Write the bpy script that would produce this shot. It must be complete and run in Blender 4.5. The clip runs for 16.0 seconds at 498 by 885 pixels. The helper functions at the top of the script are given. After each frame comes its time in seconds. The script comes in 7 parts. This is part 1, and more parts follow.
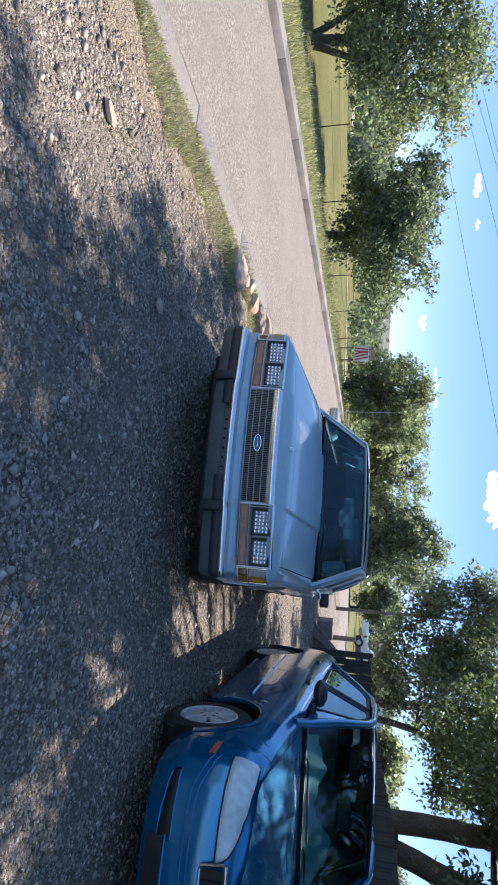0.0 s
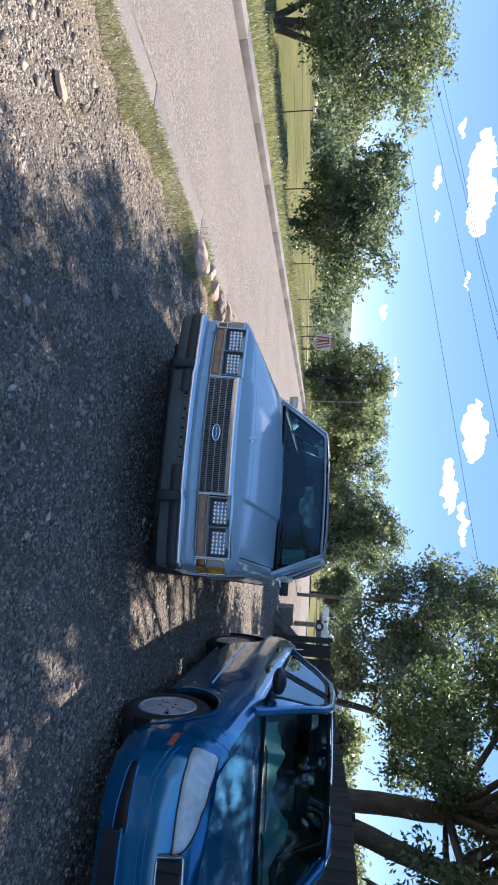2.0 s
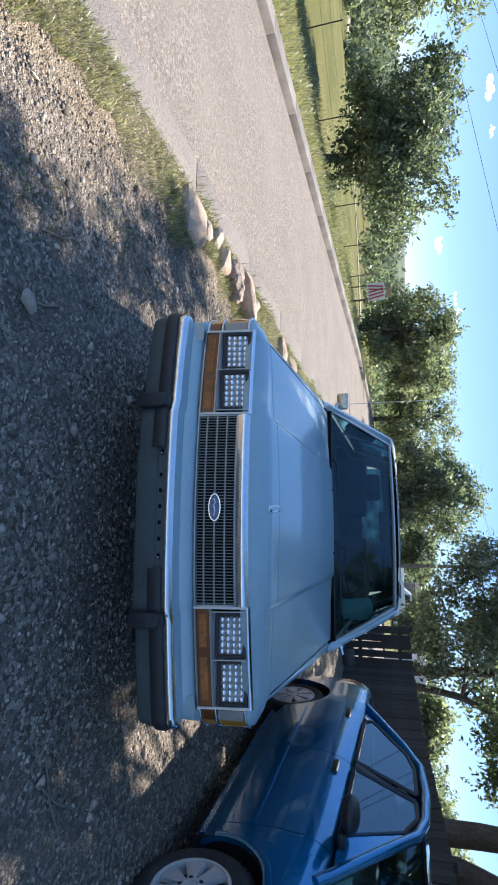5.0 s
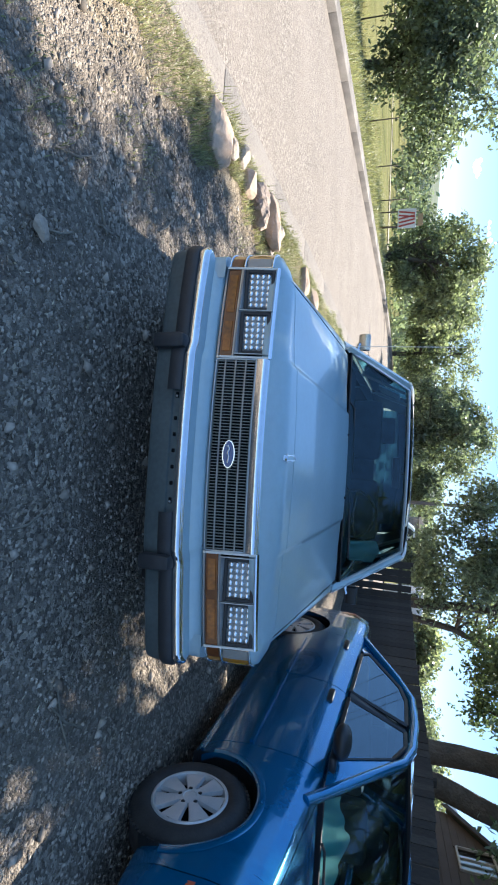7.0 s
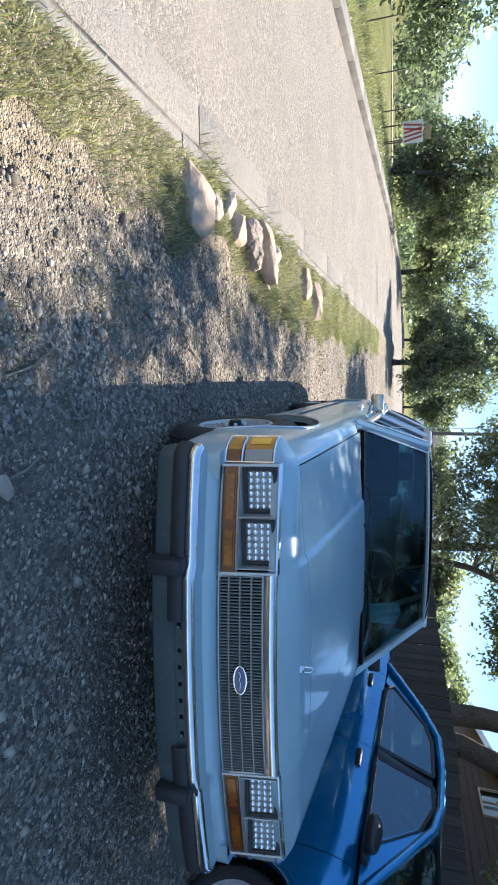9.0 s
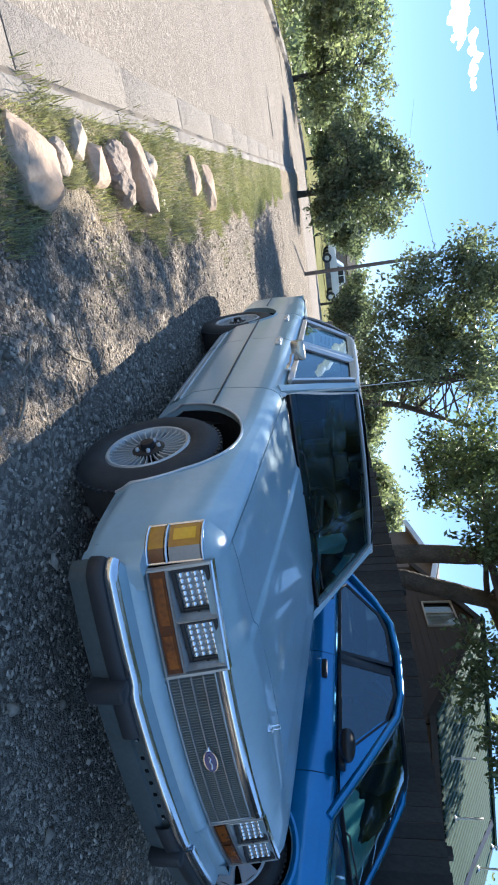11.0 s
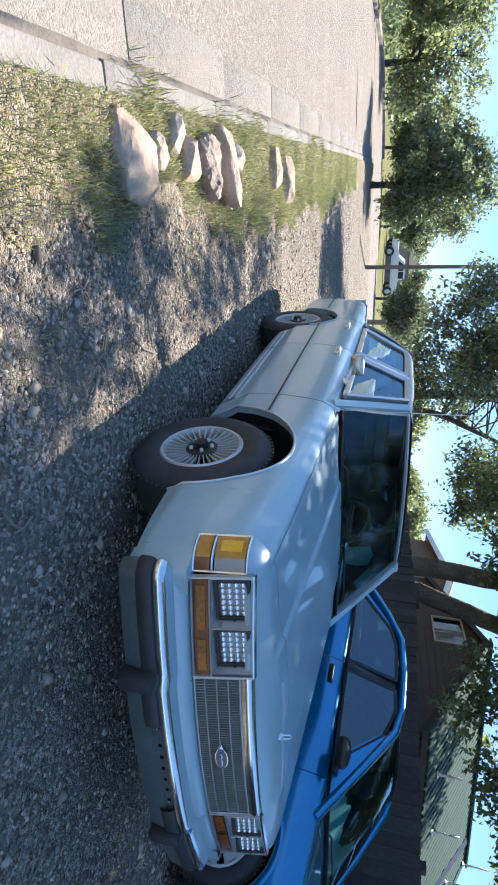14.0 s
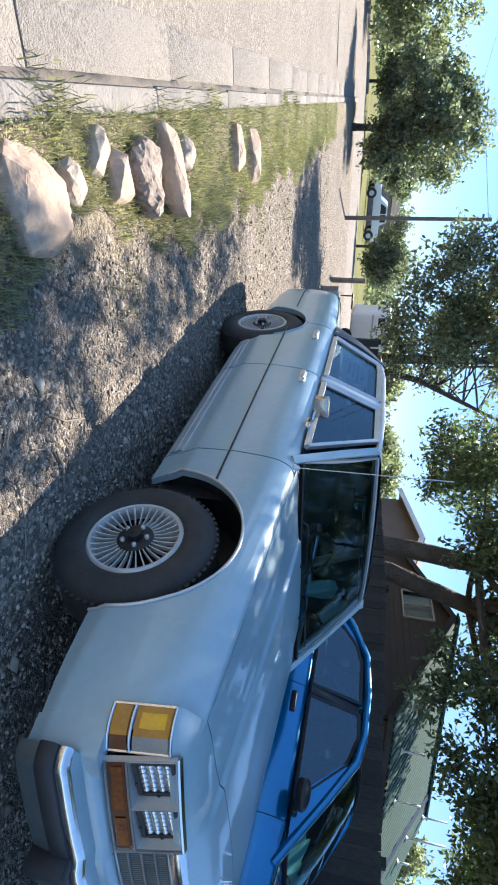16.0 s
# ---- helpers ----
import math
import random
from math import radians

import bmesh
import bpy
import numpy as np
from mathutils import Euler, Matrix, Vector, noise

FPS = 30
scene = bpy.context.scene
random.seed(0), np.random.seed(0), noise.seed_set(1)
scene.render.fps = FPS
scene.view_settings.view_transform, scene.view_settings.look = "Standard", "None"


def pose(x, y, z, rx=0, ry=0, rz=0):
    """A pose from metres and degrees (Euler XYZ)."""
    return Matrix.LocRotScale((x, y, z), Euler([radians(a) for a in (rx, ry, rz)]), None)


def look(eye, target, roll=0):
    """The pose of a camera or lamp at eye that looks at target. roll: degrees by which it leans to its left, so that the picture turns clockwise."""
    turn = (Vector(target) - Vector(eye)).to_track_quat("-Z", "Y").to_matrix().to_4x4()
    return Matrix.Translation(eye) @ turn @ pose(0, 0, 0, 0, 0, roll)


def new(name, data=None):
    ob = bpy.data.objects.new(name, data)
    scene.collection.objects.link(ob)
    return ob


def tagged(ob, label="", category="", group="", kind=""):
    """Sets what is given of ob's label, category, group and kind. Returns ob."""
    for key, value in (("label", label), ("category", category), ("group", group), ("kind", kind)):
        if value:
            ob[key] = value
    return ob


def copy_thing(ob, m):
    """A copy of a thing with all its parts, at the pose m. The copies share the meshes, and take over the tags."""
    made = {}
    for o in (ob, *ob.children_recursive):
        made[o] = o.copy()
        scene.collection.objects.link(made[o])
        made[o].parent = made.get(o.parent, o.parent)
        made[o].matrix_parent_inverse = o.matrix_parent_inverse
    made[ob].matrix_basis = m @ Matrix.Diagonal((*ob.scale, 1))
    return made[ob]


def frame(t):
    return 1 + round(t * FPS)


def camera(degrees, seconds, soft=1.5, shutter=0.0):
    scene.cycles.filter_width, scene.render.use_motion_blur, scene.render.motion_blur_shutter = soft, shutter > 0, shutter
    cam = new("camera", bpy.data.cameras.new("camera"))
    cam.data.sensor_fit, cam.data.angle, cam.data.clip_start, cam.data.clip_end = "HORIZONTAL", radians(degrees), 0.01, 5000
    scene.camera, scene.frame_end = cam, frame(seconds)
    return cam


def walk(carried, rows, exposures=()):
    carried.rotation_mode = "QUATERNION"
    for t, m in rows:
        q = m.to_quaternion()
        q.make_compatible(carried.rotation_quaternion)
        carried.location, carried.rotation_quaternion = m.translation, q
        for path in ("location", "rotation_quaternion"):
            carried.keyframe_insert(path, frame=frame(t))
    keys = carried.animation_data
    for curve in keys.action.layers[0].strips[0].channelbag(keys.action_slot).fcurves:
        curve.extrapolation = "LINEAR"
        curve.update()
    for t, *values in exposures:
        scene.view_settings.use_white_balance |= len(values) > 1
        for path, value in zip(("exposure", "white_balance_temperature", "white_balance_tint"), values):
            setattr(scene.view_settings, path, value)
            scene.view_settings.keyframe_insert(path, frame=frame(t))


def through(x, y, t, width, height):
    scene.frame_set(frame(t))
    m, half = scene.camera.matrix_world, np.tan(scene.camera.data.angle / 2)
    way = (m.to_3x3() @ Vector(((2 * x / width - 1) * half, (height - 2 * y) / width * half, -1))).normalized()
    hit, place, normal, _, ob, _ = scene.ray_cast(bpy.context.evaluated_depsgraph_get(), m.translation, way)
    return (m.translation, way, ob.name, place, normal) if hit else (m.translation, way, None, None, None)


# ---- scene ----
cam = camera(48.86, 16.0, 2.0)
PATH = [
    (0.0, (1.006, -3.367, 1.418), (0.455, -1.499, 0.965), 91.54),
    (0.5, (1.015, -3.314, 1.444), (0.456, -1.425, 1.100), 90.78),
    (1.0, (1.019, -3.322, 1.445), (0.474, -1.423, 1.139), 89.76),
    (1.5, (1.002, -3.353, 1.451), (0.461, -1.452, 1.146), 91.48),
    (2.0, (0.980, -3.328, 1.433), (0.461, -1.423, 1.115), 91.84),
    (2.5, (0.922, -3.069, 1.420), (0.396, -1.177, 1.045), 90.04),
    (3.0, (0.786, -2.738, 1.396), (0.224, -0.859, 1.005), 88.19),
    (3.2, (0.657, -2.595, 1.405), (0.104, -0.713, 1.016), 88.64),
    (5.3, (0.122, -2.094, 1.399), (-0.204, -0.199, 0.849), 87.67),
    (5.5, (0.116, -2.083, 1.386), (-0.189, -0.185, 0.835), 87.98),
    (6.0, (0.116, -2.068, 1.382), (-0.121, -0.163, 0.821), 89.34),
    (6.5, (0.106, -2.058, 1.380), (-0.068, -0.151, 0.804), 90.57),
    (7.0, (0.048, -2.063, 1.369), (-0.042, -0.150, 0.790), 92.87),
    (7.5, (-0.088, -2.076, 1.318), (-0.092, -0.171, 0.708), 94.96),
    (8.0, (-0.359, -1.935, 1.257), (-0.331, -0.066, 0.544), 96.08),
    (8.5, (-0.716, -1.853, 1.262), (-0.670, 0.021, 0.563), 93.40),
    (9.0, (-1.115, -1.790, 1.284), (-0.889, 0.102, 0.676), 91.33),
    (9.5, (-1.429, -1.584, 1.241), (-1.144, 0.310, 0.663), 89.44),
    (10.0, (-1.705, -1.422, 1.245), (-1.263, 0.462, 0.740), 88.56),
    (10.2, (-1.833, -1.366, 1.265), (-1.244, 0.486, 0.791), 86.47),
    (12.3, (-1.843, -1.221, 1.240), (-0.954, 0.538, 0.899), 85.30),
    (12.5, (-1.858, -1.227, 1.230), (-0.964, 0.528, 0.885), 86.43),
    (13.0, (-1.906, -1.250, 1.206), (-1.013, 0.502, 0.841), 89.90),
    (13.5, (-1.972, -1.254, 1.176), (-1.103, 0.486, 0.707), 92.99),
    (14.0, (-2.004, -1.261, 1.176), (-1.148, 0.481, 0.694), 94.15),
    (14.5, (-1.970, -1.192, 1.181), (-0.965, 0.471, 0.709), 94.57),
    (15.0, (-1.986, -1.011, 1.197), (-0.878, 0.595, 0.755), 94.22),
    (15.5, (-2.181, -0.812, 1.190), (-1.085, 0.814, 0.797), 95.62),
    (16.0, (-2.373, -0.625, 1.191), (-1.332, 1.037, 0.801), 95.43),
]
walk(cam, [(t, look(eye, target, roll)) for t, eye, target, roll in PATH], exposures=[(0.0, 1.23, 5990, 14), (2.5, 1.22, 5990, 14), (5.5, 1.39, 6040, 10), (7.0, 1.63, 6140, 8), (8.5, 1.63, 6140, 7), (10.0, 1.39, 6040, 7), (12.5, 1.64, 6040, 10), (14.0, 1.58, 6040, 9), (14.5, 1.80, 6090, 9), (15.0, 1.92, 6140, 8), (15.5, 1.70, 6140, 8), (16.0, 1.58, 6140, 9)])

# ---------------------------------------------------------------- light
world = bpy.data.worlds.new("sky")
scene.world = world
world.use_nodes = True
SUN_DIR = Vector((0.28, 0.76, 1.0)).normalized()
wn = world.node_tree
wn.nodes.clear()
w_out = wn.nodes.new("ShaderNodeOutputWorld")
w_bg = wn.nodes.new("ShaderNodeBackground")
w_sky = wn.nodes.new("ShaderNodeTexSky")
w_sky.sky_type = "NISHITA"
w_sky.sun_disc = False
w_sky.sun_elevation = math.asin(SUN_DIR.z)
w_sky.sun_rotation = math.atan2(SUN_DIR.x, SUN_DIR.y)
w_sky.altitude = 3500
w_sky.dust_density = 0.0
w_sky.ozone_density = 2.0
w_sky.air_density = 0.7
w_bg.inputs["Strength"].default_value = 0.285
w_gam = wn.nodes.new("ShaderNodeGamma")
w_gam.inputs["Gamma"].default_value = 0.36
w_hsv = wn.nodes.new("ShaderNodeHueSaturation")
w_hsv.inputs["Saturation"].default_value = 1.95
w_hsv.inputs["Hue"].default_value = 0.508
wn.links.new(w_sky.outputs[0], w_gam.inputs["Color"])
wn.links.new(w_gam.outputs[0], w_hsv.inputs["Color"])
wn.links.new(w_hsv.outputs[0], w_bg.inputs[0])
wn.links.new(w_bg.outputs[0], w_out.inputs[0])

sun = new("sun", bpy.data.lights.new("sun", "SUN"))
sun.data.energy = 5.0
sun.data.angle = radians(0.55)
sun.data.color = (1.0, 0.91, 0.80)
sun.matrix_world = look(SUN_DIR * 50, (0, 0, 0))


# ---------------------------------------------------------------- helpers
def part(name, bm, mat, parent=None, label="", smooth=True, loc=None):
    """Links a bmesh as one mesh object under a thing or part."""
    me = bpy.data.meshes.new(name)
    bm.normal_update()
    bm.to_mesh(me)
    bm.free()
    if smooth is True:
        me.polygons.foreach_set("use_smooth", [True] * len(me.polygons))
    elif smooth:
        me.polygons.foreach_set("use_smooth", [True] * len(me.polygons))
        me.set_sharp_from_angle(angle=radians(smooth))
    me.materials.append(mat)
    ob = new(name, me)
    if parent is not None:
        ob.parent = parent
    if loc is not None:
        ob.matrix_basis = loc
    if label:
        ob["label"] = label
    return ob


def thing(name, label, category, m=None, group="", kind=""):
    ob = new(name)
    ob.empty_display_size = 0.2
    if m is not None:
        ob.matrix_basis = m
    return tagged(ob, label, category, group, kind)


def box(bm, cx, cy, cz, sx, sy, sz, bevel=0.0, m=None, seg=2):
    made = bmesh.ops.create_cube(bm, size=1.0, matrix=(m or Matrix()) @ Matrix.Translation((cx, cy, cz)) @ Matrix.Diagonal((sx, sy, sz, 1)))
    if bevel:
        edges = list({e for v in made["verts"] for e in v.link_edges})
        bmesh.ops.bevel(bm, geom=edges, offset=bevel, segments=seg, profile=0.5, affect="EDGES", clamp_overlap=True)
    return bm


def cyl(bm, p0, p1, r0, r1=None, n=16, caps=True):
    p0, p1 = Vector(p0), Vector(p1)
    d = p1 - p0
    turn = d.to_track_quat("Z", "Y").to_matrix().to_4x4()
    bmesh.ops.create_cone(bm, cap_ends=caps, segments=n, radius1=r0, radius2=r0 if r1 is None else r1, depth=d.length,
                          matrix=Matrix.Translation((p0 + p1) / 2) @ turn)
    return bm


def grid(bm, rows, close=False):
    """Quads over a list of rows of points; None leaves a hole."""
    vs = [[bm.verts.new(p) if p is not None else None for p in row] for row in rows]
    for a, b in zip(vs, vs[1:]):
        n = len(a)
        for i in range(n if close else n - 1):
            q = (a[i], a[(i + 1) % n], b[(i + 1) % n], b[i])
            if None not in q:
                bm.faces.new(q)
    return vs


def shell(f, us, vs):
    bm = bmesh.new()
    grid(bm, [[f(u, v) for v in vs] for u in us])
    return bm


def span(a, b, n):
    return [a + (b - a) * i / (n - 1) for i in range(n)]


def lerp(x, xs, ys):
    return float(np.interp(x, xs, ys))


def smoothstep(a, b, x):
    t = min(1.0, max(0.0, (x - a) / (b - a)))
    return t * t * (3 - 2 * t)


def noise2(x, y, s, seed=0.0):
    return noise.noise(Vector((x * s, y * s, seed)))


def lathe(bm, profile, n=32, m=None):
    """Turns (radius, height) pairs about z."""
    m = m or Matrix()
    rows = [[m @ Vector((r * math.cos(2 * math.pi * i / n), r * math.sin(2 * math.pi * i / n), h)) for i in range(n)] for r, h in profile]
    grid(bm, rows, close=True)
    return bm


def thicken(bm, d):
    bm.normal_update()
    bmesh.ops.solidify(bm, geom=bm.faces[:], thickness=d)
    return bm


def tube(bm, pts, r, n=8, taper=None):
    """A round bar along points."""
    pts = [Vector(p) for p in pts]
    rows = []
    for i, p in enumerate(pts):
        d = (pts[min(i + 1, len(pts) - 1)] - pts[max(i - 1, 0)]).normalized()
        q = d.to_track_quat("Z", "Y")
        rr = r if taper is None else r * taper[i]
        rows.append([p + q @ Vector((rr * math.cos(2 * math.pi * k / n), rr * math.sin(2 * math.pi * k / n), 0)) for k in range(n)])
    grid(bm, rows, close=True)
    for row in (rows[0], rows[-1][::-1]):
        bm.faces.new([bm.verts.new(p) for p in row][::-1])
    return bm


# ---------------------------------------------------------------- materials
def mat(name, color, rough=0.5, metal=0.0, coat=0.0, var=0.0, scale=8.0, bump=0.0, bump_scale=60.0, color2=None, spec=0.5, fine=None, dist=0.01,
        island=0.0, obrand=0.0):
    """Procedural surface: base colour varied at a broad and a fine scale, with a fine relief."""
    m = bpy.data.materials.new(name)
    m.use_nodes = True
    nt = m.node_tree
    N, L = nt.nodes, nt.links
    p = N["Principled BSDF"]
    p.inputs["Roughness"].default_value = rough
    p.inputs["Metallic"].default_value = metal
    p.inputs["Coat Weight"].default_value = coat
    p.inputs["Coat Roughness"].default_value = 0.04
    p.inputs["Specular IOR Level"].default_value = spec
    c = (*color, 1)
    p.inputs["Base Color"].default_value = c
    tc = N.new("ShaderNodeTexCoord")
    if var or color2:
        c2 = (*(color2 or [min(1, v * (1 + var)) for v in color]), 1)
        c1 = c if color2 else (*[v * (1 - var) for v in color], 1)
        n1 = N.new("ShaderNodeTexNoise")
        n1.inputs["Scale"].default_value = scale
        n1.inputs["Detail"].default_value = 4
        L.new(tc.outputs["Object"], n1.inputs["Vector"])
        n2 = N.new("ShaderNodeTexNoise")
        n2.inputs["Scale"].default_value = fine or scale * 11
        n2.inputs["Detail"].default_value = 3
        L.new(tc.outputs["Object"], n2.inputs["Vector"])
        add = N.new("ShaderNodeMath")
        add.operation = "MULTIPLY_ADD"
        L.new(n2.outputs["Fac"], add.inputs[0])
        add.inputs[1].default_value = 0.6
        L.new(n1.outputs["Fac"], add.inputs[2])
        mr = N.new("ShaderNodeMapRange")
        mr.inputs["From Min"].default_value = 0.5
        mr.inputs["From Max"].default_value = 1.1
        L.new(add.outputs[0], mr.inputs["Value"])
        mix = N.new("ShaderNodeMix")
        mix.data_type = "RGBA"
        mix.inputs[6].default_value = c1
        mix.inputs[7].default_value = c2
        L.new(mr.outputs[0], mix.inputs[0])
        last = mix.outputs[2]
        if island or obrand:
            hs = N.new("ShaderNodeHueSaturation")
            src = N.new("ShaderNodeNewGeometry").outputs["Random Per Island"] if island else N.new("ShaderNodeObjectInfo").outputs["Random"]
            vr = N.new("ShaderNodeMapRange")
            k = island or obrand
            vr.inputs["To Min"].default_value = 1 - k
            vr.inputs["To Max"].default_value = 1 + k
            L.new(src, vr.inputs["Value"])
            L.new(vr.outputs[0], hs.inputs["Value"])
            L.new(last, hs.inputs["Color"])
            last = hs.outputs[0]
        L.new(last, p.inputs["Base Color"])
    if bump:
        nb = N.new("ShaderNodeTexNoise")
        nb.inputs["Scale"].default_value = bump_scale
        nb.inputs["Detail"].default_value = 5
        L.new(tc.outputs["Object"], nb.inputs["Vector"])
        bp = N.new("ShaderNodeBump")
        bp.inputs["Strength"].default_value = bump
        bp.inputs["Distance"].default_value = dist
        L.new(nb.outputs["Fac"], bp.inputs["Height"])
        L.new(bp.outputs[0], p.inputs["Normal"])
    return m


def leaf_mat(name, a, b, trans=0.35):
    """Leaves: two greens by clump and leaf, with light passing through."""
    m = mat(name, a, 0.36, color2=b, scale=1.3, fine=7.0, island=0.55, spec=0.5)
    nt = m.node_tree
    N, L = nt.nodes, nt.links
    p = N["Principled BSDF"]
    tr = N.new("ShaderNodeBsdfTranslucent")
    mixs = N.new("ShaderNodeMixShader")
    mixs.inputs[0].default_value = trans
    src = p.inputs["Base Color"].links[0].from_socket
    br = N.new("ShaderNodeMix")
    br.data_type = "RGBA"
    br.blend_type = "MULTIPLY"
    br.inputs[0].default_value = 1.0
    br.inputs[7].default_value = (1.15, 1.25, 0.80, 1)
    L.new(src, br.inputs[6])
    L.new(br.outputs[2], tr.inputs["Color"])
    L.new(p.outputs[0], mixs.inputs[1])
    L.new(tr.outputs[0], mixs.inputs[2])
    L.new(mixs.outputs[0], N["Material Output"].inputs["Surface"])
    return m


def glass_mat(name, tint, rough=0.0, ior=1.45, through=0.75, gloss=(0.8, 0.8, 0.8)):
    """Thin pane: partly clear, partly mirror by angle."""
    m = bpy.data.materials.new(name)
    m.use_nodes = True
    N, L = m.node_tree.nodes, m.node_tree.links
    N.remove(N["Principled BSDF"])
    tr = N.new("ShaderNodeBsdfTransparent")
    tr.inputs["Color"].default_value = (*[through * t for t in tint], 1)
    gl = N.new("ShaderNodeBsdfGlossy")
    gl.inputs["Roughness"].default_value = rough
    gl.inputs["Color"].default_value = (*gloss, 1)
    fr = N.new("ShaderNodeFresnel")
    fr.inputs["IOR"].default_value = ior
    mx = N.new("ShaderNodeMixShader")
    L.new(fr.outputs[0], mx.inputs[0])
    L.new(tr.outputs[0], mx.inputs[1])
    L.new(gl.outputs[0], mx.inputs[2])
    L.new(mx.outputs[0], N["Material Output"].inputs["Surface"])
    return m

# ---------------------------------------------------------------- the old sedan
M_PAINT = mat("faded_blue_paint", (0.325, 0.432, 0.470), 0.32, metal=0.08, coat=0.45, var=0.08, scale=2.2, fine=30, bump=0.03, bump_scale=220, dist=0.002)
M_CHROME = mat("chrome", (0.72, 0.73, 0.74), 0.12, metal=1.0, var=0.12, scale=9)
M_DULL = mat("dull_silver", (0.56, 0.57, 0.57), 0.30, metal=0.45, var=0.10, scale=12)
M_RUBBER = mat("black_rubber", (0.022, 0.023, 0.025), 0.55, var=0.25, scale=15, bump=0.2, bump_scale=120, dist=0.003)
M_TYRE = mat("tyre_rubber", (0.020, 0.020, 0.021), 0.7, scale=10, bump=0.4, bump_scale=60, dist=0.004, color2=(0.048, 0.044, 0.040))
M_VALANCE = mat("weathered_bumper", (0.080, 0.098, 0.098), 0.5, metal=0.25, var=0.25, scale=5, bump=0.1, bump_scale=90, dist=0.003)
# M_AMBER is browned as if shaded; M_AMBER3 is its copy coloured as lit
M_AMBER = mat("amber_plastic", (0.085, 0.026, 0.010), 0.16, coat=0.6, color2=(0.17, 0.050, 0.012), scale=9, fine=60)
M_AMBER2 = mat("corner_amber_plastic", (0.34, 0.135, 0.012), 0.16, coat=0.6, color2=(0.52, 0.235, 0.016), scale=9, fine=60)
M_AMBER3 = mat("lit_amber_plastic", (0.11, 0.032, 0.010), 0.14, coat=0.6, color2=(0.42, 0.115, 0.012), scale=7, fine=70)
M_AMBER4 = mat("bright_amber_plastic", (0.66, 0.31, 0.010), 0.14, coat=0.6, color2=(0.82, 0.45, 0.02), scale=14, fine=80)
M_VOID = mat("unlit_black", (0.006, 0.006, 0.007), 0.8, var=0.2, scale=20, spec=0.1)
M_SMOKE = mat("grey_lamp_plastic", (0.30, 0.28, 0.25), 0.3, coat=0.3, var=0.15, scale=9)
M_LED = mat("led_lens", (0.90, 0.92, 0.92), 0.10, metal=0.9, coat=0.4, var=0.15, scale=40)
M_LEDBACK = mat("led_back", (0.26, 0.27, 0.27), 0.32, metal=0.3, var=0.3, scale=40)
M_RIM = mat("satin_wheel_silver", (0.52, 0.52, 0.50), 0.38, metal=0.30, var=0.12, scale=14)
M_BLACK = mat("black_plastic", (0.012, 0.012, 0.013), 0.45, var=0.3, scale=12, bump=0.1)
M_VINYL = mat("dark_vinyl", (0.035, 0.05, 0.07), 0.55, var=0.2, scale=10, bump=0.25, bump_scale=260, dist=0.003)
M_SEAT = mat("seat_cloth", (0.05, 0.07, 0.10), 0.85, var=0.25, scale=12, bump=0.2)
M_GLASS = glass_mat("car_glass", (0.62, 0.96, 1.0), through=0.62, ior=1.62, gloss=(0.62, 0.80, 0.88), rough=0.015)
M_SIDEGLASS = glass_mat("side_glass", (0.75, 0.9, 1.0), through=0.45, ior=1.75, gloss=(0.62, 0.80, 0.92))
M_BADGE = mat("badge_blue", (0.012, 0.035, 0.16), 0.2, coat=0.5, var=0.1)
M_TEALSHEET = mat("teal_sheet", (0.24, 0.48, 0.47), 0.8, var=0.12, scale=14)
M_PAPER = mat("old_paper", (0.62, 0.72, 0.72), 0.8, var=0.08, scale=20)
M_INK = mat("ink", (0.24, 0.31, 0.34), 0.8, var=0.1)
M_REDLENS = mat("red_lens", (0.35, 0.02, 0.02), 0.2, coat=0.5, var=0.1)
M_BEZEL = mat("silver_bezel", (0.42, 0.42, 0.41), 0.30, metal=0.6, var=0.1, scale=12)
M_GRILLE = mat("dull_grille_metal", (0.25, 0.26, 0.24), 0.45, metal=0.25, var=0.15, scale=12)
M_GOLD = mat("tarnished_mirror_back", (0.46, 0.43, 0.37), 0.22, metal=0.8, var=0.35, scale=16)

sedan = thing("sedan_car", "faded blue old four-door sedan parked on gravel", "car")


def body_w(y):
    return lerp(y, (0.05, 0.15, 0.19, 0.25, 0.35, 0.95, 2.5, 4.0, 4.5, 4.75), (0.846, 0.858, 0.871, 0.883, 0.893, 0.902, 0.906, 0.898, 0.885, 0.845))


def body_s(z):
    return lerp(z, (0.18, 0.24, 0.31, 0.362, 0.376, 0.50, 0.62, 0.76, 0.82, 0.86, 0.895, 0.92),
                (-0.095, -0.066, -0.040, -0.018, -0.004, 0.0, 0.0, -0.012, -0.022, -0.034, -0.055, -0.085))


def shoulder(y):
    return lerp(y, (0.15, 0.3, 0.6, 1.2, 1.75, 3.6, 4.2, 4.72), (0.758, 0.776, 0.80, 0.85, 0.882, 0.905, 0.898, 0.868))


def floor_z(y):
    return lerp(y, (0.15, 0.5, 1.3, 1.42, 3.2, 3.3, 4.0, 4.75), (0.345, 0.31, 0.26, 0.21, 0.21, 0.25, 0.28, 0.36))


ARCHES = ((1.0, 0.335, 0.428), (3.63, 0.335, 0.355))


def low_z(y):
    z = floor_z(y)
    for yc, zc, r in ARCHES:
        if abs(y - yc) < r:
            z = max(z, zc + math.sqrt(r * r - (y - yc) ** 2))
    return z


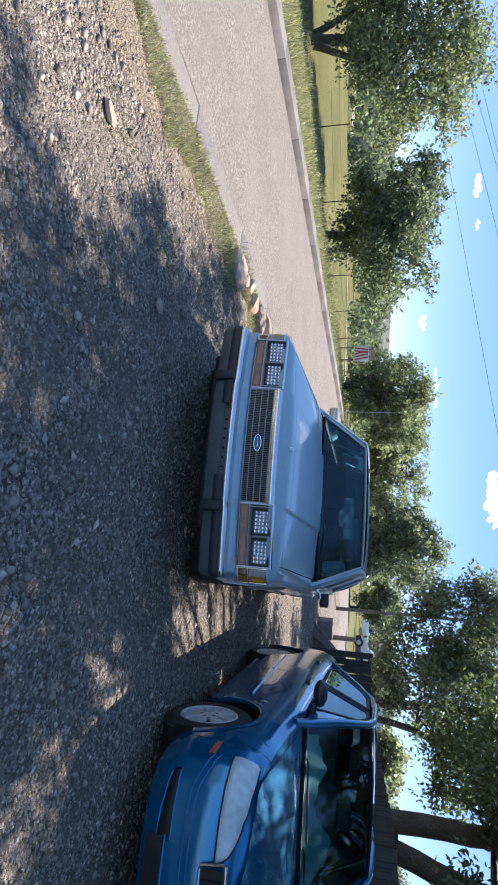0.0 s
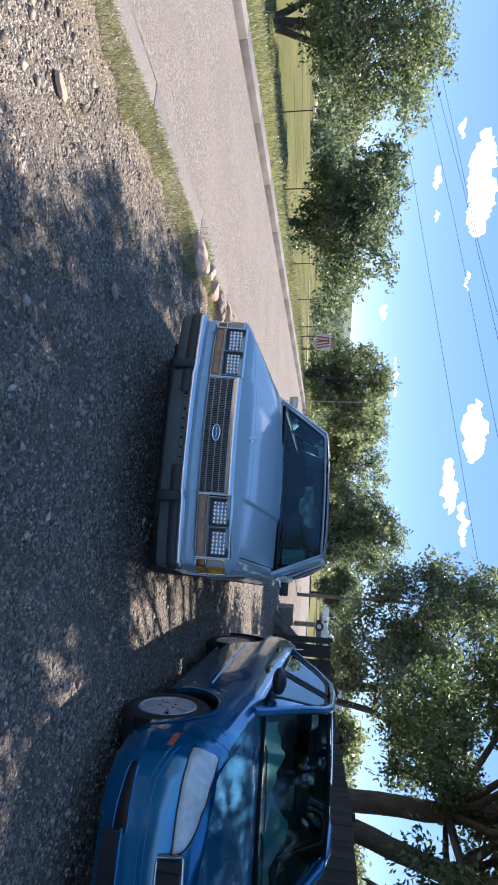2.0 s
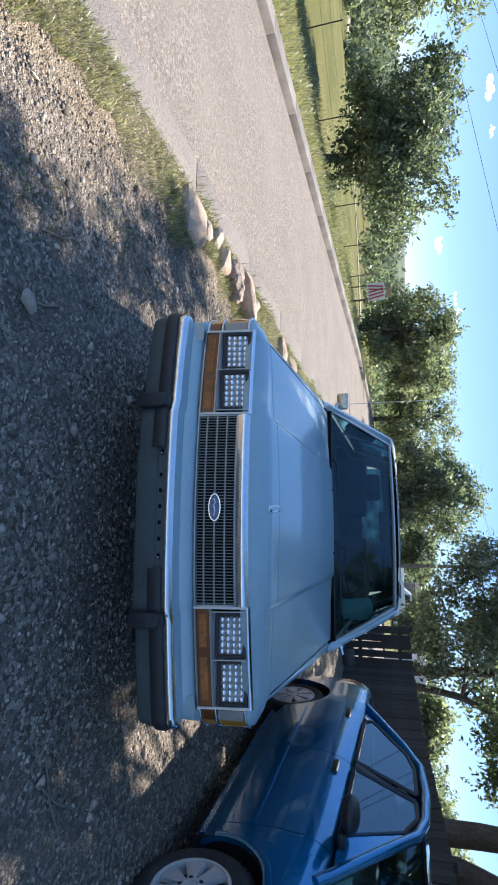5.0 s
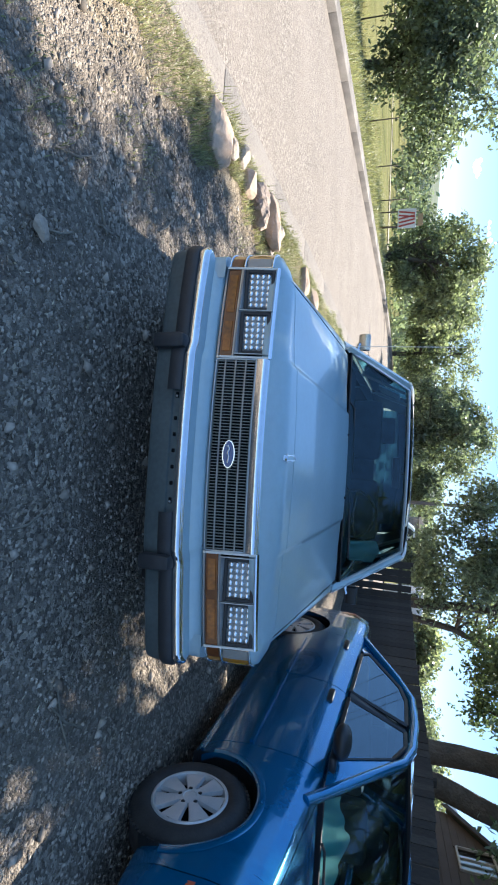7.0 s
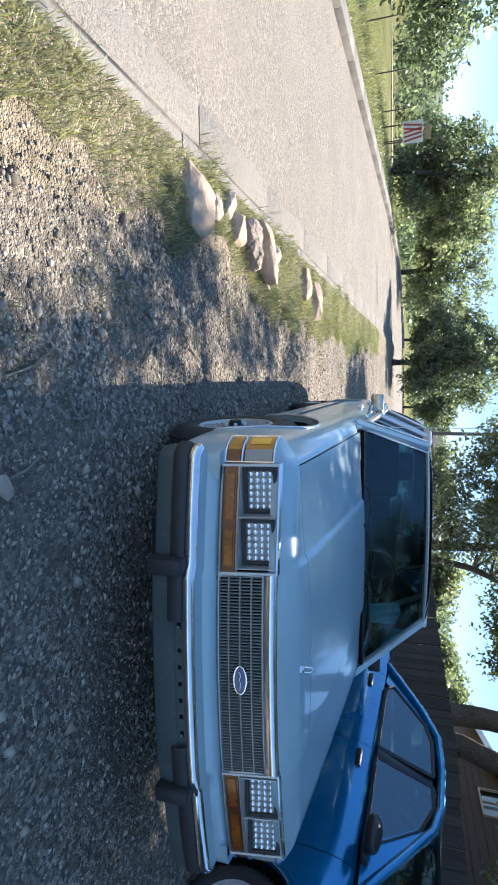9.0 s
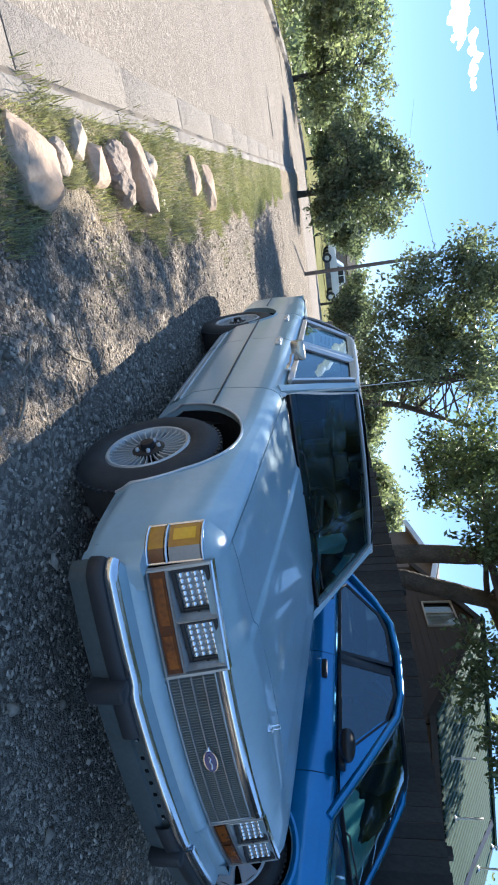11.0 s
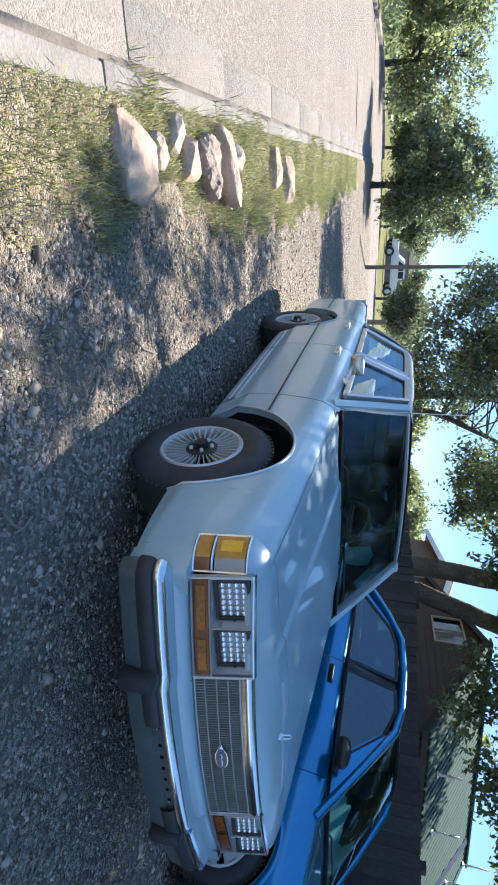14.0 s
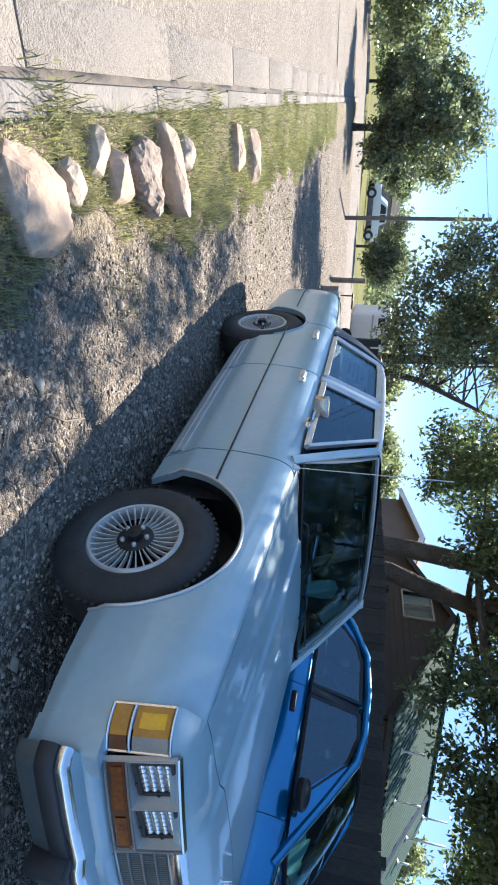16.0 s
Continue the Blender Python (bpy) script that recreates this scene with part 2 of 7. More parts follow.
def side_ys(y0, y1):
    ys = set(span(y0, y1, int((y1 - y0) / 0.04) + 2))
    for yc, zc, r in ARCHES:
        for k in range(25):
            ys.add(yc + r * math.cos(math.pi * k / 24) * (1.0001 if k in (0, 24) else 1))
        ys |= {yc - r * 0.9999, yc + r * 0.9999}
    return sorted(y for y in ys if y0 <= y <= y1)


def nose_y(x):
    return 0.046 + 0.088 * (abs(x) / 0.80) ** 2


def hood_z(x, y):
    """The upper face of header panel and hood: crowned, with a raised middle between two creases."""
    c = lerp(y, (0.05, 0.30, 0.60, 1.20, 1.65), (0.846, 0.864, 0.884, 0.925, 0.945))
    e = lerp(y, (0.10, 0.31, 0.60, 1.20, 1.75), (0.803, 0.820, 0.838, 0.868, 0.895))
    a = abs(x)
    k = min(1.0, a / 0.777) ** 2.2
    d = y - nose_y(x) - 0.031
    z = c + (e - c) * k - (0.074 - 0.038 * k) * max(0.0, 1 - d / 0.13) ** 2
    wide = lerp(y, (0.15, 1.60), (0.405, 0.352))
    z -= 0.013 * smoothstep(wide - 0.004, wide + 0.020, a) * (1 - smoothstep(0.50, 0.76, a)) * smoothstep(0.03, 0.16, d)
    return z


def side_point(s, y, z):
    return Vector((s * (body_w(y) + body_s(z + (0.905 - shoulder(y)) * smoothstep(0.45, 0.75, z))), y, z))


def side_panel(name, s, y0, y1, inner, label=""):
    """A body panel from its lower edge up over the shoulder, with a folded edge all round."""
    bm = bmesh.new()
    rows = []
    for y in side_ys(y0, y1):
        lo, hi = low_z(y), shoulder(y)
        row = [side_point(s, y, lo) - Vector((s * 0.035, 0, 0))]
        row += [side_point(s, y, lo + (hi - lo) * k / 22) for k in range(23)]
        xi = inner(y)
        xe = abs(row[-1].x)
        for k in (1, 2, 3, 4):
            x = xe + (xi - xe) * k / 4
            row.append(Vector((s * x, y, hi + (hood_z(x, y) - hi if y < 1.76 else 0.014) * (1 - (1 - k / 4) ** 2))))
        rows.append(row)
    for end, dy in ((rows[0], 0.012), (rows[-1], -0.012)):
        fold = [p + Vector((-s * 0.02, dy * 0.4, -0.004)) for p in end]
        if end is rows[0]:
            rows.insert(0, fold)
        else:
            rows.append(fold)
    grid(bm, rows if s < 0 else [r[::-1] for r in rows])
    return part(name, bm, M_PAINT, sedan, label, smooth=50)


def glass_x(z):
    return lerp(z, (0.90, 1.32), (0.835, 0.645))


def strip(bm, pts, w, h, up=(0, 0, 1)):
    """A flat bar of width w and thickness h along points."""
    pts = [Vector(p) for p in pts]
    rows = []
    for i, p in enumerate(pts):
        d = (pts[min(i + 1, len(pts) - 1)] - pts[max(i - 1, 0)]).normalized()
        n = d.cross(Vector(up)).normalized()
        b = n.cross(d).normalized()
        rows.append([p + n * a * h / 2 + b * c * w / 2 for a, c in ((-1, -1), (1, -1), (1, 1), (-1, 1))])
    grid(bm, rows, close=True)
    bm.faces.new([bm.verts.new(v) for v in rows[0]])
    bm.faces.new([bm.verts.new(v) for v in rows[-1][::-1]])
    return bm


def face_out(bm, way):
    """Turns every face so that it looks along way."""
    bm.normal_update()
    turned = [f for f in bm.faces if f.normal.dot(Vector(way)) < 0]
    bmesh.ops.reverse_faces(bm, faces=turned)
    return bm


def pane(pts, s, inset=0.0):
    """A side window: points (y, z) round the opening, on the leaning side of the cabin."""
    bm = bmesh.new()
    bm.faces.new([bm.verts.new((s * (glass_x(z) - inset), y, z)) for y, z in pts])
    return face_out(bm, (s, 0, 0.3))


SEAMS = {"front_fender": (0.192, 1.625), "front_door": (1.633, 2.722), "rear_door": (2.730, 3.618), "quarter_panel": (3.626, 4.73)}
WIN_F = [(1.86, 0.925), (2.675, 0.935), (2.675, 1.296), (2.26, 1.296)]
WIN_R = [(2.775, 0.935), (3.52, 0.94), (3.40, 1.285), (3.30, 1.296), (2.775, 1.296)]

for s in (-1, 1):
    made = {}
    for name, (y0, y1) in SEAMS.items():
        inner = (lambda y: 0.782) if name == "front_fender" else (lambda y: 0.80 if y < 3.9 else 0.74)
        made[name] = side_panel(name, s, y0, y1, inner)
    # door furniture
    for name, hy in (("front_door", 2.60), ("rear_door", 3.36)):
        door = made[name]
        bm = bmesh.new()
        box(bm, s * 0.893, hy, 0.80, 0.02, 0.15, 0.045, 0.008)
        box(bm, s * 0.906, hy + 0.01, 0.805, 0.018, 0.10, 0.022, 0.006)
        part("door_handle", bm, M_DULL, door, "chrome pull handle", smooth=40)
        win = WIN_F if name == "front_door" else WIN_R
        g = part("side_window", pane(win, s, 0.012), M_SIDEGLASS, door, "tinted side window")
        bm = bmesh.new()
        ring = win + win[:2]
        pts = [Vector((s * (glass_x(z) + 0.002), y, z)) for y, z in ring]
        for a, b in zip(pts, pts[1:-1]):
            strip(bm, (a, b), 0.034, 0.02, up=(0, 0.6, 0.8))
        part("window_frame", bm, M_DULL, door, "bright metal window frame", smooth=False)
    # thin moulding along the side
    for name in SEAMS:
        y0, y1 = SEAMS[name]
        ys = [y for y in span(max(y0, 1.36) + 0.004, min(y1, 4.6) - 0.004, 8)]
        if y0 > 3.5:
            ys = span(4.02, 4.68, 6)
        bm = bmesh.new()
        strip(bm, [side_point(s, y, 0.562) + Vector((s * 0.004, 0, 0)) for y in ys if not (name == "rear_door" and y > 3.5)], 0.007, 0.010)
        part("side_moulding", bm, M_BLACK, made[name], "thin dark rub strip", smooth=False)
    for yc, zc, r in ARCHES:
        owner = made["front_fender"] if yc < 2 else made["quarter_panel"]
        bm = bmesh.new()
        pts = [side_point(s, yc + r * math.cos(a), zc + r * math.sin(a)) + Vector((s * 0.003, 0, 0)) for a in span(math.radians(-4), math.radians(184), 40)]
        if yc > 2:
            pts = [p for p in pts if p.y > 3.3]
        tube(bm, pts, 0.007, 6)
        part("arch_trim", bm, M_DULL if yc < 2 else M_PAINT, owner, "bright wheel arch trim" if yc < 2 else "")
        bm = bmesh.new()
        rows = [[Vector((s * x, yc + (r + 0.015) * math.cos(a), zc + (r + 0.015) * math.sin(a))) for x in (0.855, 0.60)] for a in span(math.radians(-3), math.radians(183), 30)]
        grid(bm, rows)
        bm.faces.new([bm.verts.new(v[1]) for v in rows])
        part("wheel_liner", bm, M_BLACK, owner, "black wheel well", smooth=False)
    # bright sill trim and the short panel between fender and bumper
    for name, y0, y1 in (("front_door", 1.645, 2.71), ("rear_door", 2.74, 3.27)):
        bm = bmesh.new()
        rows = [[side_point(s, y, z) + Vector((s * o, 0, 0)) for z, o in ((0.226, -0.004), (0.230, 0.007), (0.262, 0.010), (0.266, 0.005), (0.270, 0.010), (0.300, 0.008), (0.304, -0.004))] for y in span(y0, y1, 6)]
        grid(bm, rows if s < 0 else [r[::-1] for r in rows])
        part("sill_trim", bm, M_DULL, made[name], "bright ribbed sill trim", smooth=30)
    bm = bmesh.new()
    rows = [[side_point(s, y, z) + Vector((-s * dx, 0, 0)) for z in span(0.330, 0.562, 12)] + [Vector((s * 0.80, y, 0.567))] for y, dx in ((0.192, 0.0), (0.16, 0.0), (0.13, 0.002), (0.11, 0.006), (0.100, 0.014), (0.094, 0.035), (0.090, 0.10))]
    grid(bm, rows[::-1] if s < 0 else rows)
    part("fender_extension", bm, M_PAINT, sedan, smooth=50)
    # A pillar and roof rail
    bm = bmesh.new()
    strip(bm, [(s * 0.838, 1.695, 0.868), (s * 0.822, 1.735, 0.905), (s * 0.73, 1.965, 1.11), (s * 0.64, 2.175, 1.305)], 0.042, 0.034, up=(0, 1, 0.5))
    part("windshield_pillar", bm, M_PAINT, sedan, smooth=50)
    bm = bmesh.new()
    rail = [(s * 0.645, 2.16, 1.312), (s * 0.645, 2.5, 1.326), (s * 0.645, 3.2, 1.326), (s * 0.64, 3.44, 1.305), (s * 0.72, 3.57, 1.13), (s * 0.81, 3.66, 0.93)]
    tube(bm, rail, 0.018, 8)
    part("roof_rail", bm, M_DULL, sedan, "bright drip rail")
    bm = bmesh.new()
    box(bm, s * 0.735, 2.725, 1.11, 0.03, 0.07, 0.44, 0.006, m=Matrix.Translation((s * 0.735, 2.725, 1.11)) @ Matrix.Rotation(-s * 0.42, 4, "Y") @ Matrix.Translation((-s * 0.735, -2.725, -1.11)))
    part("door_pillar", bm, M_DULL, sedan, smooth=40)
    # C pillar panel in vinyl
    bm = bmesh.new()
    rows = []
    for k in range(9):
        z = 0.925 + (1.345 - 0.925) * k / 8
        ya = lerp(z, (0.925, 1.285, 1.345), (3.585, 3.44, 3.40))
        yb = lerp(z, (0.925, 1.345), (4.03, 3.60))
        bow = 0.03 * math.sin(math.pi * k / 8)
        rows.append([Vector((s * (glass_x(z) + 0.004 + bow - 0.11 * j * j), ya + (yb - ya) * j, z)) for j in span(0, 1, 8)])
    grid(bm, rows if s > 0 else [r[::-1] for r in rows])
    part("rear_pillar", thicken(bm, 0.02), M_VINYL, sedan, "dark vinyl rear pillar", smooth=50)

# hood, cowl, roof, boot lid
for name, x_max, n_v in (("header_panel", 0.779, 18), ("hood", 0.775, 44)):
    bm = bmesh.new()
    rows = []
    for v in span(0, 1, n_v):
        row = []
        for x in span(-x_max, x_max, 141):
            if name == "hood":
                y0, y1 = 0.306, 1.62 + 0.10 * (x / 0.8) ** 2
            else:
                y0, y1 = nose_y(x) + 0.029, 0.300
            y = y0 + (y1 - y0) * v
            row.append(Vector((x, y, hood_z(x, y))))
        rows.append(row)
    rows.append([p + Vector((0, 0.008 if name == "hood" else -0.002, -0.03)) for p in rows[-1]])
    rows.insert(0, [p + Vector((0, 0.002, -0.025)) for p in rows[0]])
    rows = [[r[0] + Vector((0.004, 0, -0.02))] + r + [r[-1] + Vector((-0.004, 0, -0.02))] for r in rows]
    grid(bm, rows)
    if name == "header_panel":
        part(name, bm, M_PAINT, sedan, smooth=50)
hood = part("hood", bm, M_PAINT, sedan, smooth=50)
bm = bmesh.new()
oz = hood_z(0, 0.18)
for x in (-0.011, 0.011):
    tube(bm, [(x, 0.178, oz), (x, 0.184, oz + 0.030), (x * 0.8, 0.187, oz + 0.040), (0, 0.188, oz + 0.042)], 0.0032, 6)
tube(bm, [(-0.022, 0.178, oz + 0.010), (0.022, 0.178, oz + 0.010)], 0.003, 6)
lathe(bm, ((0.0, 0.012), (0.012, 0.010), (0.016, -0.004)), 12, Matrix.Translation((0, 0.180, oz)))
part("hood_ornament", bm, M_CHROME, hood, "small upright chrome ornament")
for s in (-1, 1):
    bm = bmesh.new()
    tube(bm, [(s * 0.2, 1.60, hood_z(0.2, 1.6) + 0.004), (s * 0.215, 1.60, hood_z(0.2, 1.6) + 0.006)], 0.008, 6)
    part("washer_jet", bm, M_BLACK, hood)
bm = shell(lambda u, v: Vector((u, 1.625 + 0.10 * (u / 0.8) ** 2 + 0.12 * v, 0.885 + 0.045 * (1 - (u / 0.8) ** 2) - 0.015 * math.sin(math.pi * v))), span(-0.80, 0.80, 20), span(0, 1, 5))
bmesh.ops.reverse_faces(bm, faces=bm.faces[:])
part("cowl", bm, M_BLACK, sedan, "black cowl below the windshield")
for x0, x1 in ((-0.45, 0.05), (0.12, 0.62)):
    bm = bmesh.new()
    tube(bm, [(x0, 1.70, 0.925), (x0 + 0.05, 1.725, 0.962), (x1, 1.735, 0.972)], 0.007, 6)
    part("wiper", bm, M_BLACK, sedan, "thin black wiper")


def ws(u, v):
    x0, x1 = 0.795 * u, 0.600 * u
    a = Vector((x0, 1.665 + 0.10 * u * u, 0.925 - 0.012 * u * u))
    b = Vector((x1, 2.125 + 0.055 * u * u, 1.318 - 0.014 * u * u))
    p = a.lerp(b, v)
    p.y -= 0.02 * math.sin(math.pi * v)
    return p


bm = shell(ws, span(-1, 1, 21), span(0, 1, 9))
windshield = part("windshield", face_out(bm, (0, -1, 1)), M_GLASS, sedan, "wide tinted windshield")
windshield.visible_shadow = False
bm = bmesh.new()
for a in ([ws(u, 1.0) for u in span(-1, 1, 15)], [ws(-1, v) for v in span(0, 1, 8)], [ws(1, v) for v in span(0, 1, 8)]):
    strip(bm, [p + Vector((0, -0.006, 0.004)) for p in a], 0.022, 0.012, up=(0, -0.7, 0.7))
part("windshield_trim", bm, M_DULL, windshield, "bright trim round the windshield", smooth=False)
bm = bmesh.new()
strip(bm, [ws(u, 0.0) + Vector((0, -0.004, 0.0)) for u in span(-1, 1, 15)], 0.03, 0.012, up=(0, -0.7, 0.7))
part("windshield_seal", bm, M_BLACK, windshield, smooth=False)


def roof(u, v):
    y = 2.135 + (3.62 - 2.135) * v + 0.05 * u * u * (1 - v)
    a = abs(u)
    x = 0.645 * u
    z = 1.325 + 0.035 * (1 - a ** 3) * (0.6 + 0.4 * math.sin(math.pi * min(1, v * 0.9 + 0.1))) - 0.02 * smoothstep(0.85, 1, a)
    return Vector((x, y, z))


bm = shell(roof, span(-1, 1, 25), span(0.085, 1, 20))
bmesh.ops.reverse_faces(bm, faces=bm.faces[:])
part("roof", bm, M_VINYL, sedan, "dark vinyl covered roof")
bm = shell(lambda u, v: roof(u, v) + Vector((0, 0, 0.003)), span(-1, 1, 25), span(0, 0.085, 4))
bmesh.ops.reverse_faces(bm, faces=bm.faces[:])
part("roof_header", bm, M_PAINT, sedan)
bm = shell(lambda u, v: Vector((0.60 * u * (1 - v) + 0.66 * u * v, 3.62 + 0.38 * v + 0.05 * u * u * 0, 1.34 - 0.03 * u * u - 0.40 * v)), span(-1, 1, 13), span(0, 1, 5))
rg = part("rear_window", face_out(bm, (0, 1, 1)), M_GLASS, sedan, "rear window")
bm = shell(lambda u, v: Vector((0.80 * u, 3.99 + (4.74 - 3.99) * v - 0.02 * u * u, shoulder(3.99 + 0.74 * v) + 0.016 + 0.022 * (1 - u * u) - 0.02 * smoothstep(0.9, 1, v))), span(-1, 1, 17), span(0, 1, 10))
bmesh.ops.reverse_faces(bm, faces=bm.faces[:])
part("trunk_lid", bm, M_PAINT, sedan)
bm = shell(lambda u, v: Vector((0.83 * u, 4.74 + 0.03 * (1 - u * u), 0.87 - 0.46 * v)), span(-1, 1, 9), span(0, 1, 4))
part("rear_panel", bm, M_PAINT, sedan)
for s in (-1, 1):
    bm = bmesh.new()
    box(bm, s * 0.66, 4.775, 0.70, 0.28, 0.04, 0.16, 0.015)
    part("tail_light", bm, M_REDLENS, sedan, "red tail light", smooth=40)

# ---- nose: header panel, lamps, grille
def nose_at(x, z, out=0.0):
    """A point on the raked, slightly bowed front of the car."""
    return Vector((x, nose_y(x) + 0.18 * (z - 0.60) - out, z))


fasc = shell(lambda u, v: nose_at(u, 0.552 + 0.222 * v, -0.10), span(-0.80, 0.80, 41), span(0, 1, 9))
part("nose_panel", fasc, M_VOID, sedan, smooth=True)


def rect(x0, x1, z0, z1, f):
    return [f(x, z) for x, z in ((x0, z0), (x1, z0), (x1, z1), (x0, z1))]


for s in (-1, 1):
    for x in (0.704, 0.514):
        back = nose_at(x, 0.705).y + 0.010
        lm = Matrix.Translation((s * x, back, 0.705)) @ Matrix.Rotation(-0.18, 4, "X")
        bm = bmesh.new()
        box(bm, 0, 0.012, 0, 0.156, 0.012, 0.106, 0.010, m=lm)
        lamp = part("headlight", bm, M_LEDBACK, sedan, "rectangular clear headlight with an array of small lenses", smooth=40)
        bm = bmesh.new()
        for cx, cz, sx, sz in ((0, 0.056, 0.178, 0.016), (0, -0.056, 0.178, 0.016), (0.082, 0, 0.015, 0.100), (-0.082, 0, 0.015, 0.100)):
            box(bm, cx, 0.006, cz, sx, 0.018, sz, 0.003, m=lm, seg=1)
        for cx, cz in ((0.0, 0.060), (0.02, -0.060), (0.085, 0.0), (-0.085, 0.01)):
            cyl(bm, lm @ Vector((cx, -0.006, cz)), lm @ Vector((cx, 0.01, cz)), 0.005, n=8)
        part("gasket", bm, M_BLACK, lamp, "black rim with small screws", smooth=False)
        # bezel: a funnel from the raked nose surface down to the lamp, which faces straight ahead
        loops = [rect(x - 0.098, x + 0.092, 0.632, 0.775, lambda a, z: nose_at(a, z, 0.000)),
                 rect(x - 0.096, x + 0.091, 0.634, 0.773, lambda a, z: nose_at(a, z, 0.010)),
                 rect(x - 0.093, x + 0.090, 0.637, 0.771, lambda a, z: nose_at(a, z, 0.011)),
                 rect(x - 0.089, x + 0.088, 0.642, 0.768, lambda a, z: Vector((a, min(back + 0.18 * (z - 0.705) + 0.002, nose_at(a, z).y + 0.02), z))),
                 rect(x - 0.086, x + 0.086, 0.645, 0.765, lambda a, z: Vector((a, back + 0.18 * (z - 0.705) + 0.014, z)))]
        bm = bmesh.new()
        grid(bm, [[Vector((s * p.x, p.y, p.z)) for p in (lp if s > 0 else lp[::-1])] for lp in loops], close=True)
        part("bezel", bm, M_BEZEL, lamp, "dull chrome bezel", smooth=25)
        for i in range(6):
            for j in range(4):
                bm = bmesh.new()
                bmesh.ops.create_uvsphere(bm, u_segments=10, v_segments=6, radius=0.0118,
                                          matrix=lm @ Matrix.Translation((-0.0625 + 0.025 * i, 0.004, -0.036 + 0.024 * j)) @ Matrix.Rotation(0.5, 4, "Y") @ Matrix.Diagonal((1.0, 0.55, 0.86, 1)))
                part("lens", bm, M_LED, lamp)
    for x in (0.4035, 0.800):
        bm = bmesh.new()
        strip(bm, [Vector((s * p.x, p.y, p.z)) for p in (nose_at(x, z, 0.004) for z in (0.562, 0.67, 0.776))], 0.009, 0.014, up=(1, 0, 0))
        part("lamp_post", bm, M_BEZEL, sedan, "bright upright between the lamps", smooth=False)
    bm = bmesh.new()
    rows = [[Vector((s * p.x, p.y, p.z)) for p in (nose_at(x, 0.774, 0.008), nose_at(x, 0.776, 0.010), nose_at(x, 0.782, 0.009), nose_at(x, 0.787, -0.004))] for x in span(0.400, 0.806, 11)]
    grid(bm, rows if s > 0 else [r[::-1] for r in rows])
    part("lamp_header", bm, M_CHROME, sedan, "polished strip above the headlights", smooth=40)
    # amber strip below the headlights
    bm = bmesh.new()
    rows = []
    for x in span(0.402, 0.798, 13):
        rows.append([Vector((s * p.x, p.y, p.z)) for p in (nose_at(x, 0.570, -0.02), nose_at(x, 0.573, 0.002), nose_at(x, 0.622, 0.004), nose_at(x, 0.626, -0.02))])
    grid(bm, rows if s > 0 else [r[::-1] for r in rows])
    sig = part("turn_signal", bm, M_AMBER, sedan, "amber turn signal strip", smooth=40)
    # two patches with light from behind painted into a brighter amber
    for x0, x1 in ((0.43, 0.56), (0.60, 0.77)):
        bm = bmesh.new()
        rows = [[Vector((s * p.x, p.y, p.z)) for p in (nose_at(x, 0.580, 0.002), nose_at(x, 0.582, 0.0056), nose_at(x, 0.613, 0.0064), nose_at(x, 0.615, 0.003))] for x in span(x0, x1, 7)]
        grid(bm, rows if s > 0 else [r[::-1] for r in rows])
        part("lit_patch", bm, M_AMBER3, sig, "brighter lens patch, coloured as if lit from behind", smooth=40)
    bm = bmesh.new()
    for z in (0.567, 0.629):
        strip(bm, [Vector((s * p.x, p.y, p.z)) for p in (nose_at(x, z, 0.003) for x in span(0.396, 0.80, 9))], 0.007, 0.012)
    part("signal_trim", bm, M_BEZEL, sig, smooth=False)
    # corner lamp wrapped round the fender
    path = [(0.806, 0.156), (0.832, 0.163), (0.853, 0.175), (0.869, 0.191), (0.881, 0.209), (0.889, 0.228), (0.894, 0.248)]

    def wrap(name, a, b, z0, z1, material, parent, label, out=0.004):
        bm = bmesh.new()
        rows = []
        for x, y in path[a:b]:
            y0, y1 = y + 0.10 * (z0 - 0.65), y + 0.10 * (z1 - 0.65)
            rows.append([Vector((s * (x - 0.010), y0 + 0.012, z0 - 0.002)), Vector((s * (x + out * 0.5), y0 - out * 0.5, z0)), Vector((s * (x + out * 0.7), (y0 + y1) / 2 - out * 0.8, (z0 + z1) / 2)),
                         Vector((s * (x + out * 0.5), y1 - out * 0.4, z1)), Vector((s * (x - 0.012), y1 + 0.012, z1 + 0.002))])
        grid(bm, rows if s > 0 else [r[::-1] for r in rows])
        return part(name, bm, material, parent, label, smooth=40)

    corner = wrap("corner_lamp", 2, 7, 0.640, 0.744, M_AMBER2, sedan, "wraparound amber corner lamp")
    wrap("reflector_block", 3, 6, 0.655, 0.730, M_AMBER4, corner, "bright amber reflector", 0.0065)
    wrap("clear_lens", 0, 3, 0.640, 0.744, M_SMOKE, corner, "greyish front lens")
    # lower lens: shaded brown amber in front, brighter amber round the side
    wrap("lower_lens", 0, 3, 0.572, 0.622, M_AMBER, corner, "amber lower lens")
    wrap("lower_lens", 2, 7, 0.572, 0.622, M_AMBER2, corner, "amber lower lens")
    bm = bmesh.new()
    for z in (0.566, 0.631, 0.752):
        tube(bm, [(s * (x + 0.003), y + 0.10 * (z - 0.65) - 0.003, z) for x, y in path], 0.0055, 6)
    for k in (0, 6):
        x, y = path[k]
        tube(bm, [(s * (x + 0.002), y + 0.10 * (z - 0.65) - 0.002, z) for z in (0.566, 0.66, 0.752)], 0.0055, 6)
    part("lamp_trim", bm, M_CHROME, corner, "chrome lamp frame")
    # rounded cap above the corner lamp
    bm = bmesh.new()
    rows = []
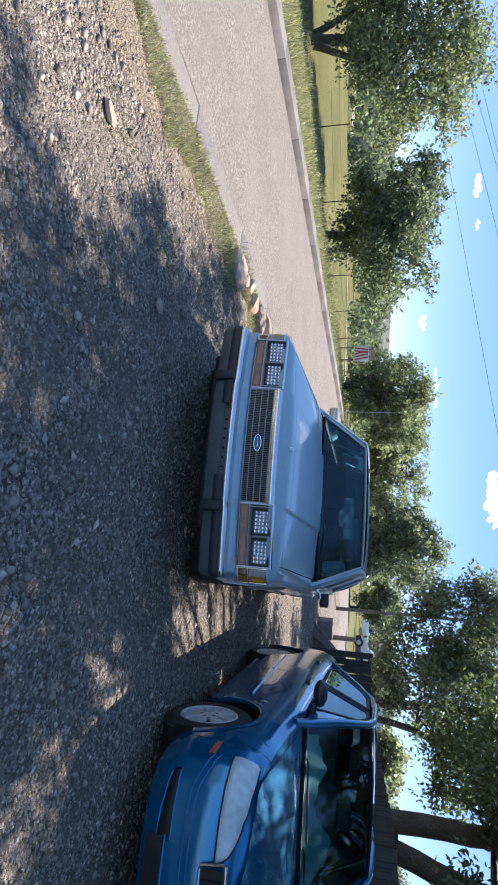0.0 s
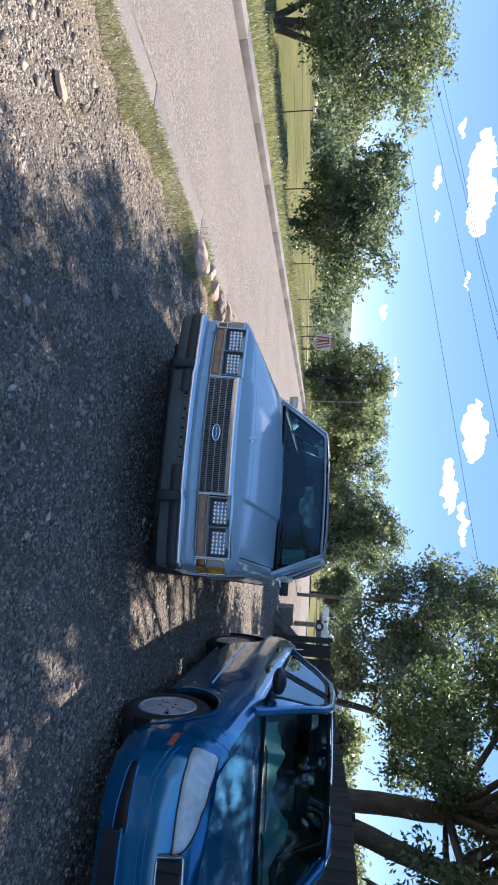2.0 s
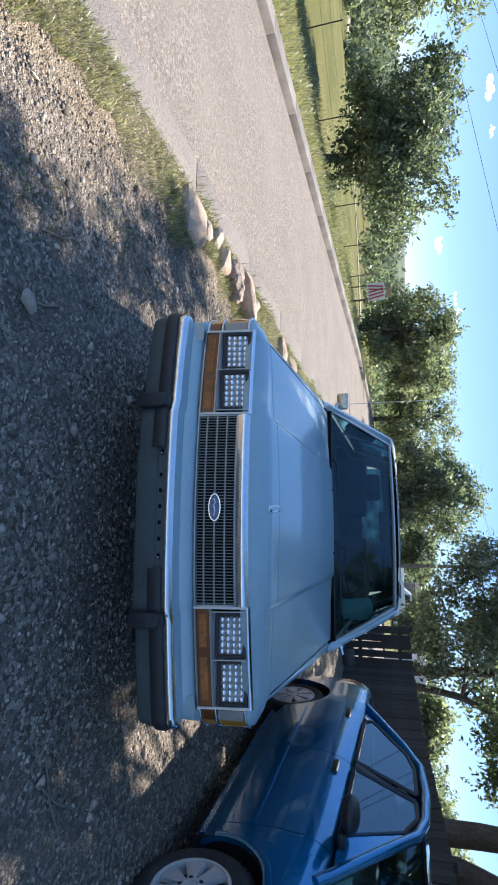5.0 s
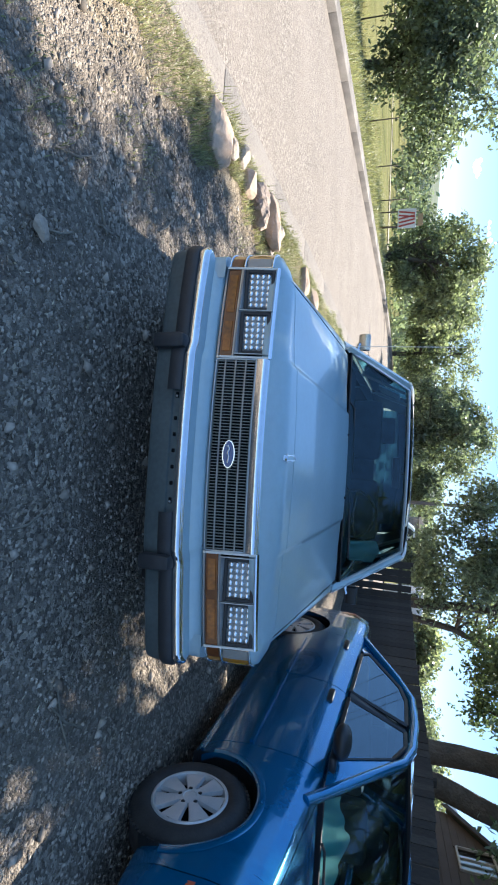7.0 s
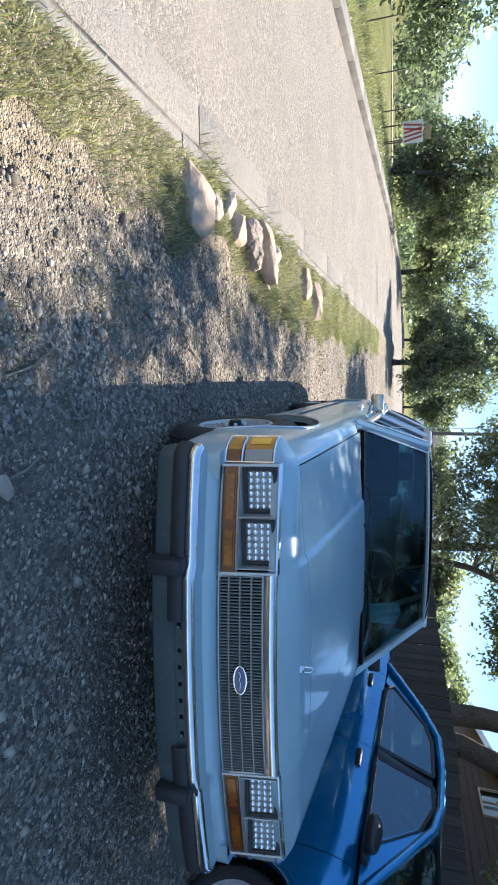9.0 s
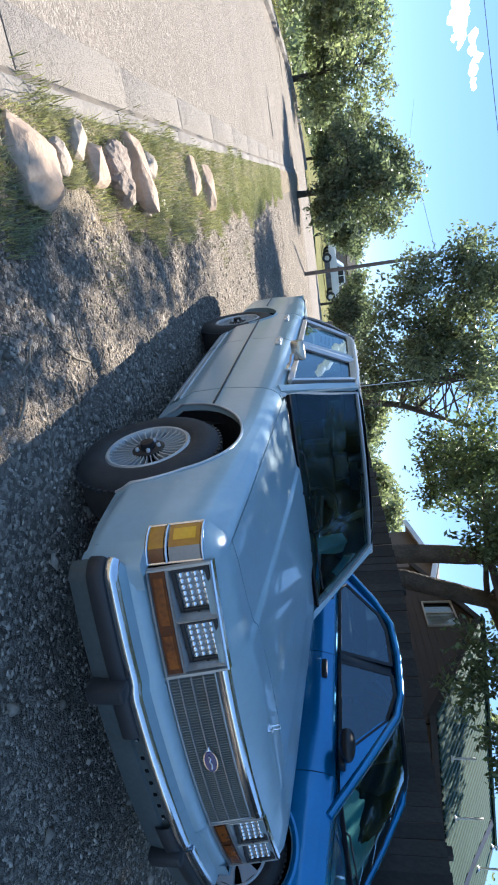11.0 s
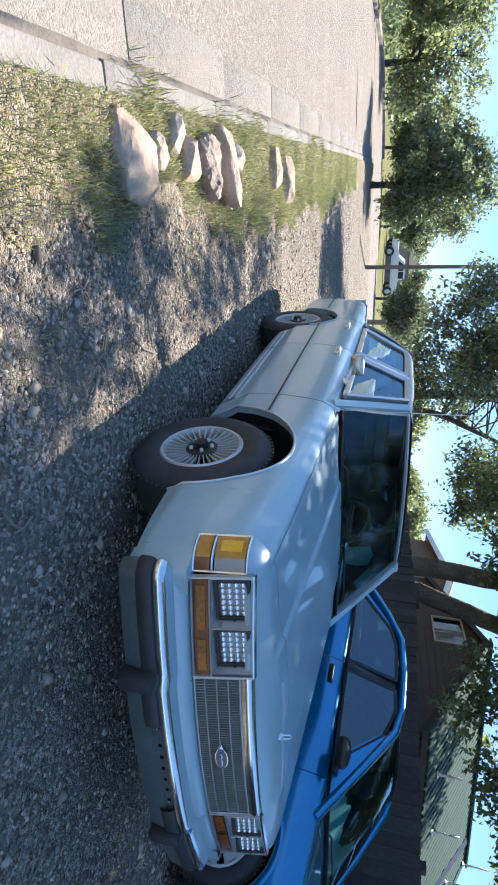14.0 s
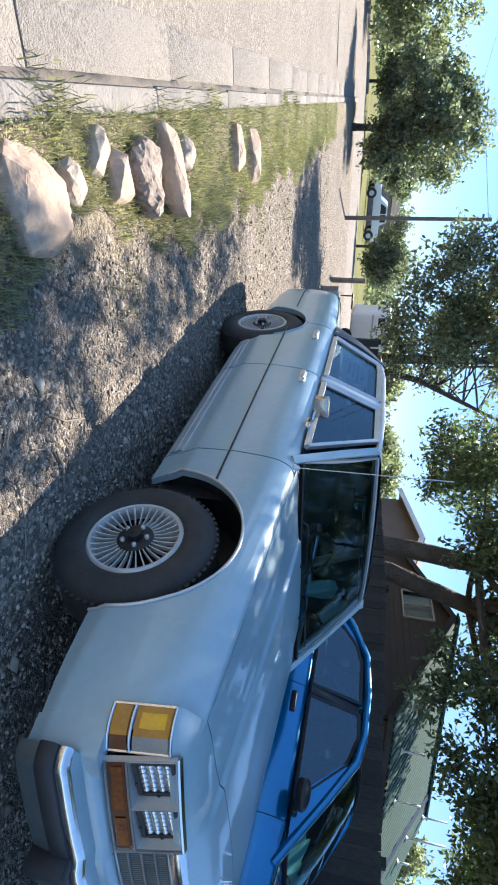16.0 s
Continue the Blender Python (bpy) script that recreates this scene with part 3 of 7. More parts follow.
    for x, y in [(0.77, 0.150)] + path:
        e = Vector((s * 0.772, y + 0.055, hood_z(0.772, y + 0.055)))
        a = Vector((s * x, y + 0.010, 0.752))
        b = Vector((s * (x - 0.006), y + 0.016, 0.770))
        rows.append([a, b, b.lerp(e, 0.5) + Vector((0, -0.004, 0.008)), e])
    grid(bm, rows if s > 0 else [r[::-1] for r in rows])
    part("corner_cap", bm, M_PAINT, sedan, smooth=True)

# grille
bm = bmesh.new()
rows = [[nose_at(x, z, -0.034) for z in (0.560, 0.735)] for x in span(-0.398, 0.398, 15)]
grid(bm, rows)
grille = part("grille", bm, M_VOID, sedan, "dark grille with fine upright bars", smooth=False)
for i in range(63):
    x = -0.387 + 0.774 * i / 62
    bm = bmesh.new()
    p = nose_at(x, 0.646)
    box(bm, x, p.y + 0.004, 0.646, 0.0028, 0.011, 0.158, m=Matrix.Translation(p) @ Matrix.Rotation(-0.18, 4, "X") @ Matrix.Translation(-p))
    part("grille_bar", bm, M_GRILLE, grille, smooth=False)
for z in (0.604, 0.646, 0.688):
    bm = bmesh.new()
    strip(bm, [nose_at(x, z, 0.007) for x in span(-0.390, 0.390, 15)], 0.0050, 0.006)
    part("cross_bar", bm, M_BEZEL, grille, smooth=False)
bm = bmesh.new()
edge = [nose_at(x, 0.565, 0.004) for x in span(-0.394, 0.394, 15)] + [nose_at(0.396, z, 0.004) for z in (0.60, 0.68, 0.728)] + [nose_at(x, 0.728, 0.004) for x in span(0.394, -0.394, 15)] + [nose_at(-0.396, z, 0.004) for z in (0.68, 0.60)]
tube(bm, edge + edge[:1], 0.0045, 6)
part("grille_frame", bm, M_BEZEL, grille, "thin bright frame")
bm = shell(lambda u, v: nose_at(u, 0.731 + 0.055 * v, 0.006 + 0.008 * math.sin(math.pi * v * 0.6) - 0.030 * v ** 6), span(-0.400, 0.400, 21), span(0, 1, 8))
part("grille_header", bm, M_CHROME, grille, "polished chrome header bar above the grille")
bc = nose_at(0, 0.648, 0.010)
lean = Matrix.Translation(bc) @ Matrix.Rotation(radians(-10), 4, "X")
bm = bmesh.new()
bmesh.ops.create_cone(bm, cap_ends=True, segments=40, radius1=0.5, radius2=0.46, depth=1, matrix=lean @ Matrix.Rotation(radians(90), 4, "X") @ Matrix.Diagonal((0.122, 0.056, 0.014, 1)))
badge = part("badge", bm, M_CHROME, grille, "oval badge with a bright rim", smooth=40)
bm = bmesh.new()
bmesh.ops.create_cone(bm, cap_ends=True, segments=40, radius1=0.5, radius2=0.5, depth=1, matrix=lean @ Matrix.Translation((0, -0.005, 0)) @ Matrix.Rotation(radians(90), 4, "X") @ Matrix.Diagonal((0.106, 0.043, 0.008, 1)))
part("badge_field", bm, M_BADGE, badge, "dark blue field", smooth=40)
bm = bmesh.new()
tube(bm, [lean @ Vector(p) for p in ((-0.036, -0.0095, -0.002), (-0.02, -0.0095, 0.004), (-0.006, -0.0095, -0.003), (0.01, -0.0095, 0.003), (0.036, -0.0095, -0.001))], 0.0042, 5)
part("badge_mark", bm, M_CHROME, badge)


# ---- front bumper: the middle stands proud of the two ends
def bumper_path(a0=-1.0, a1=1.0, n=81):
    pts = []
    for u in span(a0, a1, n):
        a = abs(u)
        if a < 0.90:
            x = 0.842 * a / 0.90
            y = -0.045 + 0.080 * (x / 0.842) ** 2.2 + 0.020 * smoothstep(0.405, 0.445, x)
        else:
            k = (a - 0.90) / 0.10
            x, y = 0.842 + 0.026 * math.sin(k * math.pi / 2), 0.055 + 0.042 * k
        pts.append(Vector((math.copysign(x, u) if u else 0, y, 0)))
    return pts


def sweep(profile, pts=None):
    pts = pts or bumper_path()
    bm = bmesh.new()
    rows = []
    for i, p in enumerate(pts):
        d = (pts[min(i + 1, len(pts) - 1)] - pts[max(i - 1, 0)]).normalized()
        n = Vector((d.y, -d.x, 0))
        rows.append([p + n * o + Vector((0, 0, z)) for o, z in profile])
    grid(bm, rows)
    return bm


bumper = part("front_bumper", sweep(((-0.06, 0.326), (-0.012, 0.328), (0.004, 0.340), (0.012, 0.385), (0.011, 0.425), (0.002, 0.430), (0.002, 0.460))), M_VALANCE, sedan, "weathered grey bumper face", smooth=40)
for a0, a1 in ((-1.0, -0.262), (0.262, 1.0)):
    part("rubber_strip", sweep(((0.0, 0.402), (0.018, 0.404), (0.024, 0.414), (0.023, 0.448), (0.017, 0.460), (0.0, 0.463)), bumper_path(a0, a1, 40)), M_RUBBER, bumper, "black rubber strip", smooth=40)
part("bright_strip", sweep(((0.000, 0.460), (0.012, 0.462), (0.016, 0.470), (0.015, 0.486), (0.006, 0.499), (-0.006, 0.503))), M_CHROME, bumper, "polished edge strip", smooth=50)
part("bumper_top", sweep(((-0.005, 0.502), (-0.030, 0.512), (-0.046, 0.514), (-0.050, 0.508))), M_PAINT, bumper, "glossy blue bumper top", smooth=50)
part("bumper_filler", sweep(((-0.046, 0.508), (-0.050, 0.528), (-0.060, 0.545), (-0.080, 0.556), (-0.15, 0.560))), M_PAINT, bumper, "blue painted filler", smooth=50)
for s in (-1, 1):
    bm = bmesh.new()
    box(bm, s * 0.447, -0.034, 0.395, 0.064, 0.080, 0.130, 0.016)
    box(bm, s * 0.447, -0.040, 0.446, 0.056, 0.066, 0.040, 0.012)
    part("bumper_guard", bm, M_RUBBER, bumper, "black upright bumper guard", smooth=40)
for x in (-0.225, -0.13, -0.065, 0.0, 0.065, 0.13, 0.20):
    bm = bmesh.new()
    y = -0.047 + 0.080 * abs(x / 0.842) ** 2.2
    box(bm, x, y, 0.444, 0.024 if abs(x) > 0.19 else 0.016, 0.008, 0.014, 0.003)
    part("bolt_hole", bm, M_VOID, bumper, smooth=False)
    if abs(x) > 0.19:
        bm = bmesh.new()
        box(bm, x + 0.004, y - 0.004, 0.444, 0.008, 0.006, 0.008, 0.002)
        part("clip", bm, M_BEZEL, bumper, "pale clip left in the hole", smooth=False)
bm = bmesh.new()
box(bm, 0, 0.22, 0.30, 1.40, 0.10, 0.10, 0.02)
part("air_dam", bm, M_BLACK, sedan, "black air dam under the bumper", smooth=40)
back = [Vector((x, 4.78 - 0.10 * (abs(x) / 0.9) ** 3, 0)) for x in span(0.82, -0.82, 15)]
rb = part("rear_bumper", sweep(((-0.05, 0.36), (0.03, 0.365), (0.045, 0.42), (0.04, 0.50), (-0.05, 0.505)), back), M_DULL, sedan, "chrome rear bumper", smooth=40)

# underside and cabin lining
bm = bmesh.new()
box(bm, 0, 2.4, 0.33, 1.15, 4.5, 0.20, 0.03)
part("underbody", bm, M_BLACK, sedan, smooth=False)
bm = bmesh.new()
box(bm, 0, 2.36, 0.265, 1.66, 1.72, 0.03)
box(bm, 0, 4.32, 0.40, 1.60, 0.72, 0.03)
part("floor_pan", bm, M_BLACK, sedan, smooth=False)
for s in (-1, 1):
    bm = bmesh.new()
    grid(bm, [[Vector((s * 0.80, y, z)) for z in (0.26, 0.84)] for y in (1.35, 2.2, 3.25)])
    part("inner_shell", bm, M_BLACK, sedan, smooth=False)
    bm = bmesh.new()
    grid(bm, [[Vector((s * 0.78, y, z)) for z in (0.70, 0.84)] for y in (3.25, 4.7)])
    part("inner_shell", bm, M_BLACK, sedan, smooth=False)
bm = bmesh.new()
box(bm, 0, 1.98, 0.83, 1.50, 0.50, 0.16, 0.04)
part("dashboard", bm, M_VINYL, sedan, "dark dashboard", smooth=40)
bm = bmesh.new()
lathe(bm, [(0.185 + 0.012 * math.cos(a), 0.012 * math.sin(a)) for a in span(0, 2 * math.pi, 9)], 28, Matrix.Translation((0.36, 2.32, 0.93)) @ Matrix.Rotation(radians(62), 4, "X"))
for a in (0.3, math.pi - 0.3):
    tube(bm, [(0.36, 2.33, 0.925), (0.36 + 0.18 * math.cos(a), 2.32, 0.93 + 0.18 * math.sin(a) * 0.4)], 0.012, 6)
part("steering_wheel", bm, M_BLACK, sedan, "dark steering wheel")
for s in (-1, 1):
    bm = bmesh.new()
    box(bm, s * 0.36, 2.78, 0.55, 0.56, 0.52, 0.20, 0.06)
    box(bm, s * 0.36, 3.02, 0.80, 0.54, 0.14, 0.56, 0.06)
    box(bm, s * 0.36, 3.04, 1.13, 0.24, 0.08, 0.14, 0.03)
    part("front_seat", bm, M_SEAT, sedan, "dark blue cloth seat", smooth=40)
bm = bmesh.new()
box(bm, 0, 3.58, 0.55, 1.36, 0.50, 0.20, 0.06)
box(bm, 0, 3.80, 0.78, 1.34, 0.14, 0.42, 0.06)
box(bm, 0, 4.0, 0.925, 1.34, 0.36, 0.02)
part("rear_seat", bm, M_SEAT, sedan, "dark blue cloth bench", smooth=40)
bm = bmesh.new()
box(bm, 0.02, 2.20, 1.245, 0.23, 0.03, 0.06, 0.012)
tube(bm, [(0.02, 2.20, 1.27), (0.02, 2.22, 1.315)], 0.008, 6)
part("rear_view_mirror", bm, M_BLACK, sedan, smooth=40)

# door mirrors, aerial, papers in the window
for s in (-1, 1):
    bm = bmesh.new()
    tube(bm, [(s * 0.855, 2.06, 0.905), (s * 0.885, 2.065, 0.925), (s * 0.93, 2.075, 0.935)], 0.016, 8)
    box(bm, s * 0.855, 2.06, 0.905, 0.03, 0.10, 0.03, 0.008)
    arm = part("mirror", bm, M_CHROME, sedan, "square chrome door mirror", smooth=40)
    bm = bmesh.new()
    box(bm, s * 0.945, 2.095, 0.972, 0.128, 0.042, 0.086, 0.014)
    part("mirror_shell", bm, M_GOLD if s < 0 else M_BLACK, arm, "tarnished chrome shell" if s < 0 else "dark mirror shell", smooth=40)
    bm = bmesh.new()
    box(bm, s * 0.945, 2.122, 0.972, 0.114, 0.012, 0.072, 0.006)
    part("mirror_glass", bm, M_CHROME, arm, smooth=40)
bm = bmesh.new()
tube(bm, [(-0.815, 1.665, 0.885), (-0.815, 1.672, 1.20), (-0.813, 1.685, 1.66)], 0.0022, 6)
lathe(bm, ((0.016, 0.0), (0.013, 0.02), (0.005, 0.03)), 12, Matrix.Translation((-0.815, 1.665, 0.885)))
part("aerial", bm, M_DULL, sedan, "thin upright radio aerial")
bm = bmesh.new()
sl = Matrix.Translation((-0.716, 3.13, 1.12)) @ Matrix.Rotation(0.42, 4, "Y")
box(bm, 0, 0, 0, 0.003, 0.36, 0.20, m=sl)
notice = part("window_notice", bm, M_PAPER, sedan, "pale paper notice behind the rear side glass", smooth=False)
bm = bmesh.new()
for k, (w, zz, hh) in enumerate(((0.22, 0.05, 0.014), (0.26, 0.018, 0.014), (0.24, -0.014, 0.014), (0.18, -0.048, 0.016))):
    box(bm, -0.004, 0, zz, 0.002, w, hh, m=sl)
part("notice_bars", bm, M_INK, notice, smooth=False)
# added sheet that stands in for a teal patch behind the windshield
bm = bmesh.new()
rows = []
for k in range(15):
    u = k / 14
    rows.append([Vector((0.56 + 0.15 * u, 2.24 + 0.05 * v + 0.018 * math.sin(u * 9 + 3 * v), 0.925 + v * (0.17 + 0.05 * math.sin(2.6 * u + 0.5)))) for v in (0, 0.25, 0.5, 0.75, 1)])
grid(bm, rows)
thicken(bm, 0.012)
part("wavy_sheet", bm, M_TEALSHEET, sedan, "wavy teal sheet standing against the far door", smooth=60)


# ---- wheels
def fin_wheel(name, label, radius, rim_r, width, fins, spoke_kind, rim_mat, dark):
    """A wheel whose outer face looks along -x of its own frame, hub at the origin."""
    w = new(name)
    bm = bmesh.new()
    turn = Matrix.Rotation(radians(-90), 4, "Y")
    h = width
    prof = [(rim_r, 0.0), (rim_r + 0.012, 0.012), (rim_r + 0.03, 0.017), ((rim_r + radius) / 2, 0.020), (radius - 0.03, 0.008), (radius - 0.010, -0.012),
            (radius, -0.03), (radius, -h + 0.03), (radius - 0.012, -h + 0.01), (radius - 0.04, -h), (rim_r, -h + 0.01)]
    lathe(bm, prof, 48, turn)
    tyre = part("tyre", bm, M_TYRE, w, "worn black tyre", smooth=35)
    bm = bmesh.new()
    n = 64
    for i in range(n):
        a = 2 * math.pi * i / n
        box(bm, 0, 0, 0, 0.024, 0.018, 0.012, m=turn @ Matrix.Rotation(a, 4, "Z") @ Matrix.Translation((radius - 0.004, 0, -0.028)))
    part("tread", bm, M_TYRE, tyre, smooth=False)
    bm = bmesh.new()
    lathe(bm, [(rim_r + 0.004, 0.004), (rim_r - 0.004, 0.012), (rim_r - 0.014, 0.010), (rim_r - 0.022, -0.012), (rim_r - 0.026, -0.09)], 48, turn)
    rim = part("rim", bm, rim_mat, w, "bright wheel rim", smooth=40)
    bm = bmesh.new()
    lathe(bm, [(rim_r - 0.02, -0.055), (0.0, -0.055)], 32, turn)
    part("brake_backing", bm, M_VOID, rim)
    if spoke_kind == "fins":
        for i in range(fins):
            bm = bmesh.new()
            a = turn @ Matrix.Rotation(2 * math.pi * i / fins, 4, "Z")
            rows = []
            for r, z, hw in ((0.070, -0.004, 0.0016), (0.11, -0.008, 0.0022), (rim_r - 0.03, -0.002, 0.0032), (rim_r - 0.014, 0.005, 0.0044)):
                rows.append([a @ Vector((r, -hw, z - 0.02)), a @ Vector((r, -hw, z)), a @ Vector((r, hw, z)), a @ Vector((r, hw, z - 0.02))])
            grid(bm, rows)
            part("fin", bm, rim_mat, rim, smooth=False)
        bm = bmesh.new()
        lathe(bm, [(0.078, -0.02), (0.076, -0.004), (0.060, 0.002), (0.034, 0.002), (0.031, 0.030), (0.0, 0.034)], 32, turn)
        part("hub", bm, dark, rim, "dark hub centre", smooth=40)
        for i in range(5):
            bm = bmesh.new()
            lathe(bm, [(0.010, 0.0), (0.010, 0.016), (0.0, 0.018)], 6, turn @ Matrix.Rotation(2 * math.pi * i / 5, 4, "Z") @ Matrix.Translation((0.052, 0, 0)))
            part("lug_nut", bm, M_DULL, rim)
    else:
        for i in range(fins):
            bm = bmesh.new()
            a = turn @ Matrix.Rotation(2 * math.pi * i / fins, 4, "Z")
            rows = []
            for r, z, hw in ((0.03, 0.006, 0.018), (0.07, 0.010, 0.027), (0.12, 0.006, 0.040), (rim_r - 0.02, 0.004, 0.060)):
                rows.append([a @ Vector((r, -hw, z - 0.022)), a @ Vector((r, -hw * 0.9, z)), a @ Vector((r, 0, z + 0.003)), a @ Vector((r, hw * 0.9, z)), a @ Vector((r, hw, z - 0.022))])
            grid(bm, rows)
            part("spoke", bm, rim_mat, rim, smooth=40)
        bm = bmesh.new()
        lathe(bm, [(0.058, -0.01), (0.056, 0.010), (0.036, 0.014), (0.032, 0.010), (0.0, 0.012)], 32, turn)
        part("hub", bm, rim_mat, rim, smooth=40)
        for i in range(5):
            bm = bmesh.new()
            lathe(bm, [(0.012, 0.0), (0.011, 0.002), (0.0, 0.003)], 12, turn @ Matrix.Rotation(2 * math.pi * (i + 0.5) / 5, 4, "Z") @ Matrix.Translation((0.055, 0, 0.010)))
            part("lug_hole", bm, dark, rim)
    return w


def copy_part(ob, parent, m):
    o = copy_thing(ob, m)
    o.parent = parent
    return o


wheel = fin_wheel("wheel", "", 0.336, 0.196, 0.225, 32, "fins", M_RIM, M_BLACK)
wheel.parent = sedan
wheel.matrix_basis = pose(-0.878, 0.95, 0.330, 0, 0, 3)
copy_part(wheel, sedan, pose(-0.872, 3.63, 0.330))
copy_part(wheel, sedan, pose(0.878, 0.95, 0.330, 0, 0, 183))
copy_part(wheel, sedan, pose(0.872, 3.63, 0.330, 0, 0, 180))

# ---------------------------------------------------------------- the bright blue car
M_BLUE = mat("bright_blue_paint", (0.006, 0.165, 0.36), 0.22, metal=0.6, coat=1.0, var=0.10, scale=2.5, fine=40)
M_HLGLASS = mat("cloudy_headlight", (0.52, 0.58, 0.58), 0.18, coat=0.7, var=0.25, scale=6, fine=30)
M_DARKGLASS = glass_mat("dark_side_glass", (0.55, 0.8, 1.0), through=0.30, ior=2.1, gloss=(0.66, 0.82, 0.92))
M_TEAL = mat("teal_shade_cloth", (0.32, 0.66, 0.63), 0.75, var=0.12, scale=9)
M_ALLOY = mat("alloy_wheel", (0.56, 0.57, 0.57), 0.35, metal=0.25, var=0.1, scale=12)
blue = thing("blue_sedan_car", "bright blue rounded sedan parked beside the fence", "car", pose(2.61, 0.81, 0.01, 0, 0, 5.5))

OUT_Y = (-0.90, -0.885, -0.845, -0.77, -0.66, -0.50, -0.30, 0.0, 0.8, 1.8, 2.6, 3.0, 3.25, 3.42, 3.50, 3.535)
OUT_X = (0.10, 0.34, 0.54, 0.68, 0.765, 0.815, 0.843, 0.858, 0.864, 0.864, 0.855, 0.83, 0.78, 0.66, 0.45, 0.12)


def b_w(y):
    return lerp(y, OUT_Y, OUT_X)


def b_top(y):
    return lerp(y, (-0.90, -0.80, -0.6, -0.3, 0.1, 0.45, 1.4, 2.4, 3.0, 3.5), (0.735, 0.788, 0.822, 0.852, 0.892, 0.93, 0.955, 0.985, 0.99, 0.965))


def b_s(y, z):
    """Inward lean of the flank at a height."""
    t = (z - 0.18) / max(0.2, b_top(y) - 0.18)
    o = lerp(t, (0, 0.08, 0.2, 0.42, 0.62, 0.80, 0.92, 1.0), (-0.085, -0.045, -0.012, 0.0, -0.002, -0.018, -0.045, -0.085))
    o += 0.010 * math.exp(-((z - 0.36) / 0.05) ** 2) * (1 if y < -0.45 else 0)
    return o


B_ARCH = ((0.0, 0.315, 0.355), (2.6, 0.315, 0.345))


def b_low(y):
    z = lerp(y, (-0.9, -0.5, 0.36, 0.45, 2.2, 2.9, 3.5), (0.20, 0.19, 0.18, 0.17, 0.17, 0.22, 0.27))
    for yc, zc, r in B_ARCH:
        if abs(y - yc) < r:
            z = max(z, zc + math.sqrt(r * r - (y - yc) ** 2))
    return z


def b_ys(y0, y1):
    ys = set(span(y0, y1, int((y1 - y0) / 0.035) + 3))
    for yc, zc, r in B_ARCH:
        for k in range(25):
            ys.add(yc + r * math.cos(math.pi * k / 24) * (1.0001 if k in (0, 24) else 1))
        ys |= {yc - r * 0.9999, yc + r * 0.9999}
    ys |= {v for v in OUT_Y}
    return sorted(y for y in ys if y0 <= y <= y1)


def b_point(s, y, z, out=0.0):
    w = b_w(y)
    dw = (b_w(y + 0.02) - b_w(y - 0.02)) / 0.04
    n = Vector((1, -dw, 0)).normalized()
    o = b_s(y, z) + out
    return Vector((s * (w + n.x * o), y + n.y * o, z))


def b_hood(x, y):
    c = lerp(y, (-0.9, -0.82, -0.6, -0.2, 0.2, 0.5), (0.738, 0.795, 0.855, 0.918, 0.965, 0.985))
    e = b_top(y) + 0.012
    k = min(1, abs(x) / 0.72)
    return c + (e - c) * k ** 2.2


def b_panel(name, s, y0, y1, inner, label="", flange=True):
    rows = []
    for y in b_ys(y0, y1):
        lo, hi = b_low(y), b_top(y)
        row = [b_point(s, y, lo) + Vector((-s * 0.03, 0, 0))]
        row += [b_point(s, y, lo + (hi - lo) * k / 20) for k in range(21)]
        if flange:
            a = row[-1]
            xi = min(inner, abs(a.x) * 0.97)
            for k in (1, 2, 3):
                x = abs(a.x) + (xi - abs(a.x)) * k / 3
                zt = b_hood(x, y) if y < 0.4 else hi + 0.018
                row.append(Vector((s * x, a.y, hi + (zt - hi) * (1 - (1 - k / 3) ** 2))))
        rows.append(row)
    rows.insert(0, [p + Vector((-s * 0.018, 0.004, -0.003)) for p in rows[0]])
    rows.append([p + Vector((-s * 0.018, -0.004, -0.003)) for p in rows[-1]])
    bm = bmesh.new()
    grid(bm, rows if s < 0 else [r[::-1] for r in rows])
    return part(name, bm, M_BLUE, blue, label, smooth=50)


def b_gx(z):
    return lerp(z, (0.93, 1.0, 1.45), (0.79, 0.775, 0.575))


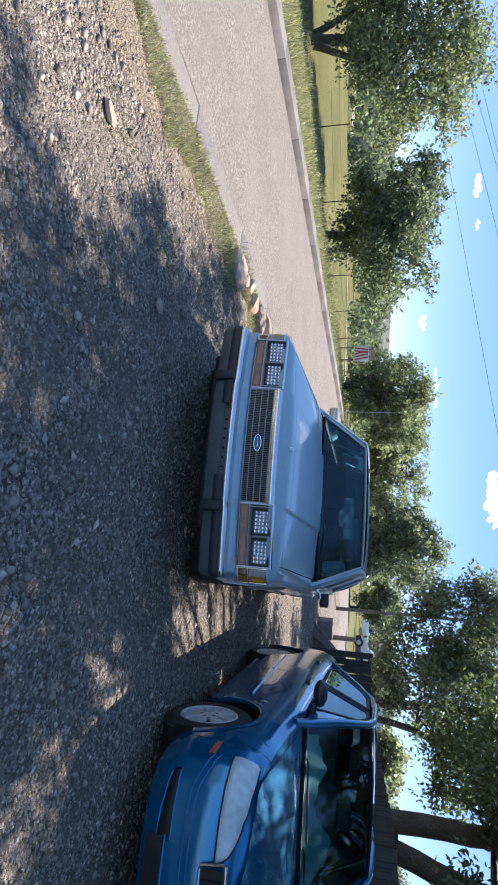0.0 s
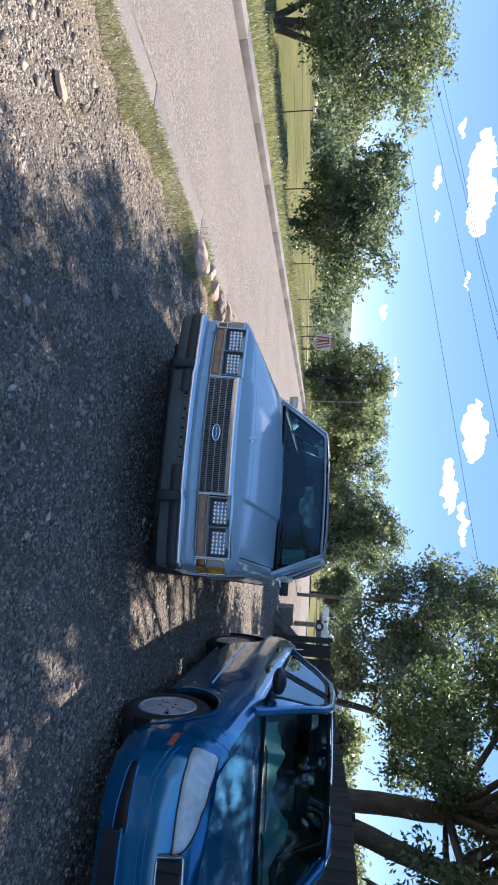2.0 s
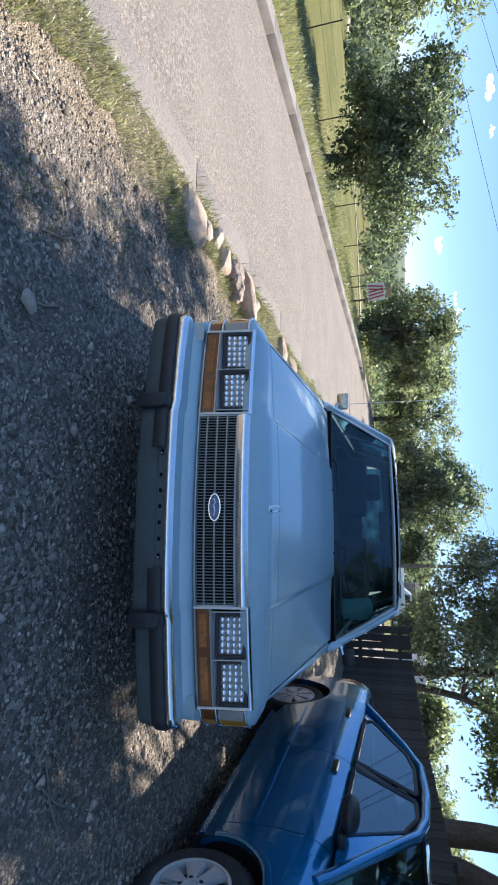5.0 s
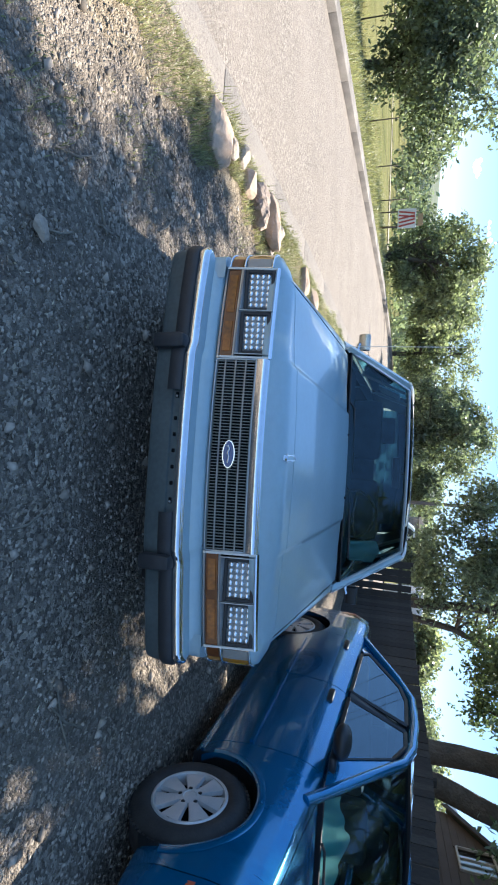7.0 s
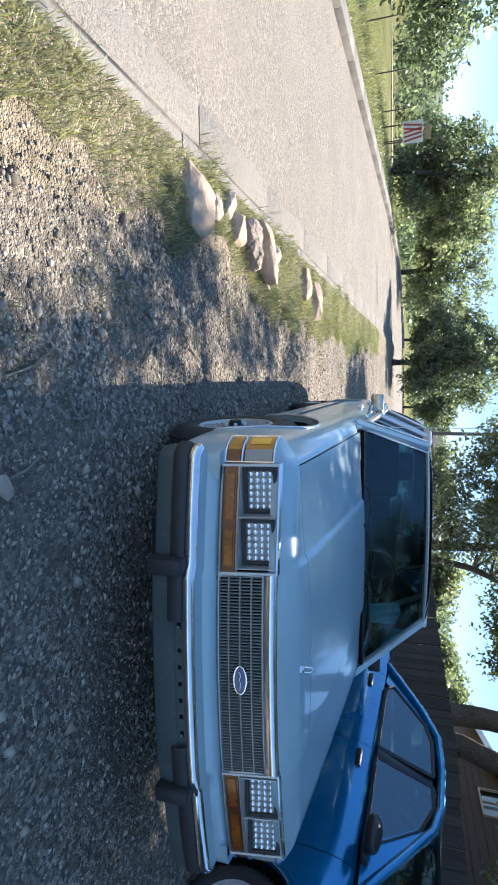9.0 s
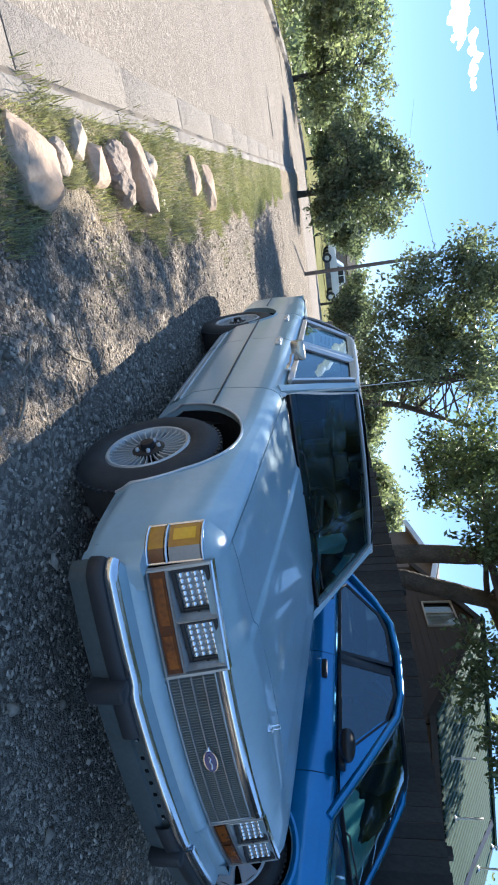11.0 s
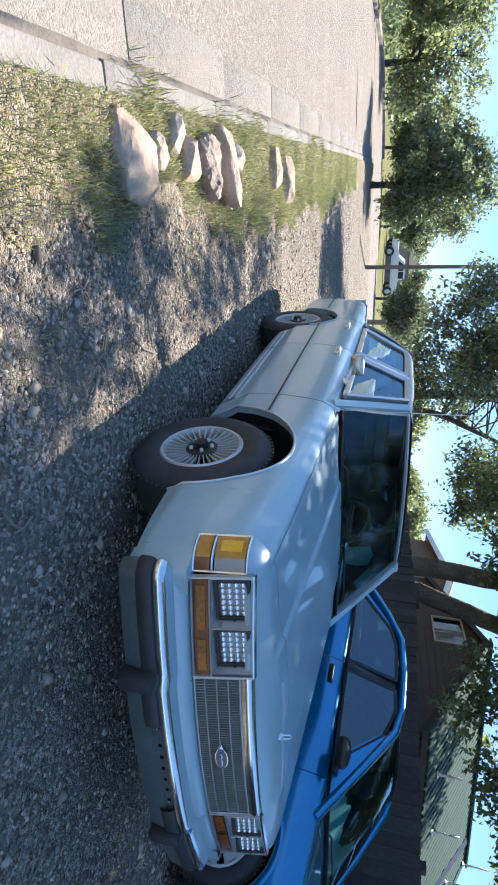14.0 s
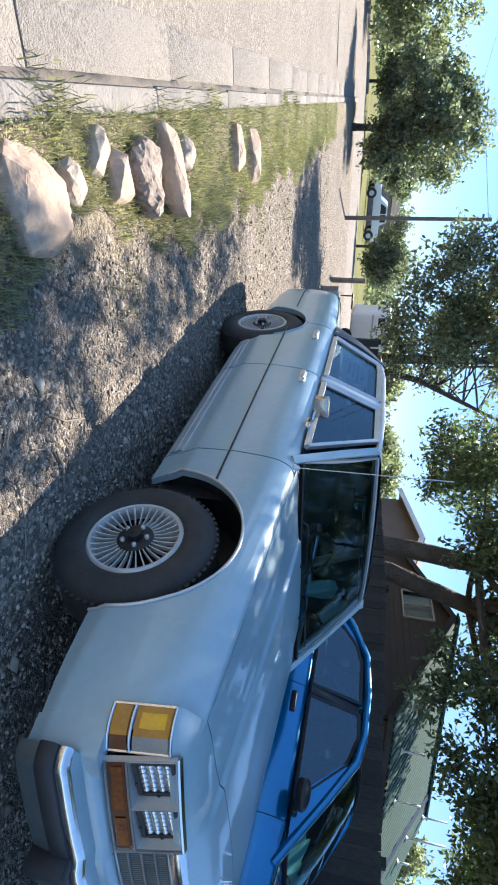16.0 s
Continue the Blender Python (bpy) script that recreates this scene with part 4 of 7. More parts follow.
B_SEAMS = {"fender": (-0.46, 0.475), "front_door": (0.481, 1.455), "rear_door": (1.461, 2.40), "rear_quarter": (2.406, 3.10)}
B_WF = [(0.62, 0.975), (1.40, 0.985), (1.40, 1.392), (1.22, 1.400), (0.98, 1.315)]
B_WR = [(1.50, 0.988), (2.22, 1.005), (2.30, 1.06), (2.02, 1.338), (1.86, 1.390), (1.50, 1.400)]
for s in (-1, 1):
    made = {n: b_panel(n, s, y0, y1, 0.70) for n, (y0, y1) in B_SEAMS.items()}
    for n, hy, win in (("front_door", 1.30, B_WF), ("rear_door", 2.24, B_WR)):
        bm = bmesh.new()
        hp = b_point(s, hy, 0.865)
        box(bm, hp.x, hp.y, 0.865, 0.035, 0.17, 0.045, 0.012)
        part("door_handle", bm, M_BLACK, made[n], "dark body-side handle", smooth=40)
        bm = bmesh.new()
        bm.faces.new([bm.verts.new((s * b_gx(z), y, z)) for y, z in win])
        g = part("side_window", face_out(bm, (s, 0, 0.3)), M_DARKGLASS, made[n], "tinted side window")
        g.visible_shadow = False
        bm = bmesh.new()
        for a, b in zip(win, win[1:] + win[:1]):
            strip(bm, [(s * (b_gx(a[1]) + 0.003), *a), (s * (b_gx(b[1]) + 0.003), *b)], 0.024, 0.014, up=(0, 0.6, 0.8))
        part("window_seal", bm, M_BLACK, made[n], smooth=False)
        y0, y1 = B_SEAMS[n]
        bm = bmesh.new()
        ym = 2.22 if n == "rear_door" else y1
        strip(bm, [b_point(s, y, 0.50, 0.006) for y in span(y0 + 0.02, ym - 0.01, 7)], 0.024, 0.014)
        part("side_moulding", bm, M_BLUE, made[n], smooth=False)
    bm = bmesh.new()
    strip(bm, [b_point(s, y, 0.215, 0.004) for y in span(0.42, 2.20, 9)], 0.03, 0.012)
    part("sill_trim", bm, M_BLUE, blue, smooth=False)
    # pillars and roof side
    bm = bmesh.new()
    line = [(0.772, 0.225, 0.885), (0.745, 0.34, 0.955), (0.690, 0.66, 1.17), (0.605, 1.02, 1.390), (0.572, 1.24, 1.442), (0.565, 1.6, 1.458), (0.572, 1.95, 1.434), (0.62, 2.2, 1.305), (0.70, 2.48, 1.10), (0.745, 2.62, 0.99)]
    tube(bm, [(s * x, y, z) for x, y, z in line], 0.034, 10)
    part("roof_side", bm, M_BLUE, blue)
    bm = bmesh.new()
    rows = []
    for k in span(0, 1, 6):
        z = 0.965 + 0.36 * k
        yp = lerp(z, (0.955, 1.17, 1.39), (0.36, 0.66, 1.02))
        yw = lerp(z, (0.975, 1.315), (0.62, 0.98)) + 0.02
        rows.append([Vector((s * (lerp(z, (0.955, 1.17, 1.39), (0.755, 0.700, 0.612)) + 0.006), yp, z)), Vector((s * (b_gx(z) + 0.004), yw, z))])
    grid(bm, rows if s > 0 else [r[::-1] for r in rows])
    part("window_corner", thicken(bm, 0.006), M_BLUE, blue, "blue panel ahead of the side window", smooth=False)
    bm = bmesh.new()
    box(bm, s * 0.685, 1.455, 1.19, 0.02, 0.07, 0.45, 0.006, m=Matrix.Translation((s * 0.685, 1.455, 1.165)) @ Matrix.Rotation(-s * 0.46, 4, "Y") @ Matrix.Translation((-s * 0.685, -1.455, -1.165)))
    part("door_pillar", bm, M_BLACK, blue, "black door pillar", smooth=40)
    bm = bmesh.new()
    rows = []
    for k in span(0, 1, 7):
        a, b = Vector((s * (0.585 + 0.185 * k), 2.02 + 0.30 * k, 1.375 - 0.38 * k)), Vector((s * (0.53 + 0.13 * k), 2.06 + 0.62 * k, 1.434 - 0.41 * k))
        rows.append([a.lerp(b, j) + Vector((s * 0.02 * math.sin(math.pi * j), 0, 0)) for j in span(0, 1, 5)])
    grid(bm, rows if s < 0 else [r[::-1] for r in rows])
    part("rear_pillar", bm, M_BLUE, blue)
    for yc, zc, r in B_ARCH:
        owner = made["fender"] if yc < 1 else made["rear_quarter"]
        bm = bmesh.new()
        rows = [[b_point(s, yc + rr * math.cos(a), zc + rr * math.sin(a), o) for rr, o in ((r - 0.002, 0.0), (r + 0.012, 0.012), (r + 0.045, 0.003))] for a in span(0, math.pi, 30)]
        if yc < 1:
            grid(bm, rows)
            part("arch_lip", bm, M_BLUE, owner)
            bm = bmesh.new()
        rows = [[Vector((s * x, yc + (r + 0.01) * math.cos(a), zc + (r + 0.01) * math.sin(a))) for x in (0.835, 0.56)] for a in span(-0.35, math.pi + 0.35, 26)]
        grid(bm, rows)
        bm.faces.new([bm.verts.new(v[1]) for v in rows])
        part("wheel_liner", bm, M_BLACK, owner, "black wheel well", smooth=False)
    # door mirror
    bm = bmesh.new()
    box(bm, s * 0.79, 0.60, 0.985, 0.12, 0.16, 0.040, 0.016)
    arm = part("mirror", bm, M_BLACK, blue, "door mirror on a black foot", smooth=40)
    bm = bmesh.new()
    bmesh.ops.create_uvsphere(bm, u_segments=20, v_segments=12, radius=1.0, matrix=Matrix.Translation((s * 0.895, 0.64, 1.030)) @ Matrix.Diagonal((0.100, 0.125, 0.056, 1)))
    for v in bm.verts:
        v.co.y = min(v.co.y, 0.70)
    part("mirror_shell", bm, M_BLACK, arm, "black plastic mirror shell", smooth=40)

# nose, bumper and tail
for name, y0, y1, lab in (("front_bumper", -0.90, -0.466, "body-coloured front bumper"), ("rear_bumper", 3.106, 3.535, "")):
    rows = []
    ys = [y for y in b_ys(y0, y1)]
    order = [(-1, y) for y in (ys if name == "rear_bumper" else ys[::-1])] + [(1, y) for y in (ys[::-1] if name == "rear_bumper" else ys)]
    for s, y in order:
        lo, hi = b_low(y), b_top(y)
        row = [b_point(s, y, lo + (hi - lo) * k / 22) for k in range(23)]
        if name == "rear_bumper":
            row.append(row[-1] * 0.9 + Vector((0, row[-1].y * 0.1 - 0.05, row[-1].z * 0.1 + 0.015)))
        else:
            x = row[-1].x * 0.955
            row.append(Vector((x, row[-1].y + 0.012, b_hood(x, row[-1].y + 0.012) - 0.006)))
        rows.append(row)
    bm = bmesh.new()
    grid(bm, rows if name == "front_bumper" else rows)
    bmesh.ops.recalc_face_normals(bm, faces=bm.faces[:])
    ob = part(name, bm, M_BLUE, blue, lab, smooth=50)
    if name == "front_bumper":
        nosep = ob


def patch(s, ya, yb, zf0, zf1, out, n=12, m=6, bend=1.0):
    rows = []
    for k in span(0, 1, n):
        y = ya + (yb - ya) * k ** bend
        rows.append([b_point(s, y, zf0(k) + (zf1(k) - zf0(k)) * j, out * min(1, 6 * min(k, 1 - k) + 0.15) * min(1, 5 * min(j, 1 - j) + 0.15)) for j in span(0, 1, m)])
    bm = bmesh.new()
    grid(bm, rows if s < 0 else [r[::-1] for r in rows])
    return bm


for s in (-1, 1):
    # swept-back headlight that follows the corner
    lo_f = lambda k: 0.636 + 0.012 * k
    hi_f = lambda k: lerp(k, (0.0, 0.12, 0.30, 0.50, 0.8, 1.0), (0.644, 0.700, 0.752, 0.782, 0.800, 0.802))
    lamp = part("headlight", patch(s, -0.882, -0.575, lo_f, hi_f, 0.012, 26, 10, 2.0), M_HLGLASS, blue, "swept cloudy headlight")
    bm = bmesh.new()
    ring = [b_point(s, -0.882 + 0.307 * k * k, lo_f(k) - 0.002, 0.004) for k in span(0, 1, 20)] + [b_point(s, -0.882 + 0.307 * k * k, hi_f(k) + 0.002, 0.004) for k in span(1, 0, 20)]
    tube(bm, ring + ring[:1], 0.005, 5)
    part("lamp_seal", bm, M_BLACK, lamp)
    part("side_marker", patch(s, -0.60, -0.49, lambda k: 0.490 + 0.02 * k, lambda k: 0.528 + 0.02 * k, 0.006, 6, 4), mat("marker_red", (0.48, 0.09, 0.035), 0.3, coat=0.4, var=0.1), blue, "small amber-red side marker")
    rec = part("fog_recess", patch(s, -0.868, -0.720, lambda k: 0.300 + 0.03 * k, lambda k: 0.385 - 0.01 * k, 0.004, 9, 5), M_BLACK, nosep, "dark lamp recess in the bumper")
    bm = bmesh.new()
    ring = [b_point(s, -0.868 + 0.148 * k, 0.385 - 0.01 * k, 0.006) for k in span(0, 1, 7)] + [b_point(s, -0.868 + 0.148 * k, 0.300 + 0.03 * k, 0.006) for k in span(1, 0, 7)]
    tube(bm, ring + ring[:1], 0.006, 6)
    part("recess_rim", bm, M_BLUE, rec)
    bm = bmesh.new()
    for z0, z1 in ((0.455, 0.535), (0.490, 0.572)):
        tube(bm, [b_point(s, y, lerp(y, (-0.9, -0.80, -0.60), (z0, z0, z1)), 0.002) for y in b_ys(-0.9, -0.60)], 0.004, 5)
    part("bumper_crease", bm, M_BLUE, nosep)
bm = bmesh.new()
rows = [[Vector((x, -0.908 + 0.22 * x * x, z)) for z in (0.575, 0.695)] for x in span(-0.33, 0.33, 15)]
grid(bm, rows)
gr = part("grille", bm, M_BLACK, blue, "black grille opening", smooth=False)
bm = bmesh.new()
tube(bm, [(x, -0.914 + 0.22 * x * x, 0.706 + 0.01 * (1 - (x / 0.36) ** 2)) for x in span(-0.36, 0.36, 15)], 0.012, 6)
tube(bm, [(x, -0.914 + 0.22 * x * x, 0.566) for x in span(-0.33, 0.33, 15)], 0.008, 6)
for s in (-1, 1):
    tube(bm, [(s * 0.36, -0.885, 0.706), (s * 0.345, -0.887, 0.566)], 0.010, 6)
part("grille_surround", bm, M_CHROME, gr, "chrome grille surround")
for i in range(9):
    bm = bmesh.new()
    x = -0.28 + 0.07 * i
    box(bm, x, -0.912 + 0.22 * x * x, 0.634, 0.008, 0.01, 0.118)
    part("grille_bar", bm, M_BLACK, gr, smooth=False)
bm = bmesh.new()
rows = [[Vector((x, -0.908 + 0.20 * x * x, z)) for z in (0.25, 0.35)] for x in span(-0.44, 0.44, 15)]
grid(bm, rows)
low = part("lower_intake", bm, M_BLACK, nosep, "black lower air intake", smooth=False)
bm = bmesh.new()
tube(bm, [(x, -0.913 + 0.20 * x * x, 0.355) for x in span(-0.45, 0.45, 15)], 0.008, 6)
part("intake_trim", bm, M_BLUE, low)

# hood, roof, glass, boot
bm = bmesh.new()
rows = []
for v in span(0, 1, 24):
    row = []
    for x in span(-1, 1, 33):
        y0 = -0.868 + 0.22 * (0.66 * x) ** 2 + 0.25 * max(0, abs(x) - 0.55) ** 1.5
        y1 = 0.13 + 0.26 * x * x
        y = y0 + (y1 - y0) * v
        xx = x * min(0.70, b_w(y) * 0.90)
        row.append(Vector((xx, y, b_hood(xx, y) + 0.003)))
    rows.append(row)
rows.append([p + Vector((0, 0.01, -0.03)) for p in rows[-1]])
grid(bm, rows)
part("hood", bm, M_BLUE, blue)


def b_ws(u, v):
    a = Vector((0.715 * u, 0.13 + 0.27 * u * u, 0.972 - 0.02 * u * u))
    b = Vector((0.565 * u, 1.02 + 0.10 * u * u, 1.438 - 0.02 * u * u))
    p = a.lerp(b, v)
    p.z += 0.03 * math.sin(math.pi * v)
    return p


bm = shell(b_ws, span(-1, 1, 21), span(0, 1, 9))
g = part("windshield", face_out(bm, (0, -1, 1)), M_GLASS, blue, "raked tinted windshield")
g.visible_shadow = False
bm = bmesh.new()
for a in ([b_ws(u, 1.0) for u in span(-1, 1, 13)], [b_ws(-1, v) for v in span(0, 1, 8)], [b_ws(1, v) for v in span(0, 1, 8)], [b_ws(u, 0.0) for u in span(-1, 1, 13)]):
    strip(bm, [p + Vector((0, -0.004, 0.003)) for p in a], 0.03, 0.01, up=(0, -0.5, 0.85))
part("windshield_seal", bm, M_BLACK, g, smooth=False)
for x0, x1 in ((-0.55, -0.02), (0.02, 0.50)):
    bm = bmesh.new()
    tube(bm, [(x0, 0.24, 0.985), (x0 + 0.05, 0.245, 1.0), (x1, 0.20, 1.012)], 0.008, 6)
    part("wiper", bm, M_BLACK, blue, "thin black wiper")
bm = shell(lambda u, v: Vector((0.57 * u, 1.02 + 0.10 * u * u * (1 - v) + 1.03 * v, 1.442 - 0.022 * u * u + 0.05 * math.sin(math.pi * (0.12 + 0.80 * v)) - 0.018)), span(-1, 1, 17), span(0, 1, 14))
bmesh.ops.reverse_faces(bm, faces=bm.faces[:])
part("roof", bm, M_BLUE, blue)
bm = shell(lambda u, v: Vector((0.53 * u * (1 - v) + 0.66 * u * v, 2.05 + 0.63 * v, 1.442 - 0.02 * u * u - 0.41 * v)), span(-1, 1, 11), span(0, 1, 6))
bmesh.ops.reverse_faces(bm, faces=bm.faces[:])
g = part("rear_window", face_out(bm, (0, 1, 1)), M_GLASS, blue, "rear window")
g.visible_shadow = False
bm = shell(lambda u, v: Vector(((0.71 - 0.12 * v ** 3) * u, 2.64 + 0.83 * v - 0.10 * u * u * v, 1.035 - 0.01 * u * u - 0.03 * v * v)), span(-1, 1, 13), span(0, 1, 10))
bmesh.ops.reverse_faces(bm, faces=bm.faces[:])
part("trunk_lid", bm, M_BLUE, blue)
for s in (-1, 1):
    part("tail_light", patch(s, 3.12, 3.44, lambda k: 0.70, lambda k: 0.90, 0.008, 8, 5), M_REDLENS, blue, "red wraparound tail light")
# interior
bm = bmesh.new()
box(bm, 0, 0.62, 0.86, 1.36, 0.60, 0.14, 0.04)
part("dashboard", bm, M_BLACK, blue, "black dashboard", smooth=40)
for s in (-1, 1):
    bm = bmesh.new()
    box(bm, s * 0.36, 1.32, 0.52, 0.52, 0.50, 0.18, 0.06)
    box(bm, s * 0.36, 1.60, 0.84, 0.50, 0.14, 0.62, 0.06)
    box(bm, s * 0.36, 1.63, 1.20, 0.24, 0.08, 0.14, 0.03)
    part("front_seat", bm, M_SEAT, blue, "dark cloth seat", smooth=40)
bm = bmesh.new()
box(bm, 0, 2.15, 0.52, 1.26, 0.48, 0.18, 0.06)
box(bm, 0, 2.42, 0.82, 1.26, 0.14, 0.48, 0.06)
part("rear_seat", bm, M_SEAT, blue, "dark cloth bench", smooth=40)
bm = bmesh.new()
box(bm, 0, 1.3, 0.30, 1.10, 3.9, 0.18, 0.03)
for s in (-1, 1):
    grid(bm, [[Vector((s * 0.74, y, z)) for z in (0.2, 0.90)] for y in (0.38, 1.3, 2.2)])
part("underbody", bm, M_BLACK, blue, smooth=False)
bm = bmesh.new()
box(bm, 0.0, 1.13, 1.35, 0.24, 0.03, 0.06, 0.012)
part("rear_view_mirror", bm, M_BLACK, blue, smooth=40)
# folded teal sun shade standing behind the windshield, with a wavy upper edge
rows = []
for x in span(-0.60, 0.60, 61):
    h = 0.19 + 0.15 * math.sin(x * 11.0 + 0.6) * math.sin(x * 3.1 + 1.4) + 0.10 * abs(noise2(x, 0.3, 9.0)) + 0.10 * noise2(x, 2.0, 4.0)
    rows.append([b_ws(x / 0.66, v) + Vector((0, 0.045, -0.025)) for v in (0.04, 0.04 + max(0.12, h) * 0.35, 0.04 + max(0.12, h) * 0.7, 0.04 + max(0.12, h))])
bm = bmesh.new()
grid(bm, rows)
tagged(part("sun_shade", bm, M_TEAL, blue, "crumpled teal sun shade behind the windshield"))

wheel2 = fin_wheel("wheel", "", 0.312, 0.200, 0.19, 7, "spokes", M_ALLOY, M_BLACK)
wheel2.parent = blue
wheel2.matrix_basis = pose(-0.808, 0, 0.312, 0, 0, 0)
copy_part(wheel2, blue, pose(-0.800, 2.60, 0.312))
copy_part(wheel2, blue, pose(0.808, 0, 0.312, 0, 0, 180))
copy_part(wheel2, blue, pose(0.800, 2.60, 0.312, 0, 0, 180))

# ---------------------------------------------------------------- ground and road
rng = np.random.default_rng(7)


def mesh_object(name, verts, faces, material, parent=None, smooth=False):
    me = bpy.data.meshes.new(name)
    me.from_pydata([tuple(v) for v in verts], [], faces)
    me.materials.append(material)
    if smooth:
        me.polygons.foreach_set("use_smooth", [True] * len(me.polygons))
    ob = new(name, me)
    ob.parent = parent
    return ob


def fast_mesh(name, verts, loops, per, material, parent=None):
    """Many small faces of the same number of corners."""
    me = bpy.data.meshes.new(name)
    n = len(loops) // per
    me.vertices.add(len(verts))
    me.vertices.foreach_set("co", np.asarray(verts, np.float32).ravel())
    me.loops.add(len(loops))
    me.loops.foreach_set("vertex_index", np.asarray(loops, np.int32))
    me.polygons.add(n)
    me.polygons.foreach_set("loop_start", np.arange(0, n * per, per, dtype=np.int32))
    me.polygons.foreach_set("loop_total", np.full(n, per, np.int32))
    me.update(calc_edges=True)
    me.materials.append(material)
    ob = new(name, me)
    ob.parent = parent
    return ob


def pebble_material(name, scale, stones, soil_lo, soil_hi, amount, depth, broad=1.1):
    """Ground of small stones set in fines: stone colours by cell, broad patches, relief of two sizes."""
    m = mat(name, soil_lo, 0.95, spec=0.2)
    N, L = m.node_tree.nodes, m.node_tree.links
    p = N["Principled BSDF"]
    tc = N.new("ShaderNodeTexCoord")
    vo = N.new("ShaderNodeTexVoronoi")
    vo.inputs["Scale"].default_value = scale
    L.new(tc.outputs["Object"], vo.inputs["Vector"])
    v2 = N.new("ShaderNodeTexVoronoi")
    v2.inputs["Scale"].default_value = scale * 2.3
    L.new(tc.outputs["Object"], v2.inputs["Vector"])
    ns = N.new("ShaderNodeTexNoise")
    ns.inputs["Scale"].default_value = broad
    ns.inputs["Detail"].default_value = 7
    L.new(tc.outputs["Object"], ns.inputs["Vector"])
    sep = N.new("ShaderNodeSeparateColor")
    L.new(vo.outputs["Color"], sep.inputs[0])
    ramp = N.new("ShaderNodeValToRGB")
    cr = ramp.color_ramp
    cr.elements[0].color = (*stones[0], 1)
    cr.elements[1].color = (*stones[3], 1)
    for pos, c in ((0.35, stones[1]), (0.7, stones[2])):
        cr.elements.new(pos).color = (*c, 1)
    L.new(sep.outputs[0], ramp.inputs[0])
    soil = N.new("ShaderNodeMix")
    soil.data_type = "RGBA"
    soil.inputs[6].default_value = (*soil_lo, 1)
    soil.inputs[7].default_value = (*soil_hi, 1)
    L.new(ns.outputs["Fac"], soil.inputs[0])
    mix = N.new("ShaderNodeMix")
    mix.data_type = "RGBA"
    n3 = N.new("ShaderNodeTexNoise")
    n3.inputs["Scale"].default_value = broad * 1.7
    n3.inputs["Detail"].default_value = 5
    L.new(tc.outputs["Object"], n3.inputs["Vector"])
    cover = N.new("ShaderNodeMapRange")
    for key, val in (("From Min", 0.36), ("From Max", 0.62), ("To Min", amount * 0.35), ("To Max", amount * 1.25)):
        cover.inputs[key].default_value = val
    L.new(n3.outputs["Fac"], cover.inputs["Value"])
    L.new(cover.outputs[0], mix.inputs[0])
    L.new(soil.outputs[2], mix.inputs[6])
    L.new(ramp.outputs[0], mix.inputs[7])
    L.new(mix.outputs[2], p.inputs["Base Color"])
    add = N.new("ShaderNodeMath")
    add.operation = "ADD"
    L.new(vo.outputs["Distance"], add.inputs[0])
    L.new(v2.outputs["Distance"], add.inputs[1])
    bp = N.new("ShaderNodeBump")
    bp.invert = True
    bp.inputs["Strength"].default_value = 0.9
    bp.inputs["Distance"].default_value = depth
    L.new(add.outputs[0], bp.inputs["Height"])
    L.new(bp.outputs[0], p.inputs["Normal"])
    return m


M_GRAVEL = pebble_material("gravel_ground", 56, ((0.075, 0.062, 0.049), (0.17, 0.140, 0.110), (0.32, 0.265, 0.208), (0.62, 0.52, 0.41)), (0.125, 0.103, 0.080), (0.27, 0.222, 0.172), 0.62, 0.012)
M_VERGE = pebble_material("verge_grit_soil", 55, ((0.12, 0.092, 0.062), (0.24, 0.19, 0.13), (0.39, 0.315, 0.225), (0.58, 0.49, 0.37)), (0.19, 0.15, 0.10), (0.35, 0.28, 0.195), 0.5, 0.016, 2.2)
M_STONES = mat("gravel_stones", (0.19, 0.157, 0.124), 0.85, color2=(0.43, 0.36, 0.285), scale=3, fine=40, island=0.6, spec=0.3)
M_ASPHALT = pebble_material("worn_asphalt", 62, ((0.09, 0.078, 0.066), (0.20, 0.170, 0.141), (0.305, 0.263, 0.219), (0.50, 0.435, 0.365)), (0.175, 0.148, 0.122), (0.325, 0.278, 0.232), 0.42, 0.008, 0.9)
M_CONCRETE = mat("weathered_concrete", (0.135, 0.118, 0.101), 0.9, color2=(0.275, 0.242, 0.208), scale=3.4, fine=70, bump=0.7, bump_scale=70, dist=0.008, obrand=0.08)
M_PITTED = pebble_material("pitted_concrete", 85, ((0.071, 0.061, 0.052), (0.235, 0.206, 0.176), (0.277, 0.244, 0.210), (0.353, 0.311, 0.273)), (0.223, 0.195, 0.166), (0.290, 0.255, 0.220), 0.40, 0.005, 1.4)
M_GUTTER = mat("gutter_dirt", (0.16, 0.13, 0.10), 0.95, var=0.3, scale=6, bump=0.4)
M_FIELD = mat("field_grass", (0.085, 0.095, 0.028), 0.95, color2=(0.21, 0.185, 0.075), scale=0.35, fine=9, bump=0.8, bump_scale=30, dist=0.05, spec=0.1)
M_BLADE = leaf_mat("grass_blades", (0.165, 0.178, 0.075), (0.45, 0.41, 0.235), 0.35)
M_WEED = leaf_mat("weed_leaves", (0.13, 0.142, 0.06), (0.34, 0.31, 0.165), 0.35)
M_HILL = mat("far_scrub", (0.055, 0.075, 0.040), 0.95, color2=(0.125, 0.135, 0.078), scale=0.05, fine=0.6, bump=0.5, bump_scale=0.2, dist=2)


